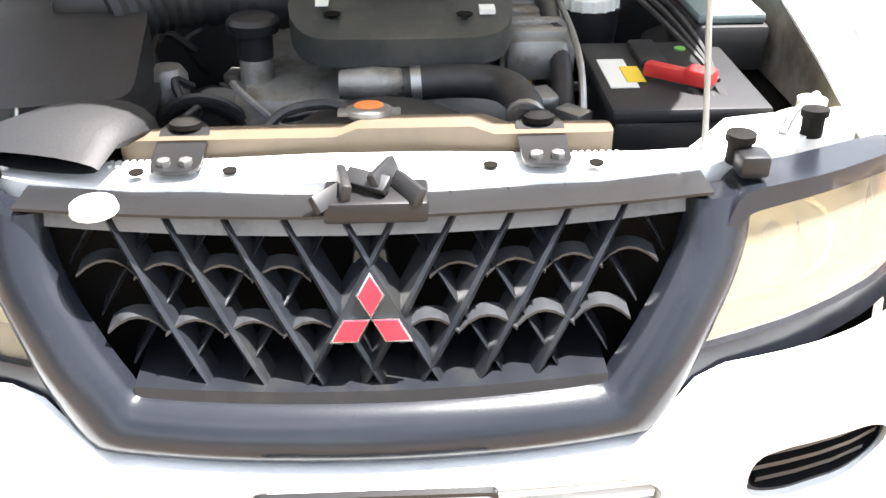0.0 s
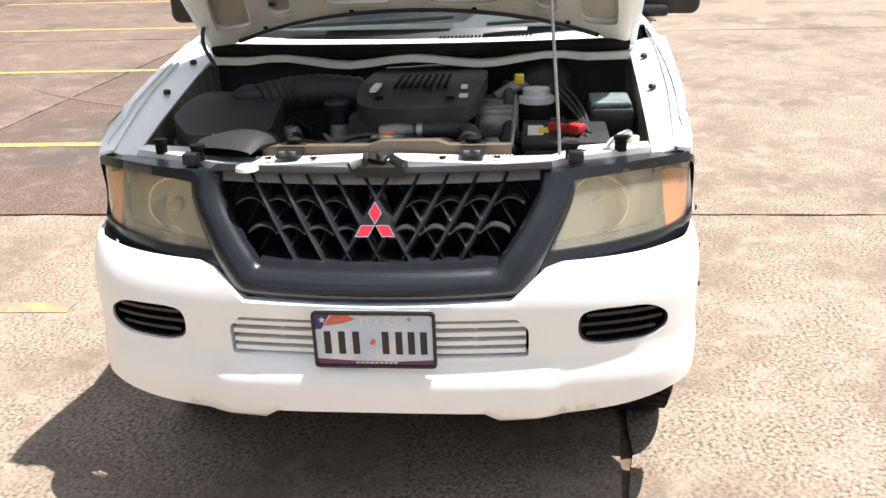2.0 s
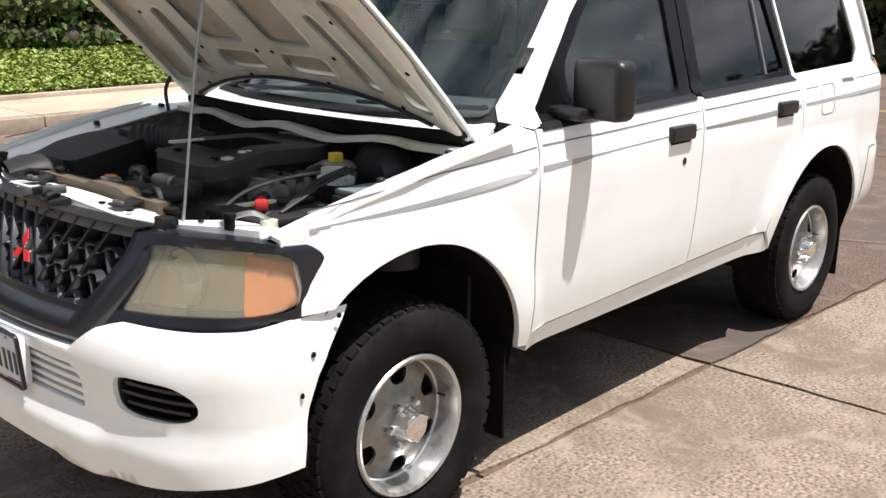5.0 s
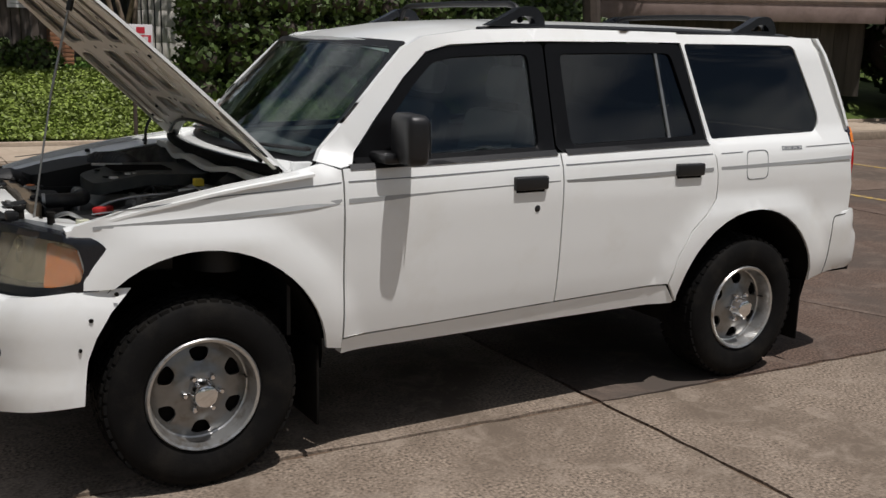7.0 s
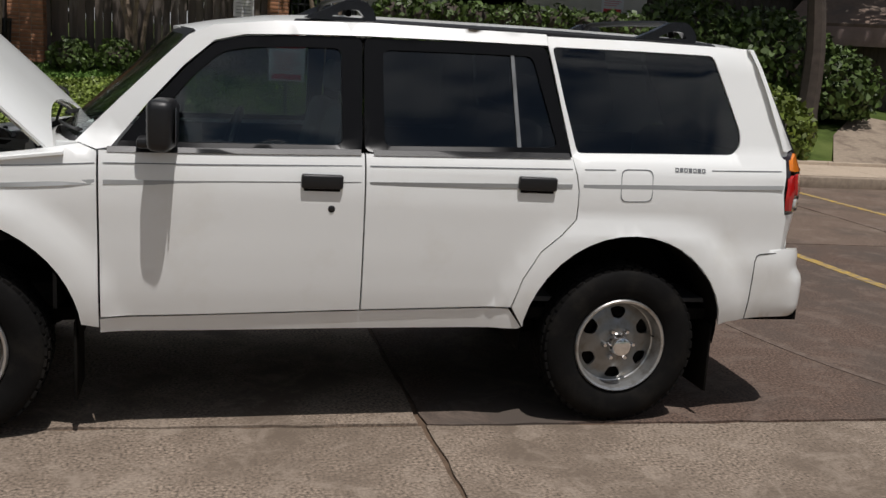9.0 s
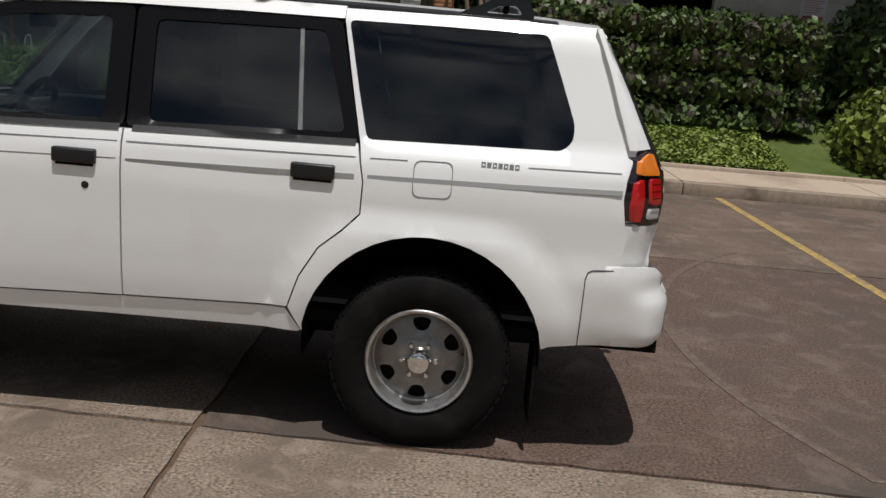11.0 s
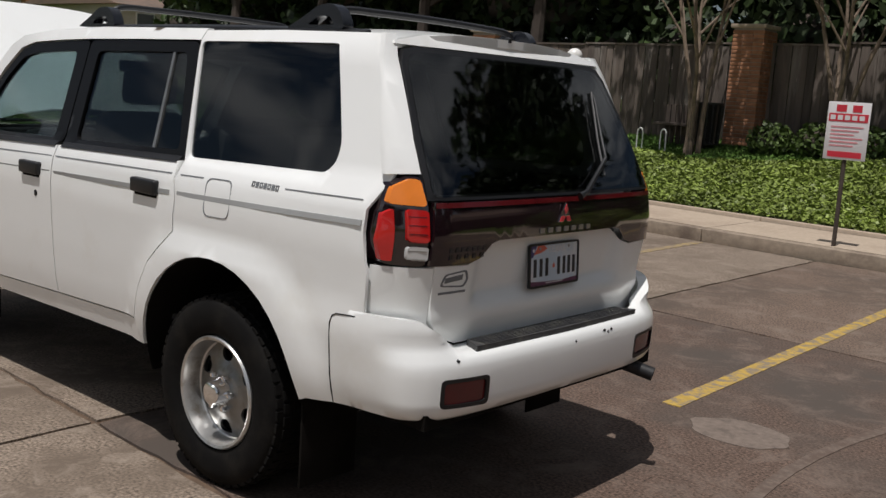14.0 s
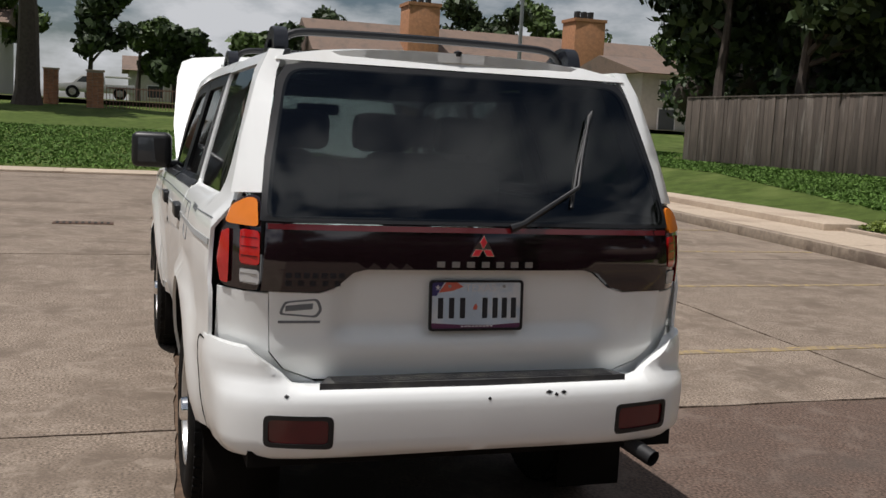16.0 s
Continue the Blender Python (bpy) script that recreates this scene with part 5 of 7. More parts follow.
# pressed inner panel with recesses between ribs, darker than the panel
cells = []
def cell(x0, x1, y0, y1, y2=None, y3=None):
    y2, y3 = (y0 if y2 is None else y2), (y1 if y3 is None else y3)
    cells.append(rounded([(x0, y0), (x0, y1), (x1, y3), (x1, y2)], 0.035, 3))
for sg in (-1, 1):
    cell(0.66, 0.93, sg * 0.08, sg * 0.30)
    cell(0.36, 0.60, sg * 0.06, sg * 0.28)
    cell(0.66, 0.93, sg * 0.40, sg * 0.58, sg * 0.40, sg * 0.55)
    cell(0.18, 0.52, sg * 0.40, sg * 0.47, sg * 0.36, sg * 0.42)
    cell(0.13, 0.60, sg * 0.545, sg * 0.66, sg * 0.50, sg * 0.62)
cell(0.215, 0.315, 0.06, 0.28)
cell(0.215, 0.315, -0.28, -0.06)
i_out = [(0.025 + rear_edge(y), y) for y in bow_y] + [ (0.40, 0.712), (0.85, 0.678), (0.985, 0.645), (1.015, 0.58), (1.03, 0.3), (1.035, 0), (1.03, -0.3), (1.015, -0.58), (0.985, -0.645), (0.85, -0.678), (0.40, -0.712)]
def inner_z(x, y):
    return skin_z(x, y) - 0.036 + 0.026 * min(1, max(0, (abs(y) - bonnet_half(x) + 0.05) / 0.05)) + 0.02 * min(1, max(0, (x - 0.985) / 0.04))
part("bonnet_inner_panel", sheet(i_out, lambda x, y: (-x, y, inner_z(x, y)), (0, 0, 1), 0.006, cells, 0.05), PRIMER, bonnet, "cream pressed inner panel", 60)
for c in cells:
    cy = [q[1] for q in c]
    part("bonnet_recess", sheet(c, lambda x, y: (-x, y, skin_z(x, y) - 0.014), (0, 0, 1), 0.002, step=0.09), HOOD_RECESS, bonnet, "recess darker than the ribs")
    m = (sum(q[0] for q in c) / len(c), sum(cy) / len(c))
    big = [(m[0] + (a - m[0]) * 1.07 , m[1] + (b - m[1]) * 1.07) for a, b in c]
    part("recess_lip", sheet(big, lambda x, y: (-x, y, inner_z(x, y) - 0.004), (0, 0, 1), 0.012, [c], 0.06), PRIMER, bonnet, sharp=60)
for sg in (-1, 1):
    for x, y in ((0.185, 0.2), (0.125, 0.5), (0.32, 0.34), (0.33, 0.68), (0.62, 0.34), (0.64, 0.66), (0.63, 0.04), (0.96, 0.20), (0.96, 0.45), (0.95, 0.61), (0.32, 0.04), (0.80, 0.345), (0.50, 0.49)):
        part("panel_hole", lathe([(0, 0), (0.008, 0), (0.009, 0.004)], "z", 10, (-x, sg * y, inner_z(x, y) - 0.0015)), DARK, bonnet)
for x, y, mat in ((0.80, -0.50, YELLOW), (0.84, 0.49, LABEL), (0.85, 0.20, LABEL)):
    bm = a_box(-x - 0.035, -x + 0.035, y - 0.045, y + 0.045, -0.001, 0.001)
    bmesh.ops.translate(bm, vec=(0, 0, skin_z(x, y) - 0.017), verts=bm.verts)
    part("warning_label", bm, mat, bonnet, "printed sticker")
part("bonnet_rear_seal", tube([(-0.035 - rear_edge(y * 0.1), y * 0.1, inner_z(0.035 + rear_edge(y * 0.1), y * 0.1) - 0.006) for y in range(-6, 7)], 0.007, 8), BLACK, bonnet, "black rubber seal")
bonnet.matrix_basis = Matrix.Translation((0.405, 0, 1.158)) @ Matrix.Rotation(radians(44.5), 4, "Y")
part("prop_rod", tube(bend([(-0.50, -0.455, 0.93), (-0.50, -0.46, 0.97), (-0.42, -0.44, 1.30), (-0.30, -0.415, 1.765)], 5), 0.0045, 8), STEEL, suv, "thin bare prop rod")
part("prop_rod_grip", tube([(-0.325, -0.42, 1.66), (-0.305, -0.416, 1.745)], 0.011, 8), BLACK, suv)

# ---- engine bay ----
sup = part("radiator_support", sheet([(-0.59, -0.3), (-0.56, -0.45), (-0.51, -0.56), (-0.47, -0.63), (-0.43, -0.70), (-0.36, -0.70), (-0.38, -0.52), (-0.50, -0.44), (-0.515, 0), (-0.50, 0.44), (-0.38, 0.52), (-0.36, 0.70), (-0.43, 0.70), (-0.47, 0.63), (-0.51, 0.56), (-0.56, 0.45), (-0.59, 0.3), (-0.60, 0)],
           lambda x, y: (x, y, 0.945 + 0.006 * math.cos(y * 9) - 0.02 * max(0, -x - 0.61) / 0.03), (0, 0, -1), 0.045, step=0.05), PAINT, suv, "white crossmember above the radiator")
for y in (-0.30, -0.16, 0.18, 0.30, -0.52, 0.52):
    part("crossmember_hole", lathe([(0, 0), (0.009, 0), (0.010, 0.003)], "z", 12, (-0.56 if abs(y) < 0.4 else -0.49, y, 0.949)), DARK, sup)
for y in (-0.235, 0.25):
    b = part("radiator_bracket", sheet(rounded([(-0.575, y - 0.032), (-0.575, y + 0.032), (-0.45, y + 0.034), (-0.42, y), (-0.45, y - 0.034)], 0.02, 3), lambda x, q: (x, q, 0.958 + 0.20 * max(0, x + 0.53)), (0, 0, -1), 0.005, step=0.04), BLACK, suv, "black radiator bracket")
    part("rubber_mount", lathe([(0.022, 0), (0.022, 0.008), (0.012, 0.014), (0, 0.015)], "z", 16, (-0.455, y, 0.973)), RUBBER, b)
    for q in (-0.014, 0.014):
        part("bolt", lathe([(0.009, 0), (0.009, 0.008), (0, 0.010)], "z", 6, (-0.555, y + q, 0.958)), STEEL, b)
part("radiator_tank", sheet(rounded([(-0.50, -0.335), (-0.50, 0.335), (-0.445, 0.335), (-0.435, 0.10), (-0.44, -0.2), (-0.445, -0.335)], 0.01, 2), lambda x, y: (x, y, 0.968 + (0.012 if -0.17 < y < 0.02 else 0)), (0, 0, -1), 0.05, step=0.03), TANK, suv, "aged tan plastic radiator tank")
part("radiator_core", a_box(-0.53, -0.49, -0.36, 0.36, 0.5, 0.935), STEEL, suv, "grey finned radiator core")
for k in range(72):
    y = -0.34 + k * 0.0096
    part("radiator_fin", a_box(-0.524, -0.508, y, y + 0.005, 0.93, 0.944), LABEL, suv)
cap = part("radiator_cap", lathe([(0.030, 0), (0.034, 0.006), (0.032, 0.012), (0.020, 0.016), (0, 0.017)], "z", 20, (-0.425, 0.0, 0.975)), ALLOY, suv, "metal radiator cap with orange label")
part("cap_label", lathe([(0.021, 0.0165), (0.019, 0.0185), (0, 0.019)], "z", 20, (-0.425, 0.0, 0.975)), CAP_ORANGE, cap, "orange label")
part("cap_wing", a_box(-0.44, -0.41, -0.044, 0.044, 0.978, 0.984, 0.002), ALLOY, cap)
part("bonnet_latch", a_box(-0.665, -0.60, -0.075, 0.055, 0.925, 0.955, 0.006), BLACK, suv, "black latch assembly")
for x, y, z, a in ((-0.63, 0.03, 0.965, 10), (-0.62, -0.02, 0.972, -25), (-0.64, -0.05, 0.962, 30), (-0.63, 0.0, 0.968, 60), (-0.645, 0.045, 0.955, -40)):
    part("latch_lever", a_box(-0.03, 0.03, -0.006, 0.006, -0.012, 0.012, 0.003, Matrix.Translation((x, y, z)) @ Matrix.Rotation(radians(a), 4, "Z") @ Matrix.Rotation(radians(a), 4, "X")), IRON, suv)
part("crossmember_plug", lathe([(0.03, 0), (0.028, 0.01), (0.018, 0.014), (0, 0.015)], "z", 16, (-0.64, 0.335, 0.94)), WHITE_PLASTIC, suv)
for y in (-0.49, 0.49, -0.62, 0.62):
    part("bonnet_stop", lathe([(0.016, 0), (0.016, 0.03), (0.020, 0.032), (0.020, 0.042), (0, 0.044)], "z", 14, (-0.47 if abs(y) > 0.5 else -0.555, y, 0.945)), RUBBER, suv, "black rubber stop")
for y in (-0.50, 0.50):
    part("harness_clip", a_box(-0.60, -0.56, y - 0.02, y + 0.02, 0.94, 0.972, 0.006), BLACK, suv)
# fan shroud
bm = lathe([(0.17, 0.0), (0.235, 0.0), (0.24, 0.03), (0.235, 0.09), (0.225, 0.09)], "x", 40, (-0.42, -0.02, 0.735), closed=True)
part("fan_shroud", bm, DUSTY, suv, "black fan shroud")
part("shroud_plate", a_box(-0.435, -0.425, -0.33, 0.33, 0.55, 0.955), DUSTY, suv)
part("shroud_hose", tube(bend([(-0.40, 0.02, 0.972), (-0.37, 0.06, 0.975), (-0.37, 0.12, 0.965), (-0.40, 0.16, 0.94)]), 0.008, 8), HOSE, suv)
# inlet and top hose
part("thermostat_housing", lathe([(0.024, -0.05), (0.028, 0.0), (0.022, 0.05)], "y", 16, (-0.24, 0.0, 0.955)), ALLOY, suv, "cast alloy water outlet")
part("top_hose", tube(bend([(-0.25, -0.05, 0.955), (-0.25, -0.13, 0.962), (-0.28, -0.20, 0.965), (-0.36, -0.225, 0.965), (-0.44, -0.215, 0.960)]), 0.027, 14), HOSE, suv, "thick black radiator hose")
for p, q in (((-0.25, -0.062, 0.956), (-0.25, -0.078, 0.957)), ((-0.405, -0.222, 0.962), (-0.42, -0.219, 0.961))):
    part("hose_clip", tube([p, q], 0.030, 14), STEEL, suv, "steel hose clip")
# engine block, cover
part("engine_block", a_box(-0.20, 0.35, -0.24, 0.24, 0.5, 0.92, 0.04), ALLOY, suv, "grimy cast engine block")
cov = [(-0.22, 0.10), (-0.225, -0.05), (-0.22, -0.19), (-0.18, -0.225), (0.0, -0.245), (0.20, -0.245), (0.24, -0.20), (0.245, 0.08), (0.20, 0.125), (-0.14, 0.135)]
cover = part("engine_cover", sheet(rounded(cov, 0.05, 4), lambda x, y: (x, y, 1.022 + 0.045 * min(1, max(0, (x + 0.22) / 0.18)) - 0.9 * max(0, abs(y + 0.055) - 0.165) ** 1.6), (0, 0, -1), 0.045, step=0.04), COVER, suv, "grey-green engine cover", 50)
for k in range(8):
    y = -0.135 + k * 0.021
    part("cover_slot", a_box(-0.13, 0.10, y, y + 0.009, 1.062, 1.070, 0.002), DARK, cover)
for k in range(9):
    x = -0.10 + k * 0.030
    part("cover_letter_bar", a_box(x, x + 0.018, -0.195, -0.177, 1.056, 1.0625), LABEL, cover, "raised silver lettering shown as bars")
part("cover_badge", a_box(-0.16, -0.13, -0.20, -0.175, 1.04, 1.048), LABEL, cover)
part("cover_plate", a_box(-0.17, -0.05, 0.065, 0.085, 1.060, 1.0685), LABEL, cover)
for x, y in ((-0.155, 0.06), (-0.165, -0.15)):
    part("cover_bolt_well", lathe([(0, 0.0), (0.012, 0.0), (0.014, 0.003)], "z", 14, (x, y, 1.041)), DARK, cover)
part("intake_runner", a_box(-0.12, 0.22, -0.34, -0.22, 0.90, 0.985, 0.03), ALLOY, suv, "cast alloy intake")
for k in range(5):
    part("intake_rib", a_box(-0.10 + k * 0.06, -0.075 + k * 0.06, -0.345, -0.215, 0.91, 0.992, 0.006), ALLOY, suv)
part("throttle_pipe", tube(bend([(0.10, -0.27, 0.99), (0.14, -0.33, 1.02), (0.20, -0.36, 1.0), (0.22, -0.36, 0.92)]), 0.02, 10), ALLOY, suv)
# oil filler tower, pulley, belts
part("oil_filler", lathe([(0.030, 0), (0.030, 0.04), (0.042, 0.045), (0.044, 0.062), (0.036, 0.070), (0, 0.072)], "z", 18, (-0.10, 0.195, 0.955)), BLACK, suv, "black oil filler cap")
part("filler_neck", tube([(-0.13, 0.195, 0.80), (-0.10, 0.195, 0.96)], 0.028, 12), ALLOY, suv)
part("pump_pulley", lathe([(0.0, -0.01), (0.03, -0.012), (0.035, 0.0), (0.06, 0.004), (0.075, -0.008), (0.082, -0.008), (0.082, 0.02), (0, 0.03)], "x", 32, (-0.20, 0.28, 0.835)), BLACK, suv, "black steering pump pulley")
part("drive_belt", tube([(-0.19, 0.28 + 0.085 * math.cos(a), 0.835 + 0.085 * math.sin(a)) for a in [math.pi * k / 12 for k in range(-2, 15)]] + [(-0.19, 0.05, 0.62)], 0.007, 6), HOSE, suv)
part("pump_reservoir", lathe([(0.028, -0.04), (0.034, -0.02), (0.034, 0.03), (0.025, 0.045), (0, 0.05)], "z", 16, (-0.13, 0.34, 0.905)), ALLOY, suv)
part("pump_bracket", a_box(-0.16, -0.08, 0.12, 0.30, 0.70, 0.90, 0.02), ALLOY, suv)
part("lower_machinery", a_box(-0.38, 0.40, -0.64, 0.64, 0.48, 0.60, 0.05), DARK, suv)
rng = random.Random(7)
for k in range(46):
    x, y = rng.uniform(-0.32, 0.32), rng.choice((rng.uniform(0.14, 0.55), rng.uniform(-0.34, -0.22)))
    z = rng.uniform(0.72, 0.93)
    path = bend([(x, y, z), (x + rng.uniform(-0.1, 0.1), y + rng.uniform(-0.1, 0.1), z + rng.uniform(-0.03, 0.05)), (x + rng.uniform(-0.2, 0.2), y + rng.uniform(-0.15, 0.15), z - rng.uniform(0.0, 0.2))], 5)
    part("wiring_hose", tube(path, rng.uniform(0.004, 0.012), 6), rng.choice((HOSE, HOSE, HOSE, DUSTY, ALLOY)), suv)
for k in range(30):
    x, y, z = rng.uniform(-0.30, 0.33), rng.choice((rng.uniform(0.15, 0.5), rng.uniform(-0.38, -0.24))), rng.uniform(0.70, 0.92)
    s = rng.uniform(0.015, 0.045)
    part("engine_fitting", a_box(-s, s, -s * 0.7, s * 0.7, -s * 0.6, s * 0.6, s * 0.25, Matrix.Translation((x, y, z)) @ Matrix.Rotation(rng.uniform(0, 3), 4, "Z")), rng.choice((ALLOY, DUSTY, BLACK, STEEL)), suv)
# air box and duct on the passenger side
ab = part("air_box", sheet(rounded([(-0.36, 0.34), (-0.40, 0.56), (-0.24, 0.66), (0.02, 0.64), (0.04, 0.42), (-0.10, 0.36)], 0.04, 3), lambda x, y: (x, y, 0.985 + 0.05 * min(1, max(0, (x + 0.36) / 0.25))), (0, 0, -1), 0.14, step=0.05), DUSTY, suv, "dusty black air filter box", 50)
part("air_box_lid_edge", sheet(rounded([(-0.37, 0.33), (-0.41, 0.565), (-0.24, 0.672), (0.03, 0.652), (0.05, 0.41), (-0.10, 0.35)], 0.04, 3), lambda x, y: (x, y, 0.935), (0, 0, -1), 0.02, step=0.06), DUSTY, ab)
for y, x in ((0.37, -0.33), (0.49, -0.395)):
    part("spring_clip", tube(bend([(x - 0.015, y, 0.90), (x - 0.02, y, 0.96), (x, y, 0.985), (x + 0.012, y + 0.015, 0.95)]), 0.0035, 6), STEEL, ab, "wire spring clip")
duct = bmesh.new()
rows = []
for t, (cx, cy, cz, w, h) in enumerate(((-0.555, 0.43, 0.965, 0.09, 0.012), (-0.50, 0.42, 0.978, 0.095, 0.022), (-0.45, 0.385, 0.975, 0.085, 0.035), (-0.40, 0.355, 0.955, 0.06, 0.045), (-0.37, 0.345, 0.90, 0.05, 0.05))):
    rows.append([duct.verts.new((cx + 0.3 * w * math.cos(2 * math.pi * k / 16) * (1 if t < 3 else 0.4), cy + w * math.cos(2 * math.pi * k / 16), cz + h * math.sin(2 * math.pi * k / 16))) for k in range(16)])
for r0, r1 in zip(rows, rows[1:]):
    for k in range(16):
        duct.faces.new([r0[k], r0[(k + 1) % 16], r1[(k + 1) % 16], r1[k]])
part("intake_duct", duct, DUSTY, suv, "black ribbed intake duct")
dp = bend([(-0.08, 0.44, 1.02), (-0.02, 0.36, 1.03), (0.0, 0.26, 1.035), (0.02, 0.14, 1.02)], 8)
part("intake_bellows", tube(dp, [0.052 + 0.005 * (i % 2) for i in range(len(dp))], 16), DUSTY, suv, "ribbed black intake hose")
part("air_flow_sensor", a_box(-0.10, 0.02, 0.40, 0.52, 1.0, 1.06, 0.015), BLACK, suv)
# battery, fuse box, reservoirs on the driver side
bat = part("battery", a_box(-0.345, -0.04, -0.60, -0.365, 0.76, 0.925, 0.008), BLACK, suv, "black car battery with label")
part("battery_lid", a_box(-0.35, -0.035, -0.605, -0.36, 0.925, 0.948, 0.006), DUSTY, bat)
part("battery_label", a_box(-0.26, -0.13, -0.42, -0.375, 0.948, 0.950), LABEL, bat)
part("battery_label_mark", a_box(-0.24, -0.17, -0.435, -0.405, 0.950, 0.9515), YELLOW, bat)
part("battery_vent", a_box(-0.17, -0.06, -0.485, -0.44, 0.948, 0.962, 0.005), DUSTY, bat)
part("battery_eye", lathe([(0.010, 0), (0.010, 0.003), (0, 0.003)], "z", 12, (-0.08, -0.53, 0.948)), material("green_eye", (0.25, 0.6, 0.12), 0.4), bat)
part("terminal_clamp", a_box(-0.048, 0.048, -0.012, 0.012, -0.014, 0.010, 0.006, Matrix.Translation((-0.245, -0.475, 0.968)) @ Matrix.Rotation(radians(52), 4, "Z")), RED_PLASTIC, bat, "red positive terminal cover")
part("terminal_clamp_grip", a_box(-0.024, 0.024, -0.018, 0.018, -0.010, 0.018, 0.007, Matrix.Translation((-0.272, -0.51, 0.966)) @ Matrix.Rotation(radians(52), 4, "Z")), RED_PLASTIC, bat)
for q in (0, 0.02, -0.02):
    part("battery_cable", tube(bend([(-0.27, -0.52 + q, 0.95), (-0.33, -0.53 + q, 0.92), (-0.37, -0.53 + q, 0.80)]), 0.008, 8), HOSE, bat)
    part("battery_lead", tube(bend([(0.10, -0.46 + q, 1.03), (-0.05, -0.50 + q, 1.01), (-0.17, -0.535 + q * 0.5, 0.975), (-0.24, -0.55, 0.95)]), 0.005, 6), HOSE, bat)
fb = part("fuse_box", a_box(-0.07, 0.12, -0.69, -0.555, 0.90, 0.985, 0.012), DUSTY, suv, "fuse box with grey-teal lid")
part("fuse_box_lid", a_box(-0.06, 0.115, -0.682, -0.562, 0.985, 1.003, 0.006), TEAL, fb, "grey-teal lid")
br = part("brake_reservoir", lathe([(0.05, -0.06), (0.055, 0.0), (0.055, 0.028)], "z", 20, (0.09, -0.40, 0.95)), BLACK, suv, "brake fluid reservoir with white cap")
part("reservoir_cap", lathe([(0.052, 0), (0.052, 0.020), (0.044, 0.024), (0.044, 0.045), (0, 0.047)], "z", 20, (0.09, -0.40, 0.978)), WHITE_PLASTIC, br, "white ribbed cap")
for k in range(16):
    a = 2 * math.pi * k / 16
    part("cap_rib", a_box(-0.003, 0.003, -0.003, 0.003, 0, 0.02, 0, Matrix.Translation((0.09 + 0.0525 * math.cos(a), -0.40 + 0.0525 * math.sin(a), 0.978))), WHITE_PLASTIC, br)
ws = part("washer_tank", lathe([(0.05, -0.12), (0.06, 0), (0.05, 0.03), (0.022, 0.045), (0.022, 0.065), (0, 0.067)], "z", 18, (-0.36, -0.655, 0.90)), CREAM_PLASTIC, suv, "yellowed washer tank")
part("washer_hose", tube(bend([(-0.36, -0.655, 0.965), (-0.40, -0.64, 0.985), (-0.44, -0.60, 0.97), (-0.47, -0.58, 0.95)]), 0.007, 8), STEEL, ws)
part("heater_hose", tube(bend([(0.30, -0.30, 1.0), (0.15, -0.31, 1.01), (0.0, -0.315, 0.98), (-0.15, -0.315, 0.93), (-0.32, -0.30, 0.85)]), 0.018, 12), HOSE, suv, "black heater hose")
part("ac_pipe", tube(bend([(0.32, -0.33, 0.98), (0.05, -0.335, 1.0), (-0.20, -0.335, 0.97), (-0.34, -0.325, 0.86)]), 0.006, 8), STEEL, suv)
part("brake_booster", lathe([(0, -0.08), (0.08, -0.07), (0.115, -0.02), (0.115, 0.03), (0, 0.05)], "x", 24, (0.27, -0.42, 0.98)), BLACK, suv, "round black brake booster")
part("yellow_connector", a_box(0.12, 0.16, -0.36, -0.33, 1.03, 1.06, 0.005), YELLOW, suv)
part("fuel_pipe", tube([(0.28, 0.10, 1.06), (0.28, -0.18, 1.075), (0.20, -0.20, 1.05)], 0.006, 8), CHROME, suv)
part("dipstick", tube(bend([(-0.12, -0.27, 0.80), (-0.10, -0.27, 0.93), (-0.115, -0.268, 0.95), (-0.105, -0.272, 0.955)]), 0.0035, 6), YELLOW, suv)
# inner wings, bulkhead, scuttle
for sg in (-1, 1):
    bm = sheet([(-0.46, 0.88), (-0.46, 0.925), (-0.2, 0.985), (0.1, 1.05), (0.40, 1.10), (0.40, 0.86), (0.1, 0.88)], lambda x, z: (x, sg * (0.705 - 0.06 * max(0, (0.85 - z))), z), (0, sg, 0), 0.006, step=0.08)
    part("inner_wing", bm, WING, suv, "blotchy grey painted inner wing")
    gut = [(-0.455, 0), (-0.455, 1), (0.42, 1), (0.42, 0)]
    part("wing_gutter", sheet(gut, lambda x, t: (x, sg * (0.705 + t * (half_width(x, 1.0) - 0.035 - 0.705)), float(np.interp(x, [-0.46, -0.2, 0.1, 0.4], [0.93, 0.995, 1.062, 1.115])) + 0.022 * t), (0, 0, -1), 0.006, step=0.2), PAINT, suv)
    part("wing_lip", sheet([(-0.455, 0), (-0.455, 1), (0.42, 1), (0.42, 0)], lambda x, t: (x, sg * (half_width(x, 1.0) - 0.045 + 0.045 * t), float(np.interp(x, [-0.46, -0.2, 0.1, 0.4], [0.955, 1.025, 1.092, 1.142])) - 0.006 * t), (0, 0, -1), 0.01, step=0.12), PAINT, suv)
    for x in (-0.05, 0.22):
        part("wing_bolt", lathe([(0.012, 0), (0.012, 0.010), (0.007, 0.014), (0, 0.015)], "z", 8, (x, sg * 0.74, float(np.interp(x, [-0.46, -0.2, 0.1, 0.4], [0.945, 1.01, 1.075, 1.127])))), BLACK, suv)
    part("hinge", a_box(0.38, 0.46, sg * 0.70 - 0.015, sg * 0.70 + 0.015, 1.12, 1.165, 0.006), PAINT, suv)
    part("strut_tower", lathe([(0.09, -0.14), (0.085, 0.0), (0.05, 0.02), (0, 0.025)], "z", 20, (0.12, sg * 0.60, 0.90)), DUSTY, suv)
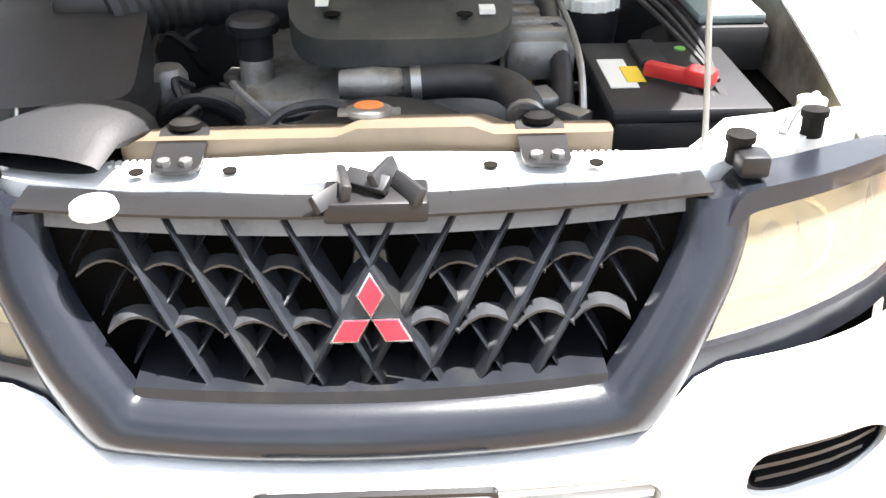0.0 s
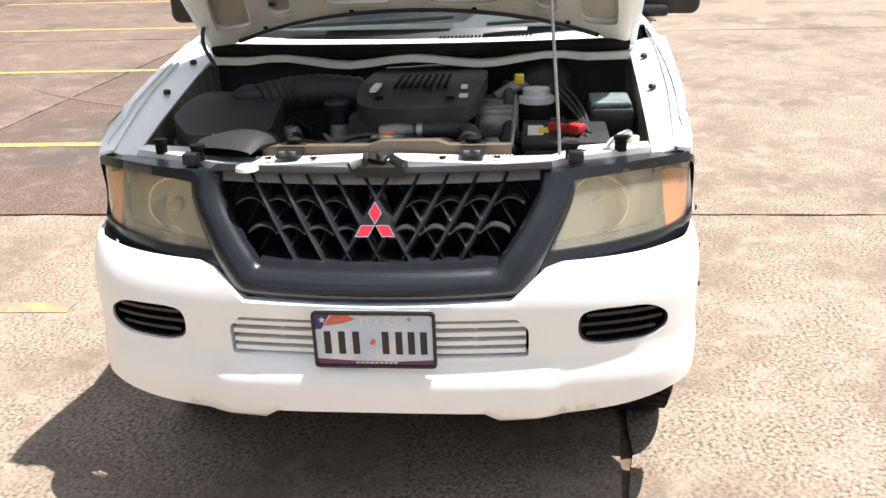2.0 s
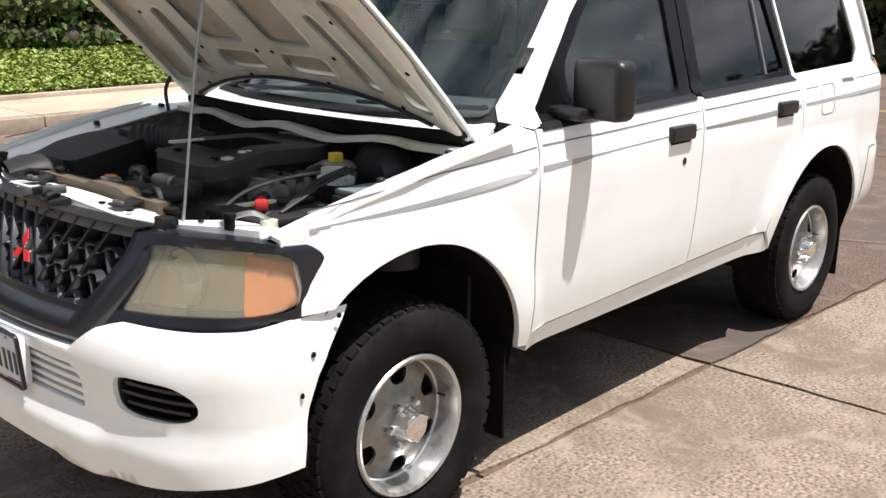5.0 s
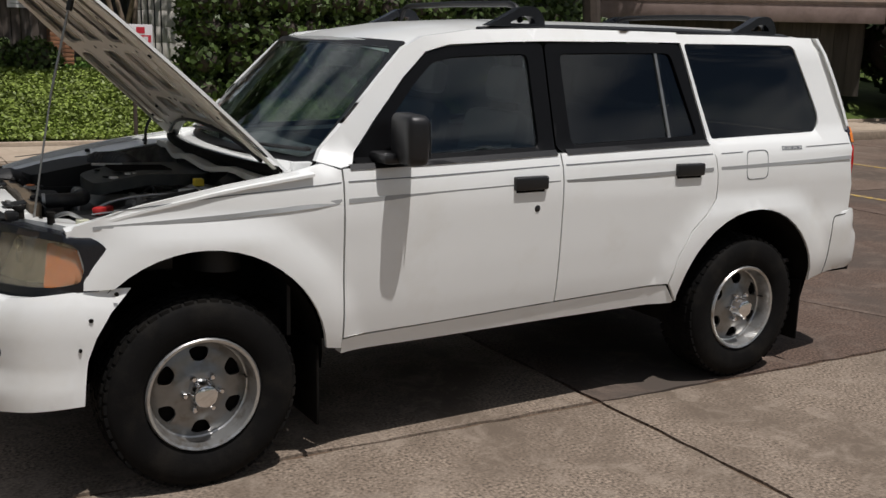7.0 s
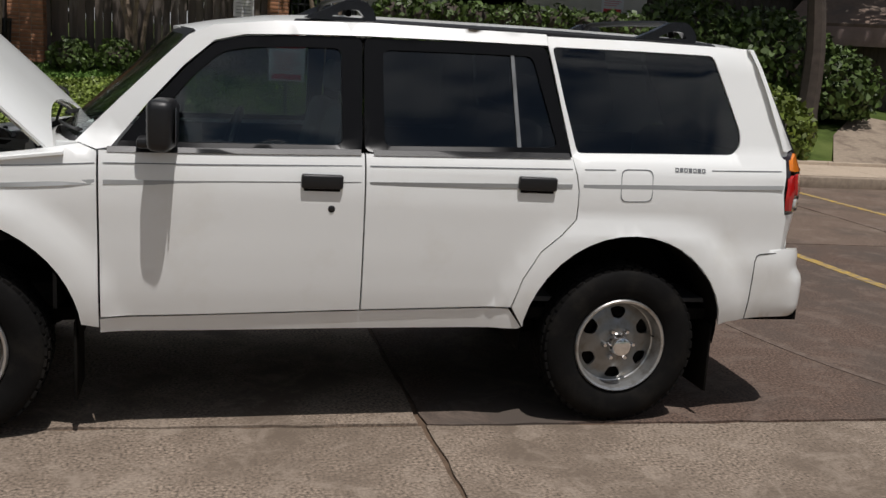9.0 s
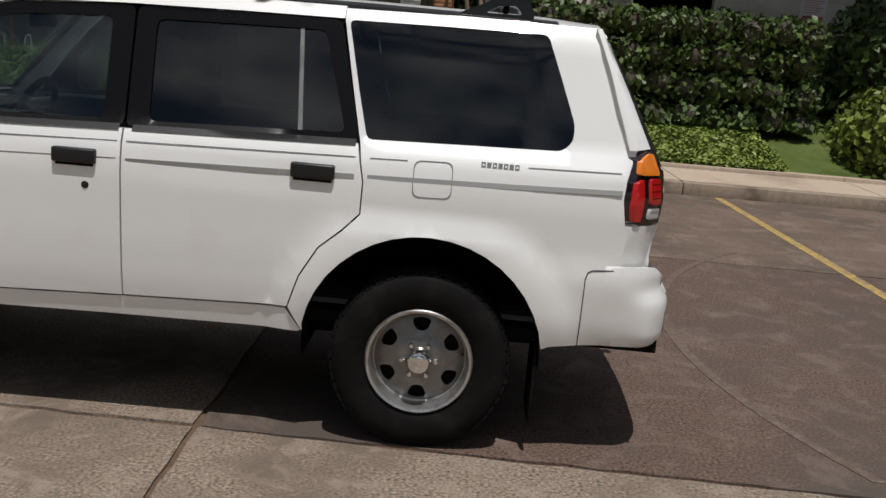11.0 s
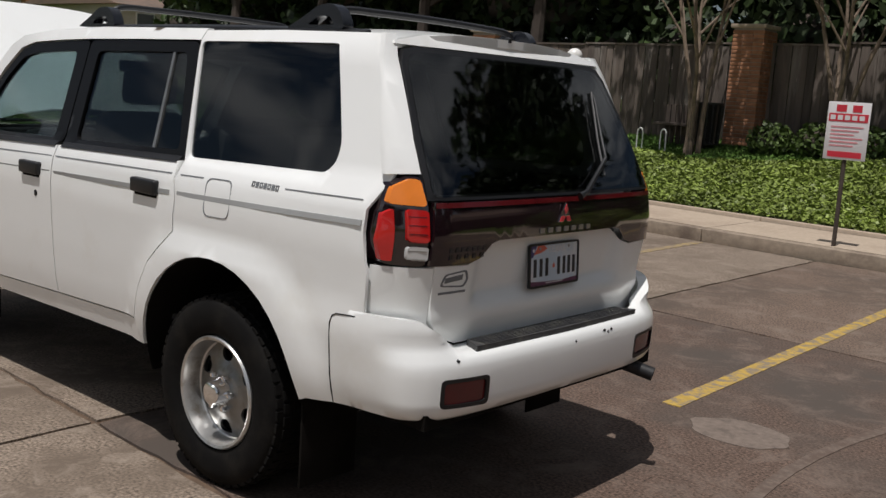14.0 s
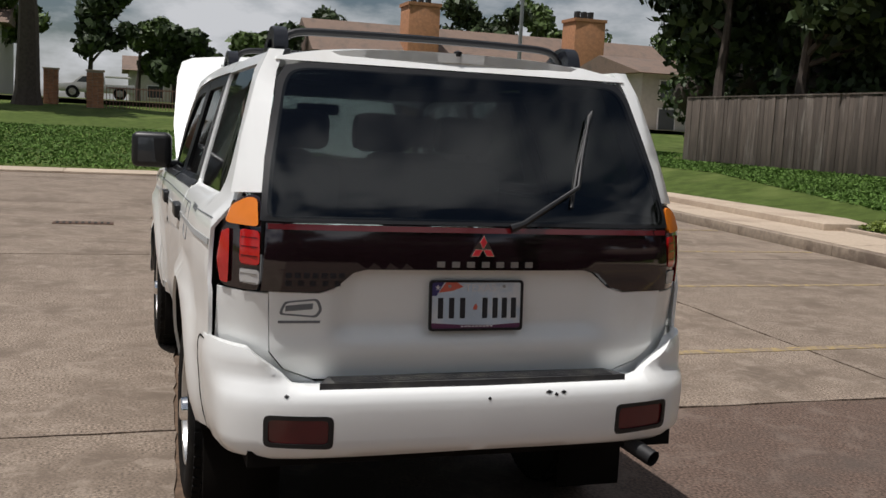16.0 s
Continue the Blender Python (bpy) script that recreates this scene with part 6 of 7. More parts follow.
part("bulkhead", a_box(0.36, 0.375, -0.70, 0.70, 0.5, 1.10), DUSTY, suv, "dark bulkhead")
part("bulkhead_flange", sheet([(0.295, -0.70), (0.35, -0.70), (0.305, -0.35), (0.27, 0), (0.305, 0.35), (0.35, 0.70), (0.295, 0.70), (0.25, 0.35), (0.215, 0), (0.25, -0.35)], lambda x, y: (x - 0.03, y, 1.105 + 0.012 * math.cos(y * 14) * (abs(y) < 0.6)), (0, 0, -1), 0.02, step=0.06), PRIMER, suv, "cream bulkhead edge")
scuttle = part("scuttle_panel", sheet([(-0.70, 0.0), (0.70, 0.0), (0.70, 1.0), (-0.70, 1.0)], lambda y, t: (0.255 + 0.09 * (y / 0.7) ** 2 + t * (0.085 + 0.05 * (y / 0.7) ** 2), y, 1.130 + 0.034 * t), (0, 0, -1), 0.012, step=0.09), PAINT, suv, "white painted scuttle below the windscreen")
part("scuttle_seal", tube([(0.245 + 0.09 * (k / 14) ** 2, 0.05 * k, 1.128) for k in range(-14, 15)], 0.021, 10), RUBBER, scuttle, "thick black rubber bonnet seal")
for k in range(24):
    y = -0.38 + k * 0.013
    part("scuttle_slot", a_box(-0.014, 0.014, -0.003, 0.003, -0.002, 0.0025, 0, Matrix.Translation((0.325 + 0.09 * (y / 0.7) ** 2, y, 1.160))), DARK, scuttle)
# washer hose looping from the hinge to the bonnet
part("washer_line", tube(bend([(0.20, 0.66, 1.09), (0.22, 0.70, 1.17), (0.26, 0.68, 1.25), (0.24, 0.58, 1.285), (0.20, 0.44, 1.285)], 6), 0.007, 8), HOSE, suv, "black washer hose looping up to the bonnet")
for sg, y0 in ((-1, -0.30), (1, 0.30)):
    path = [tuple(Vector(screen(max(-0.95, min(0.95, y0 / 0.7 + 0.80 * t * -1 + (0.2 if sg > 0 else 0.1))), 0.03 + 0.05 * t)) + Vector((-0.018, 0, 0.020))) for t in (0, 0.25, 0.5, 0.75, 1.0)]
    w = part("front_wiper", tube(path, 0.007, 8), BLACK, suv, "black wiper arm")
    part("wiper_blade", tube([tuple(Vector(p) + Vector((0.012, 0, -0.004))) for p in path[1:]], 0.006, 6), BLACK, w)

# ---- cabin seen through the glass ----
part("dashboard", sheet([(0.50, -0.64), (0.50, 0.64), (0.92, 0.64), (0.92, -0.64)], lambda x, y: (x, y, 1.10 + 0.05 * math.sin((x - 0.5) * 5) + (0.04 if -0.55 < y < -0.15 and x > 0.75 else 0)), (0, 0, -1), 0.25, step=0.08), DASH, suv, "dark grey dashboard")
part("steering_wheel", tube([(1.02 + 0.06 * math.sin(a), -0.36 + 0.185 * math.cos(a), 1.12 + 0.175 * math.sin(a)) for a in [2 * math.pi * k / 32 for k in range(32)]], 0.015, 8, closed=True), BLACK, suv, "black steering wheel")
part("steering_column", tube([(0.85, -0.36, 1.05), (1.02, -0.36, 1.12)], 0.05, 12), BLACK, suv)
part("steering_spoke", a_box(1.01, 1.03, -0.53, -0.19, 1.10, 1.14, 0.01), BLACK, suv)
for x in (1.42, 2.22):
    for y in (-0.36, 0.36) if x < 2 else (-0.36, 0.0, 0.36):
        part("seat_cushion", a_box(x - 0.42, x + 0.08, y - (0.24 if x < 2 else 0.2), y + (0.24 if x < 2 else 0.2), 0.72, 0.90, 0.06), SEAT, suv)
        part("seat_back", a_box(-0.07, 0.07, -0.23 if x < 2 else -0.2, 0.23 if x < 2 else 0.2, 0, 0.52, 0.06, Matrix.Translation((x, y, 0.82)) @ Matrix.Rotation(radians(14), 4, "Y")), SEAT, suv, "grey cloth seat back")
        part("headrest", a_box(-0.05, 0.05, -0.13, 0.13, 0, 0.16, 0.04, Matrix.Translation((x + 0.14, y, 1.36)) @ Matrix.Rotation(radians(10), 4, "Y")), SEAT, suv, "grey headrest")
part("cabin_floor", a_box(0.6, 3.5, -0.70, 0.70, 0.55, 0.57), DASH, suv)
part("load_cover", a_box(2.55, 3.45, -0.66, 0.66, 0.92, 0.94), DASH, suv)
for sg in (-1, 1):
    part("inner_trim", sheet([(0.6, 0.90), (0.6, 1.13), (2.4, 1.17), (3.4, 1.20), (3.4, 0.90)], lambda x, z: (x, sg * (half_width(x, min(z, 1.1)) - 0.05), z), (0, sg, 0), 0.004, step=0.2), DASH, suv)
part("interior_mirror", a_box(0.90, 0.93, -0.12, 0.12, 1.50, 1.56, 0.012), BLACK, suv)

# ---- the car stands nose-high by a few centimetres over its length ----
def stance(x, z):
    dz = float(np.interp(x, [-0.8, -0.6, -0.35, 0.3, 0.9, 1.5, 2.5, 3.7], [0.040, 0.038, 0.026, 0.0, -0.008, -0.010, -0.020, -0.030]))
    return dz * (min(1.0, max(0.1, (z - 0.34) / 0.14)) if x < 0 else 1.0)


wheels = {o for w in suv.children if w.name.startswith("wheel") and w.type == "EMPTY" for o in w.children_recursive}
for ob in suv.children_recursive:
    if ob.type != "MESH" or ob in wheels:
        continue
    top = ob
    while top.parent != suv:
        top = top.parent
    if top.matrix_basis != Matrix():
        if ob is top:
            p = ob.matrix_basis.translation
            ob.location = (p.x + float(np.interp(p.x, [-0.8, -0.5, -0.4], [0.012, 0.022, 0.0])), p.y, p.z + stance(p.x, p.z))
        continue
    for v in ob.data.vertices:
        x = v.co.x
        v.co.z += stance(x, v.co.z)
        v.co.x += float(np.interp(x, [-0.8, -0.5, -0.4], [0.012, 0.022, 0.0]))

# ---- ground ----
CURB = lambda x: 7.42 + 0.10 * max(0.0, 2.0 - x)


def land(x, y):
    """Height of the land: the lot is level, the beds and lawns rise beyond the walk and past the far kerb."""
    a = y - (min(CURB(x), 8.3) + 1.75)
    z = -0.04
    if a > 0:
        z = 0.12 + 0.86 * min(1.0, a / 4.6) + 0.02 * max(0, a - 6)
    b = -18.7 - x
    if b > 0:
        z = max(z, 0.05 + 0.07 * min(b, 28))
    return z


bm = bmesh.new()
gx = sorted(set([-600, -300, -150, -90, -60] + [x for x in np.arange(-48, 40, 2.0)] + [60, 100, 300, 600]))
gy = sorted(set([-600, -300, -100, -50] + [y for y in np.arange(-30, 40, 1.5)] + [60, 100, 300, 600]))
grid = [[bm.verts.new((x, y, land(x, y) if max(abs(x), abs(y)) < 100 else max(-0.04, land(max(-60, min(60, x)), max(-60, min(60, y)))))) for y in gy] for x in gx]
for i in range(len(gx) - 1):
    for j in range(len(gy) - 1):
        bm.faces.new([grid[i][j], grid[i + 1][j], grid[i + 1][j + 1], grid[i][j + 1]])
tagged(new("ground", mesh_of(bm, "ground", LAWN)), "sloping lawn and earth round the parking lot", "ground", kind="structure")
bm = bmesh.new()
box(bm, -18.8, 30, -22, 7.4, -0.06, -0.012)
tagged(new("joint_bed", mesh_of(bm, "joint_bed", JOINT)), "dirt in the joints between concrete slabs", "ground", kind="structure")
lot = thing("road", "weathered concrete parking lot in cast slabs", "parking lot", kind="structure")
xs = [-18.7, -16.1, -10.1, -4.13, 1.865, 7.86, 13.9, 20, 26, 30]
ys = [-22, -16, -10.0, -5.40, -0.785, 3.6, 7.7]
for i in range(len(xs) - 1):
    for j in range(len(ys) - 1):
        g = 0.013
        bm = bmesh.new()
        skew = -0.05
        pts = []
        for x, y in ((xs[i] + g, ys[j] + g), (xs[i + 1] - g, ys[j] + g), (xs[i + 1] - g, ys[j + 1] - g), (xs[i] + g, ys[j + 1] - g)):
            yy = min(y + skew * (x - 1.865) * 1, CURB(x) + 0.03) if y < 7 else CURB(x) + 0.02
            pts.append((x, yy))
        n = 30
        ring = densify(pts, 0.12)
        ring = [(x + rng.uniform(-1, 1) * 0.009, y + rng.uniform(-1, 1) * 0.010) for x, y in ring]
        bm = prism(ring, -0.02, 0.0, "z")
        part("slab", bm, (CONCRETE_DARK if j == 4 else CONCRETE_MID) if j >= 4 and i >= 4 else CONCRETE, lot)
for x0 in (-7.45, -4.75, -2.05, 0.66, 3.36, 6.05, 8.75, 11.45):
    ln = part("bay_line", prism(densify([(x0 - 0.05, 1.55), (x0 + 0.05, 1.55), (x0 - 0.09, CURB(x0) - 0.06), (x0 - 0.19, CURB(x0) - 0.06)], 0.3), 0.0, 0.004, "z"), YELLOW_LINE if x0 > 2 else FADED_LINE, lot, "worn yellow bay line" if x0 > 2 else "faded yellow bay line")
ell = lambda cx, cy, a, b: [(cx + a * math.cos(2 * math.pi * k / 28) * (1 + 0.08 * math.sin(5 * k)), cy + b * math.sin(2 * math.pi * k / 28)) for k in range(28)]
part("pale_patch", prism(ell(3.79, 1.42, 0.24, 0.19), 0.0, 0.004, "z"), PATCH, lot, "pale round patch")
arc = [(8.35 + 4.2 * math.cos(a), 1.15 + 4.2 * math.sin(a)) for a in [math.radians(138 + 3 * k) for k in range(24)]]
part("tyre_mark", prism([(x - 0.03, y) for x, y in arc] + [(x + 0.03, y) for x, y in reversed(arc)], 0.0, 0.0035, "z"), TYRE_MARK, lot, "faint curved tyre mark")
# drain grating
gr = thing("drain_grate", "rusty iron drain grate set in the concrete", "drain", (-7.06, -1.46, 0))
part("grate_frame", a_box(-0.14, 0.14, -0.37, 0.37, 0.0, 0.010, 0.003), material("rusty_iron", (0.10, 0.055, 0.035), 0.8, 0.2, vary=0.3), gr)
for k in range(9):
    part("grate_slot", a_box(-0.11, 0.11, -0.33 + k * 0.077, -0.295 + k * 0.077, 0.009, 0.013), DARK_VOID, gr)
copy_thing(gr, Matrix.Translation((8.7, -1.35, 0)))
# kerb and walk
walkway = thing("pavement", "tan concrete walk with a raised kerb", "pavement", kind="structure")
for k in range(24):
    x0, x1 = -32 + k * 2.5, -32 + (k + 1) * 2.5 - 0.012
    part("kerb", prism([(x0, CURB(x0)), (x1, CURB(x1)), (x1, CURB(x1) + 0.17), (x0, CURB(x0) + 0.17)], -0.05, 0.148, "z", 0.012), KERB_FACE, walkway)
    part("walk_slab", prism([(x0, CURB(x0) + 0.172), (x1, CURB(x1) + 0.172), (x1, CURB(x1) + 1.55), (x0, CURB(x0) + 1.55)], -0.05, 0.152, "z"), SIDEWALK, walkway)
    part("edging", prism([(x0, CURB(x0) + 1.60), (x1, CURB(x1) + 1.60), (x1, CURB(x1) + 1.70), (x0, CURB(x0) + 1.70)], -0.05, 0.20, "z", 0.01), SIDEWALK, walkway)
for k in range(4):
    part("walk_slab", a_box(7.4 + 1.7 * k, 9.08 + 1.7 * k, 9.0, 9.85, -0.05, 0.150), SIDEWALK, walkway)
far_walk = thing("far_pavement", "pale concrete walk at the far edge of the lot", "pavement", kind="structure")
for k in range(14):
    y0 = -22 + k * 2.2
    part("walk_slab", a_box(-18.9, -17.5, y0, y0 + 2.19, -0.04, 0.05, 0.008), SIDEWALK, far_walk)
part("side_walk_slab", prism([(-18, 10.3), (-12.4, 10.0), (-6.4, 9.45), (-6.4, 10.4), (-10.6, 12.0), (-13, 13.0), (-18, 12.6)], 0.0, 0.26, "z", 0.01), SIDEWALK, walkway)


def scatter(n, x0, x1, y0, y1, seed, keep=None):
    r = np.random.default_rng(seed)
    p = np.column_stack([r.uniform(x0, x1, n), r.uniform(y0, y1, n), np.zeros(n)])
    if keep is not None:
        p = p[[keep(a, b) for a, b, _ in p]]
    return p


# low leafy ground cover on the bank behind the walk
iv = scatter(120000, -6.3, 7.3, 9.0, 13.2, 3, lambda x, y: y > CURB(x) + 1.72 + 0.05 * math.sin(x * 3) and y < 12.6 + 0.5 * math.sin(x * 0.9) and not (x > 5.5 and y > 11.2))
iv[:, 2] = [land(x, y) + 0.06 + 0.06 * (0.5 + 0.5 * noise.noise((x * 1.3, y * 1.3, 0))) * min(1, (y - CURB(x) - 1.6) / 0.3) + 0.05 * random.random() for x, y, _ in iv]
nn = np.tile((0, 0, 1.0), (len(iv), 1))
tagged(new("groundcover", leaf_cloud("groundcover", iv, nn, 0.042, IVY, 1, 0.55)), "dense low green groundcover on the bank", "groundcover", kind="stuff")
gp = scatter(60000, -30, -18.9, -12, 16, 5)
gp = np.vstack([gp, scatter(70000, -20, 3, 9.6, 14.0, 6, lambda x, y: y > CURB(x) + 1.72 and not (x < -6.3 and y < 12.6 - 0.2 * (x + 13) and y < 13) and (x < -6.2 or y > 12.3))])
gp[:, 2] = [land(x, y) + 0.03 for x, y, _ in gp]
tagged(new("grass", leaf_cloud("grass", gp, np.tile((0, 0, 0.15), (len(gp), 1)), 0.045, GRASS, 2, 0.7, 2.4)), "mown green lawn", "grass", kind="stuff")

# ---- planting, fence and buildings round the lot ----
def stand(name, label, category, x, y, group="", z=None):
    return thing(name, label, category, (x, y, land(x, y) if z is None else z), group)


def clump_points(r, n, blobs, shell=0.55):
    """Leaf places spread over several uneven blobs (cx, cy, cz, rx, ry, rz)."""
    w = np.array([b[3] * b[4] + b[3] * b[5] for b in blobs])
    pick = r.choice(len(blobs), n, p=w / w.sum())
    d = r.normal(0, 1, (n, 3))
    d /= np.linalg.norm(d, axis=1)[:, None]
    b = np.array(blobs)[pick]
    rad = r.uniform(shell, 1.06, (n, 1))
    return b[:, :3] + d * b[:, 3:] * rad, d


def bush(name, label, x, y, blobs, n, size, mat, seed, category="shrub", z=None):
    ob = stand(name, label, category, x, y, z=z)
    r = np.random.default_rng(seed)
    c, d = clump_points(r, n, blobs)
    c[:, 2] = np.maximum(c[:, 2], 0.02)
    leaves = new("foliage", leaf_cloud("foliage", c, d, size, mat, seed))
    leaves.parent = ob
    # Dark bark-coloured solids stand in for the shaded depth behind the leaves.
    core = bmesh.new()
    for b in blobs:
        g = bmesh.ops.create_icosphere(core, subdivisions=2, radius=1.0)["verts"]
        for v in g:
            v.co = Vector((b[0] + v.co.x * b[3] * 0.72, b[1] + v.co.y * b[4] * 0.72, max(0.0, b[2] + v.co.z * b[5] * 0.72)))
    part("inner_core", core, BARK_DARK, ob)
    return ob


def tree(label, x, y, height, spread, seed, stems=1, lean=0.1, bark=None, leaf=None, crown_from=0.45, leaves=5000, size=0.16, trunk=0.16, name="tree"):
    bark, leaf = bark or BARK_DARK, leaf or LEAF_DARK
    ob = stand(name, label, "tree", x, y)
    r = random.Random(seed)
    bm = bmesh.new()
    tips = []
    for s in range(stems):
        a = 2 * math.pi * (s + r.random() * 0.4) / stems
        out = lean * height * (0.6 + 0.8 * r.random()) if stems > 1 else 0.04 * height
        p = [Vector((0.05 * math.cos(a) * stems * 0.5, 0.05 * math.sin(a) * stems * 0.5, -0.1))]
        for k in range(1, 6):
            t = k / 5
            p.append(Vector((math.cos(a) * out * t ** 1.2 + r.uniform(-0.06, 0.06), math.sin(a) * out * t ** 1.2 + r.uniform(-0.06, 0.06), height * 0.72 * t)))
        tube(bend(p, 3), [trunk * (1.25 if i == 0 else 1) * (1 - 0.7 * i / 15) / (stems ** 0.4) for i in range(16)], 8, bm=bm)
        for k in range(5):
            q = p[2 + k % 4].lerp(p[min(5, 3 + k % 4)], r.random())
            b = a + r.uniform(-1.6, 1.6)
            ln = spread * r.uniform(0.5, 0.95)
            e = q + Vector((math.cos(b) * ln, math.sin(b) * ln, height * r.uniform(0.15, 0.35)))
            m = q.lerp(e, 0.5) + Vector((0, 0, 0.1 * height * r.random()))
            tube(bend([q, m, e], 3), [trunk * 0.42 * (1 - 0.8 * i / 6) / (stems ** 0.3) for i in range(7)], 6, bm=bm)
            tips += [m, e]
        tips.append(p[-1])
    part("trunk", bm, bark, ob)
    blobs = []
    for t in tips:
        if t.z > height * crown_from * 0.8:
            k = spread * r.uniform(0.22, 0.42)
            blobs.append((t.x + r.uniform(-0.3, 0.3), t.y + r.uniform(-0.3, 0.3), max(t.z, height * crown_from) + r.uniform(-0.1, 0.3), k, k, k * r.uniform(0.55, 0.85)))
    if leaves and blobs:
        c, d = clump_points(np.random.default_rng(seed), leaves, blobs, 0.2)
        crown = new("crown", leaf_cloud("crown", c, d, size, leaf, seed))
        crown.parent = ob
    return ob


def box_blobs(x0, x1, y0, y1, z0, z1, step, seed):
    r = random.Random(seed)
    out = []
    x = x0
    while x <= x1:
        y = y0
        while y <= y1:
            z = z0
            while z <= z1 + 0.01:
                k = step * 0.62
                out.append((x + r.uniform(-0.05, 0.05), y + r.uniform(-0.05, 0.05), z + r.uniform(-0.05, 0.04), k, k, k))
                z += step
            y += step
        x += step
    return out


# clipped hedge and rounded shrubs
bush("hedge", "tall clipped green hedge behind the walk", 6.0, 11.9, box_blobs(-2.1, 2.1, -0.75, 0.55, 0.1, 1.45, 0.45, 4), 30000, 0.075, LEAF, 11, "hedge")
bush("shrub", "bright yellow-green rounded shrub beside the walk", 9.7, 10.7, [(0, 0, 0.45, 1.35, 1.2, 0.75), (-0.6, -0.5, 0.5, 0.8, 0.8, 0.65), (0.7, 0.3, 0.5, 0.8, 0.9, 0.6), (0.1, -0.7, 0.35, 0.9, 0.7, 0.6), (-0.3, 0.5, 0.7, 0.8, 0.7, 0.6)], 16000, 0.085, LEAF_BRIGHT, 12, z=0.13)
bush("shrub", "dark green shrub behind the bright one", 11.2, 12.6, [(0, 0, 0.8, 1.4, 1.3, 1.1), (-1.4, 0.2, 0.9, 1.2, 1.1, 1.2), (1.2, -0.4, 0.5, 1.0, 1.0, 0.8)], 14000, 0.10, LEAF, 13)
bush("hedge", "tall dense dark hedge along the end of the lot", 18.6, -1.6, box_blobs(-0.8, 0.9, -7.5, 7.5, 0.3, 3.4, 1.0, 14), 42000, 0.15, LEAF_DARK, 15, "hedge", z=0.0)
for k, (x, y) in enumerate(((-1.2, 13.2), (-0.45, 13.25), (0.4, 13.2), (1.15, 13.3), (1.75, 13.2))):
    bush("small_shrub", "small round shrub at the foot of the fence", x, y, [(0, 0, 0.22, 0.36, 0.34, 0.34), (0.15, 0.1, 0.2, 0.28, 0.28, 0.25)], 1800, 0.06, LEAF, 20 + k)
# dark masses behind
for k, (x, y, h, s) in enumerate(((-6, 18.5, 6.5, 2.8), (-2.5, 18, 7, 3.0), (1.2, 18.5, 7.5, 3.0), (12, 18.5, 6.5, 3.0), (15.5, 17, 6.0, 2.6), (-22, 20, 8.5, 3.8), (-27, 22, 8.5, 3.8), (-31, 26, 9, 4.2))):
    tree("dark leafy tree behind the fence", x, y, h, s, 40 + k, leaves=7500, size=0.26, crown_from=0.28, trunk=0.2)
for k, (x, y, h) in enumerate(((21, -2, 6.5), (21, 4, 6.5), (20.5, 13.5, 6.5), (17.8, 16.6, 6.5))):
    tree("dense dark tree at the end of the lot", x, y, h, 2.9, 70 + k, leaves=6500, size=0.26, crown_from=0.12, trunk=0.22)
for k in range(9):
    tree("tree across the lot", -26 + 8 * k, -34 - 3 * (k % 2), 7.5, 4.0, 90 + k, leaves=2600, size=0.5, crown_from=0.2, trunk=0.25)
for k, (x, h) in enumerate(((-7.2, 7.0), (-10.6, 7.5), (-14.2, 7.2), (-17.6, 7.6))):
    tree("leafy tree overhanging the board fence", x, 14.7, h, 4.2, 140 + k, leaves=9000, size=0.24, crown_from=0.45, trunk=0.2)
tree("tall shade tree rising from the shrubs", 11.3, 11.0, 10.0, 5.5, 150, leaves=10000, size=0.24, crown_from=0.58, trunk=0.2)
# dense evergreen mass behind the fence and buildings
for k, (x, y, w, h) in enumerate(((-9.5, 17.2, 2.4, 6.0), (-5.8, 16.8, 2.4, 6.6), (-2.2, 17.0, 2.4, 6.2), (1.2, 17.2, 2.2, 6.4), (11.8, 20.5, 2.6, 6.0), (-13.2, 17.4, 2.4, 6.4), (-17.0, 18.2, 2.6, 6.8), (-21.5, 20.0, 3.0, 7.5), (-26.5, 22.5, 3.2, 7.0), (20.5, 9.5, 3.0, 6.0), (21.5, 3.5, 3.0, 6.0))):
    rr = random.Random(300 + k)
    blobs = [(rr.uniform(-0.75, 0.75) * w, rr.uniform(-0.5, 0.5) * w, rr.uniform(0.1, 0.92) * h, w * rr.uniform(0.35, 0.6), w * rr.uniform(0.35, 0.6), w * rr.uniform(0.3, 0.5)) for _ in range(16)]
    bush("evergreen_tree", "dense dark evergreen tree rising above the fence", x, y, blobs, 11000, 0.20, LEAF_DARK, 320 + k, "tree")
# many-stemmed trees with smooth bark
for k, (x, y) in enumerate(((3.0, 12.4), (-2.35, 12.7), (4.6, 13.7), (-0.2, 13.4))):
    tree("many-stemmed smooth-barked tree on the bank", x, y, 5.2, 1.5, 110 + k, stems=4, lean=0.16, bark=BARK, leaf=LEAF, crown_from=0.72, leaves=3500, size=0.10, trunk=0.085)

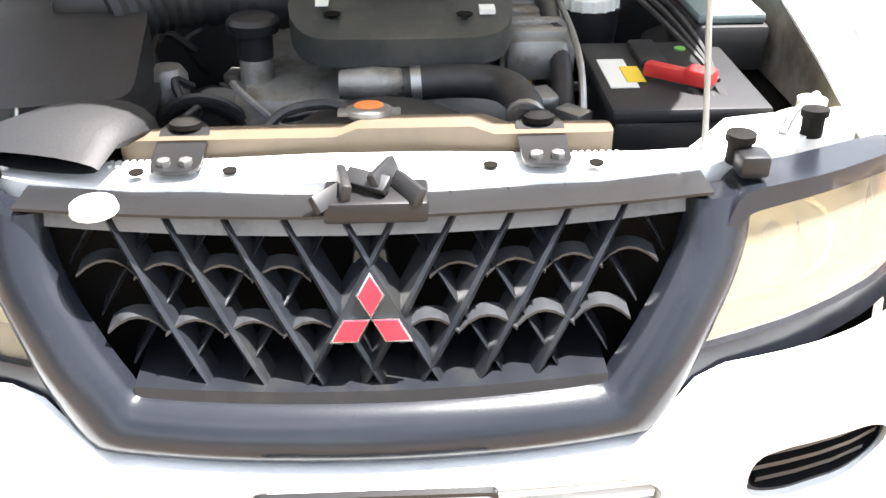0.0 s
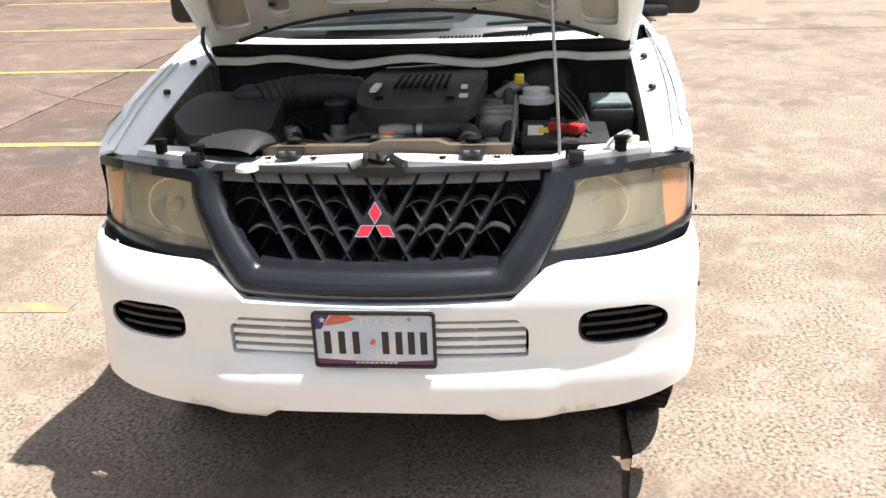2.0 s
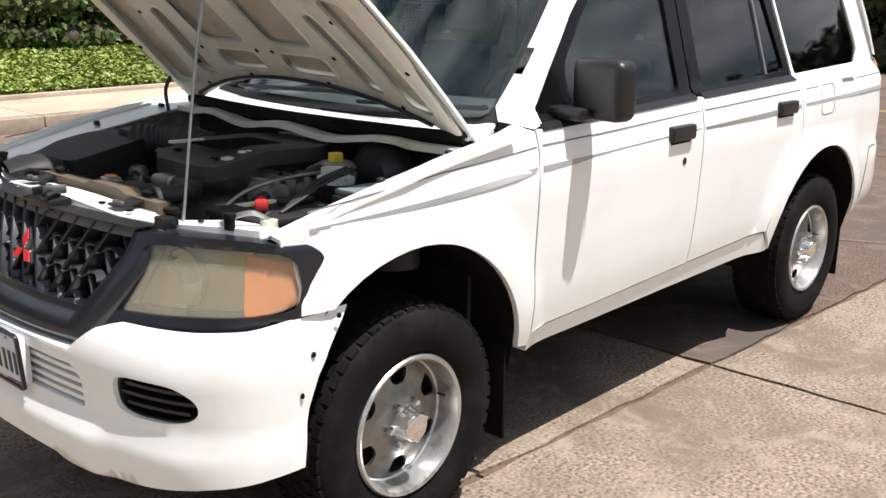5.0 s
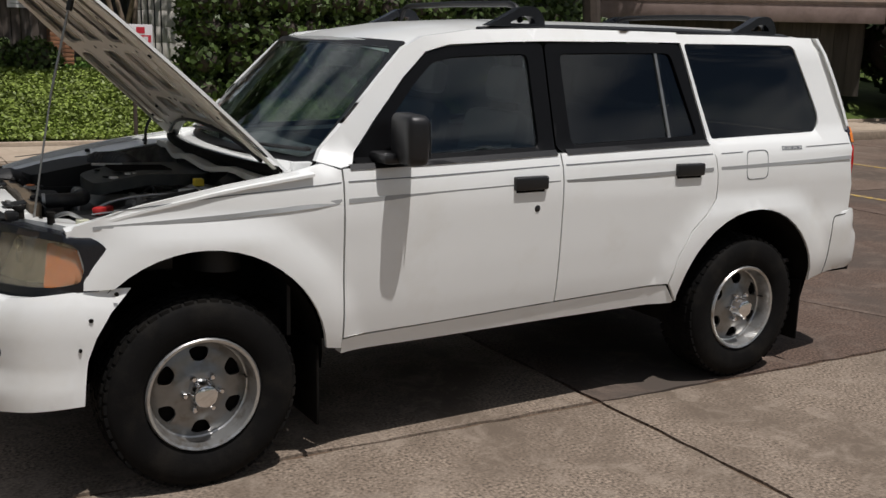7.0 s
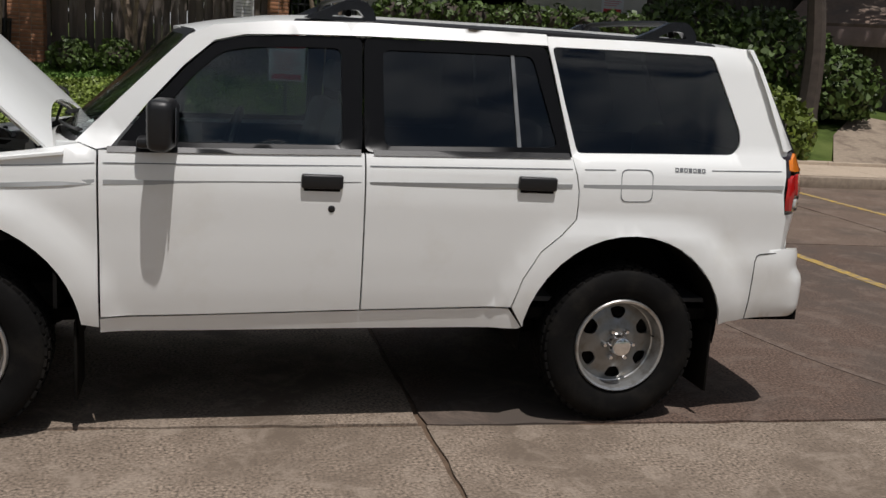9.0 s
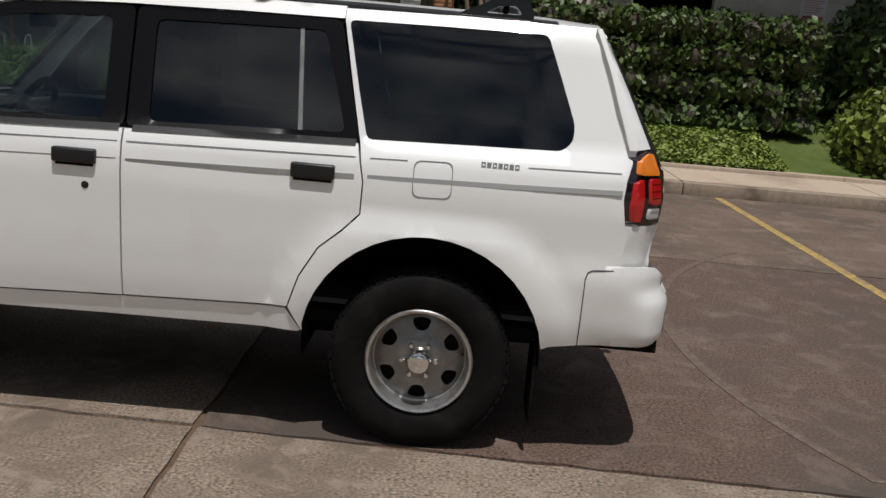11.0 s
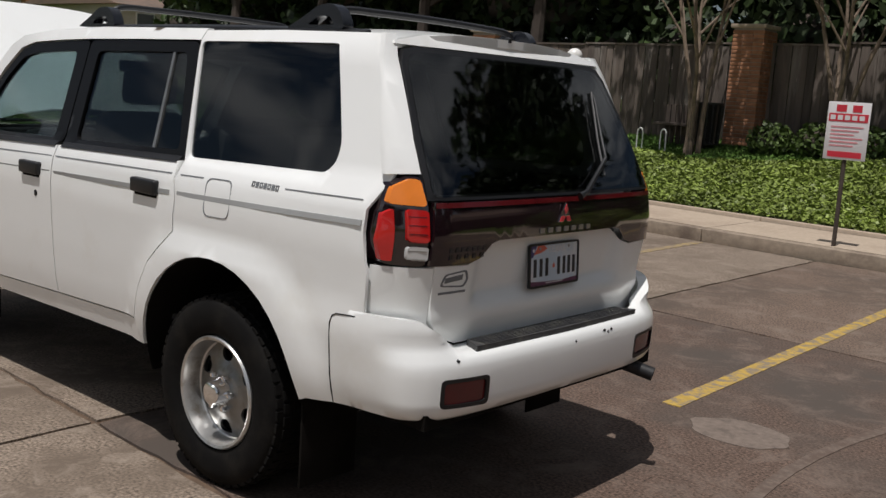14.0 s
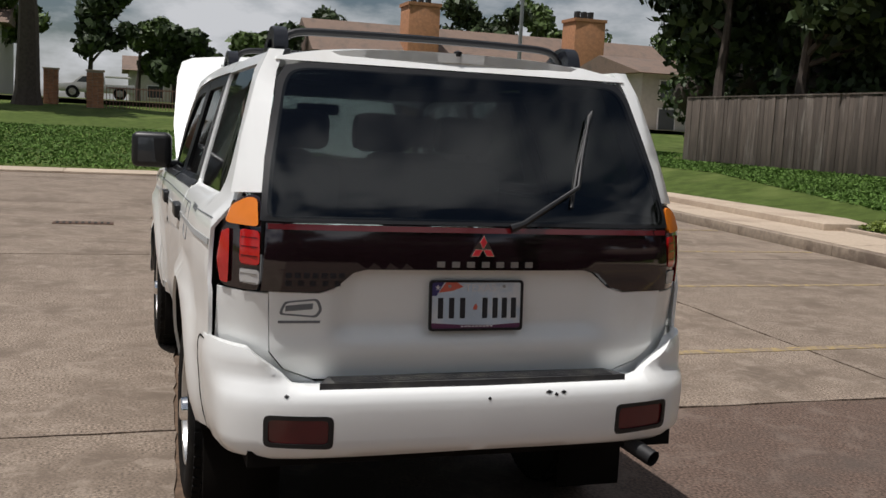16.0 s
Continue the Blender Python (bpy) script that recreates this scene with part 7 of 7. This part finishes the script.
# board fence with brick posts
fence = thing("fence", "weathered grey-brown board fence with brick posts", "fence", (0, 14.0, 0))
board_bm = a_box(-0.068, 0.068, -0.01, 0.01, 0, 1.75, 0.003)
board_me = mesh_of(board_bm, "board", WOOD)
fr = random.Random(5)
x = -18.0
n_board = 0
while x < 2.05:
    b = new("board", board_me)
    b.parent = fence
    b.location = (x, fr.uniform(-0.008, 0.008), land(x, 14.0) - 0.02 + fr.uniform(-0.015, 0.015))
    b.rotation_euler = (0, fr.uniform(-0.008, 0.008), 0)
    b.scale = (1, 1, 1 + fr.uniform(-0.012, 0.012))
    x += 0.142
for k in range(8):
    x0 = -18 + 2.5 * k
    for h in (0.35, 1.45):
        part("fence_rail", a_box(x0, x0 + 2.5, 0.012, 0.06, land(x0, 14) + h, land(x0, 14) + h + 0.09), WOOD, fence)
    part("fence_cap", a_box(x0, x0 + 2.49, -0.03, 0.05, land(x0, 14) + 1.74, land(x0, 14) + 1.775), WOOD, fence)

brick_me = mesh_of(a_box(-0.098, 0.098, -0.047, 0.047, -0.029, 0.029, 0.003), "brick", BRICK)


def brick_post(x, y, w, h, label):
    ob = stand("brick_post", label, "post", x, y, "brick posts")
    part("post_core", a_box(-w / 2 + 0.012, w / 2 - 0.012, -w / 2 + 0.012, w / 2 - 0.012, -0.1, h), MORTAR, ob)
    part("post_cap", a_box(-w / 2 - 0.04, w / 2 + 0.04, -w / 2 - 0.04, w / 2 + 0.04, h, h + 0.07, 0.015), SIDEWALK, ob)
    n = max(2, round(w / 0.2))
    for row in range(int(h / 0.068)):
        z = 0.03 + row * 0.068
        for k in range(n):
            off = (k + 0.5) * w / n - w / 2
            for q, (px, py, turn) in enumerate(((off, -w / 2 + 0.045, 0), (-w / 2 + 0.045, off, 90), (w / 2 - 0.045, off, 90))):
                b = new("brick", brick_me)
                b.parent = ob
                b.location = (px, py, z)
                b.rotation_euler = (0, 0, radians(turn))
                b.scale = (w / n / 0.205, 1, 1)
    return ob


for x, w, h in ((-7.75, 0.60, 1.95), (-1.95, 0.56, 2.0), (2.25, 0.36, 1.60)):
    brick_post(x, 13.85, w, h, "square orange-brown brick post with concrete cap")
# iron gate next to the fence
gate_f = stand("iron_fence", "black iron railing gate beside the fence", "railing", 2.5, 14.0)
for k in range(14):
    part("bar", a_box(k * 0.115, k * 0.115 + 0.02, 0, 0.02, -0.1, 1.35), IRON, gate_f)
for h in (0.15, 1.2):
    part("rail", a_box(0, 1.52, -0.005, 0.025, h, h + 0.035), IRON, gate_f)
# globe lamp
lamp_post = stand("lamp_post", "white globe lamp on a rusty post by the fence", "lamp post", -5.35, 13.4)
part("post", tube([(0, 0, -0.1), (0, 0, 1.45)], 0.045, 12), material("rusty_post", (0.22, 0.10, 0.05), 0.8, vary=0.25), lamp_post, "rusty brown post")
part("globe", lathe([(0.0, 1.42)] + [(0.155 * math.sin(math.pi * k / 14), 1.57 - 0.155 * math.cos(math.pi * k / 14)) for k in range(1, 14)] + [(0, 1.725)], "z", 24), GLOBE, lamp_post, "white glass globe")
# row of bent hoops
for k in range(8):
    h = stand("wire_hoop", "white bent-wire hoop standing in the lawn", "hoop", -6.15 + 0.46 * k, 12.75, "row of hoops")
    part("wire", tube(bend([(-0.05, 0, -0.05), (-0.055, 0, 0.3), (-0.03, 0, 0.40), (0.03, 0, 0.40), (0.055, 0, 0.3), (0.05, 0, -0.05)], 4), 0.012, 8), WHITE_PLASTIC, h)
bench = stand("bench", "dark slatted bench by the tree", "bench", -2.95, 13.3)
for k in range(6):
    part("slat", a_box(-0.32 + 0.11 * k, -0.24 + 0.11 * k, 0.1, 0.13, 0.0, 0.75), BARK_DARK, bench)
part("seat", a_box(-0.34, 0.34, -0.3, 0.12, 0.38, 0.43, 0.01), BARK_DARK, bench)


def notice(x, y, z0, w, h, label, post=True, ground=0.15, rows=6):
    """A red and white notice; the small print is shown as bars."""
    s = thing("notice_sign", label, "sign", (x, y, ground))
    part("panel", a_box(-w / 2, w / 2, -0.004, 0.004, z0 - ground, z0 + h - ground, 0.002), SIGN_WHITE, s, "white sign panel")
    zt = z0 + h - ground
    part("symbol", a_box(-w * 0.30, -w * 0.06, -0.007, -0.004, zt - h * 0.17, zt - h * 0.05), SIGN_RED, s)
    part("symbol", a_box(w * 0.08, w * 0.30, -0.007, -0.004, zt - h * 0.17, zt - h * 0.05), SIGN_RED, s)
    part("red_band", a_box(-w * 0.46, w * 0.46, -0.007, -0.004, zt - h * 0.34, zt - h * 0.20), SIGN_RED, s)
    for k in range(5):
        part("word_bar", a_box(-w * 0.42 + k * w * 0.17, -w * 0.30 + k * w * 0.17, -0.009, -0.006, zt - h * 0.31, zt - h * 0.23), SIGN_WHITE, s)
    for k in range(rows):
        z = zt - h * (0.42 + 0.065 * k)
        part("text_bar", a_box(-w * 0.38, w * (0.38 - 0.1 * (k % 3)), -0.007, -0.004, z - h * 0.025, z), material("sign_pink", (0.62, 0.25, 0.27), 0.6) if "sign_pink" not in bpy.data.materials else bpy.data.materials["sign_pink"], s)
    part("red_foot", a_box(-w * 0.40, w * 0.40, -0.007, -0.004, zt - h * 0.96, zt - h * 0.86), SIGN_RED, s)
    if post:
        part("sign_post", tube([(0, 0.03, -0.2), (0, 0.03, zt)], 0.024, 8), BARK_DARK, s, "dark brown post")
    return s


notice(1.93, 7.72, 1.07, 0.44, 0.60, "red and white towing notice on a steel post at the kerb")
notice(9.32, 15.46, 2.50, 0.50, 0.68, "red and white notice fixed to the white wall", False, land(9.3, 15.46))
wn2 = thing("white_notice", "plain white notice on the board fence", "sign", (1.65, 13.96, 1.9))
part("panel", a_box(-0.18, 0.18, -0.012, -0.004, 0, 0.5), SIGN_WHITE, wn2)
for k in range(7):
    part("text_bar", a_box(-0.13, 0.13, -0.015, -0.012, 0.06 + 0.058 * k, 0.075 + 0.058 * k), STEEL, wn2)

# white boarded building with a dark opening
house = thing("garage_building", "white boarded building with an open dark bay", "building", (0, 15.5, 0.9))
part("wall_core", a_box(3.95, 5.84, 0.02, 0.2, -0.2, 3.2), SIDING, house)
part("wall_core", a_box(7.42, 10.1, 0.02, 0.2, -0.2, 3.2), SIDING, house)
part("wall_core", a_box(5.84, 7.42, 0.02, 0.2, 2.55, 3.2), SIDING, house)
part("side_wall", a_box(9.92, 10.1, 0.2, 5.0, -0.2, 3.2), SIDING, house)
# Inner faces painted near black: the bay's shade is in their colour.
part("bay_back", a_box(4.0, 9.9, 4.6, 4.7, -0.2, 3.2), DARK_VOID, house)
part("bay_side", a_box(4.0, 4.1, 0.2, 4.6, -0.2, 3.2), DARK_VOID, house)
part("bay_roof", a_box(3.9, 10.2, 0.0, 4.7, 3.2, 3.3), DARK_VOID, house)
for z in range(11):
    for x0, x1 in ((3.95, 5.80), (7.46, 10.1)):
        part("board", a_box(x0, x1, -0.02, 0.015, -0.15 + z * 0.305, -0.15 + z * 0.305 + 0.298, 0.004), SIDING, house)
for x in (5.80, 7.42):
    part("door_trim", a_box(x, x + 0.05, -0.03, 0.02, -0.2, 2.6), SIDING, house)
part("roof", prism([(-0.5, 3.25), (2.4, 4.4), (5.2, 3.25), (5.2, 3.35), (2.4, 4.52), (-0.5, 3.35)], 3.7, 10.4, "x"), ROOFING, house)
shed = thing("shed", "wooden shed with shade-darkened boards and a sloping roof", "shed", (0, 15.9, 0.9))
part("back_wall", a_box(10.15, 14.6, 0.2, 3.5, -0.3, 2.2), SHED, shed)
for k in range(30):
    x0 = 10.15 + k * 0.148
    part("board", a_box(x0, x0 + 0.14, -0.01, 0.02, -0.3, 2.7 - 0.11 * (x0 - 10.15)), SHED, shed)
part("roof", prism([(10.1, 2.72), (14.9, 2.15), (14.9, 2.25), (10.1, 2.82)], -0.3, 3.8, "y"), BARK_DARK, shed)
part("vent", a_box(11.35, 11.55, -0.03, -0.01, 1.5, 1.95), SIGN_WHITE, shed)
# low wing of the shed, set across the corner
wing_shed = thing("shed_wing", "dark boarded low wing with a faded pink fascia", "shed", (13.3, 14.4, 0.9))
wing_shed.rotation_euler = (0, 0, radians(-45))
part("wall_core", a_box(0, 6.4, 0.03, 3.0, -0.3, 1.25), SHED, wing_shed)
for k in range(22):
    part("board", a_box(0.29 * k, 0.29 * k + 0.275, 0.0, 0.03, -0.3, 1.25), SHED, wing_shed)
part("fascia", a_box(-0.3, 6.7, -0.45, -0.40, 1.22, 1.62, 0.01), FASCIA, wing_shed, "faded pink fascia board")
part("soffit", a_box(-0.3, 6.7, -0.40, 0.03, 1.25, 1.29), SHED, wing_shed)
part("roof", prism([(-0.46, 1.60), (1.6, 2.3), (3.4, 1.60), (3.4, 1.66), (1.6, 2.37), (-0.46, 1.66)], -0.4, 6.8, "x"), ROOFING, wing_shed)
# garden path climbing to the shed
part("garden_path", sheet([(10.75, 9.25), (11.75, 9.25), (12.9, 10.4), (14.2, 12.0), (13.4, 12.6), (11.9, 11.0)], lambda x, y: (x, y, max(0.14, land(x, y) + 0.025)), (0, 0, -1), 0.08, step=0.4), KERB_FACE, walkway)
far_house = thing("low_house", "low house with a brown shingle roof", "house", (20, 21, 0.9))
part("wall", a_box(-4.5, 6, 0, 6, -0.2, 1.8), STUCCO, far_house)
part("roof", prism([(-5.5, 1.7), (-3.2, 3.6), (5.2, 3.9), (7, 1.7)], -1.0, 6.5, "y"), ROOFING, far_house)

# ---- the far side of the lawn ----
tree("tall tree with a thick dark trunk on the lawn", -40, -4.7, 13, 4.5, 200, trunk=0.55, crown_from=0.66, leaves=5000, size=0.4)
for k, (x, y, h, s) in enumerate(((-66, -9, 6.5, 3.5), (-70, -3, 7.0, 3.0), (-72, 3, 5.0, 3.0), (-68, 7.5, 5.2, 3.2), (-74, 10.5, 5.5, 3.2), (-80, 30, 11, 4.5), (-82, 38, 11.5, 4.5), (-84, 18, 9, 3.5), (-60, -16, 8, 4), (-75, 46, 8, 4.5), (-48, 33, 8.5, 4.5), (-42, 29, 7, 3.5), (-76, 0.5, 6.2, 2.6))):
    tree("broad tree far across the lawn", x, y, h, s, 210 + k, leaves=3800, size=0.38, crown_from=0.25, trunk=0.25, leaf=LEAF_DARK if k % 3 else LEAF)
brick_post(-40, -1.95, 0.7, 1.55, "square brick gate post on the far lawn")
brick_post(-41, -4.0 + 0.2, 0.6, 1.5, "square brick gate post near the thick tree")
rail = stand("far_railing", "thin iron railing beside the gate post", "railing", -40.3, -1.5)
for k in range(26):
    part("bar", a_box(0, 0.03, k * 0.14, k * 0.14 + 0.03, -0.1, 0.95), material("faded_red_iron", (0.30, 0.16, 0.12), 0.7) if "faded_red_iron" not in bpy.data.materials else bpy.data.materials["faded_red_iron"], rail)
part("rail", a_box(0, 0.03, 0, 3.6, 0.85, 0.9), bpy.data.materials["faded_red_iron"], rail)
drive = thing("far_road", "pale drive across the far lawn", "road", kind="structure")
part("surface", prism([(-48, -30), (-42, -30), (-42, 30), (-48, 30)], 0, 0.02, "z"), SIDEWALK, drive)
drive.location.z = land(-45, 0) + 0.01
truck = stand("pickup_truck", "silver pickup truck parked beyond the lawn", "truck", -50, -2.05)
part("body", prism([(-1.9, 0.35), (-1.9, 0.72), (-1.2, 0.80), (-0.75, 1.2), (0.35, 1.2), (0.42, 0.80), (1.9, 0.80), (1.9, 0.35)], -0.75, 0.75, "x", 0.04), TRUCK_PAINT, truck)
part("window", prism([(-1.0, 0.84), (-0.68, 1.14), (0.26, 1.14), (0.3, 0.84)], 0.74, 0.765, "x"), FAR_GLASS, truck)
part("rack", a_box(-0.7, 0.7, 0.4, 1.7, 1.16, 1.22), SIGN_WHITE, truck)
for y in (-1.2, 1.15):
    for x in (-0.7, 0.7):
        w = part("wheel", lathe([(0.0, -0.1), (0.33, -0.1), (0.33, 0.1), (0, 0.1)], "x", 20, (x, y, 0.33)), RUBBER, truck)
        part("rim", lathe([(0.0, -0.11), (0.18, -0.105), (0.18, 0.105), (0, 0.11)], "x", 16, (x, y, 0.33)), ALLOY, w)


def far_block(x, y0, y1, z0, eave, ridge, label, wall, windows, chimneys=()):
    b = thing("apartment_building", label, "building", (x, 0, z0))
    part("wall", a_box(-9, 0, y0, y1, 0, eave - z0), wall, b)
    part("roof", prism([(-9.8, eave - z0 - 0.1), (-4.5, ridge - z0), (0.8, eave - z0 - 0.1)], y0 - 0.6, y1 + 0.6, "y"), ROOFING, b)
    for yy, zz, w, h in windows:
        f = part("window", a_box(0.0, 0.06, yy, yy + w, zz, zz + h, 0.01), SIGN_WHITE, b)
        part("pane", a_box(0.05, 0.075, yy + 0.08, yy + w - 0.08, zz + 0.08, zz + h - 0.08), FAR_GLASS, f)
    for yy, w, top in chimneys:
        c = part("chimney", a_box(-1.6, 0.9, yy, yy + w, 0, top - z0, 0.03), BRICK_FAR, b, "orange brick chimney")
        part("chimney_cap", a_box(-1.7, 1.0, yy - 0.1, yy + w + 0.1, top - z0, top - z0 + 0.25), BRICK_FAR, c)
        for q in range(3):
            part("chimney_pot", a_box(-0.6, 0.0, yy + 0.5 + q * 0.6, yy + 0.8 + q * 0.6, top - z0 + 0.2, top - z0 + 0.9), IRON, c)
    return b


far_block(-70, 13.5, 44, 1.5, 6.9, 9.6, "long low apartment block with brown roof and brick chimneys", STUCCO, [(15 + 4.2 * k, 3.2, 1.8, 1.3) for k in range(7)] + [(15 + 4.2 * k, 0.6, 1.8, 1.3) for k in range(7)], ((20.3, 2.5, 10.7), (34.4, 2.7, 10.6)))
far_block(-62, -24, -8.0, 1.5, 6.6, 8.5, "pale two-storey apartment block", STUCCO, [(-22 + 2.8 * k, 3.0, 1.3, 1.5) for k in range(5)] + [(-22 + 2.8 * k, 0.6, 1.3, 1.5) for k in range(5)])
far_block(-88, 0, 7, 1.5, 5.2, 6.6, "small far house with a brown roof", STUCCO, [(1.5, 1.2, 1.5, 1.2), (4.5, 1.2, 1.5, 1.2)])
wing_b = far_block(-45, 27.5, 36, 1.2, 5.2, 6.3, "pale rear wing beyond the fence", STUCCO, [(28.6, 2.4, 1.2, 1.2), (31.5, 2.4, 1.2, 1.2), (28.6, 0.4, 1.2, 1.6)])
pole = stand("utility_pole", "thin grey metal pole beyond the lawn", "pole", -38, 17.0)
part("shaft", tube([(0, 0, -0.2), (0, 0, 9)], [0.11, 0.08], 10), STEEL, pole)
# slatted litter bin beside the brick pier
bin_ = stand("litter_bin", "dark slatted metal litter bin beside the brick pier", "bin", -2.4, 13.2)
part("liner", lathe([(0, 0.12), (0.22, 0.12), (0.25, 0.80), (0.24, 0.80), (0.21, 0.14)], "z", 20), DARK_VOID, bin_, "dark liner")
part("top_ring", lathe([(0.25, 0.79), (0.30, 0.79), (0.30, 0.83), (0.25, 0.83), (0.25, 0.79)], "z", 24, cap=False), IRON, bin_)
part("bottom_ring", lathe([(0.22, 0.11), (0.26, 0.11), (0.26, 0.14), (0.22, 0.14), (0.22, 0.11)], "z", 24, cap=False), IRON, bin_)
part("foot", tube([(0, 0, -0.1), (0, 0, 0.14)], [0.07, 0.05], 10), IRON, bin_)
for k in range(18):
    a = 2 * math.pi * k / 18
    c, s_ = math.cos(a), math.sin(a)
    part("slat", tube([(0.25 * c, 0.25 * s_, 0.12), (0.285 * c, 0.285 * s_, 0.82)], 0.018, 6), BARK_DARK if k % 5 == 2 else IRON, bin_)
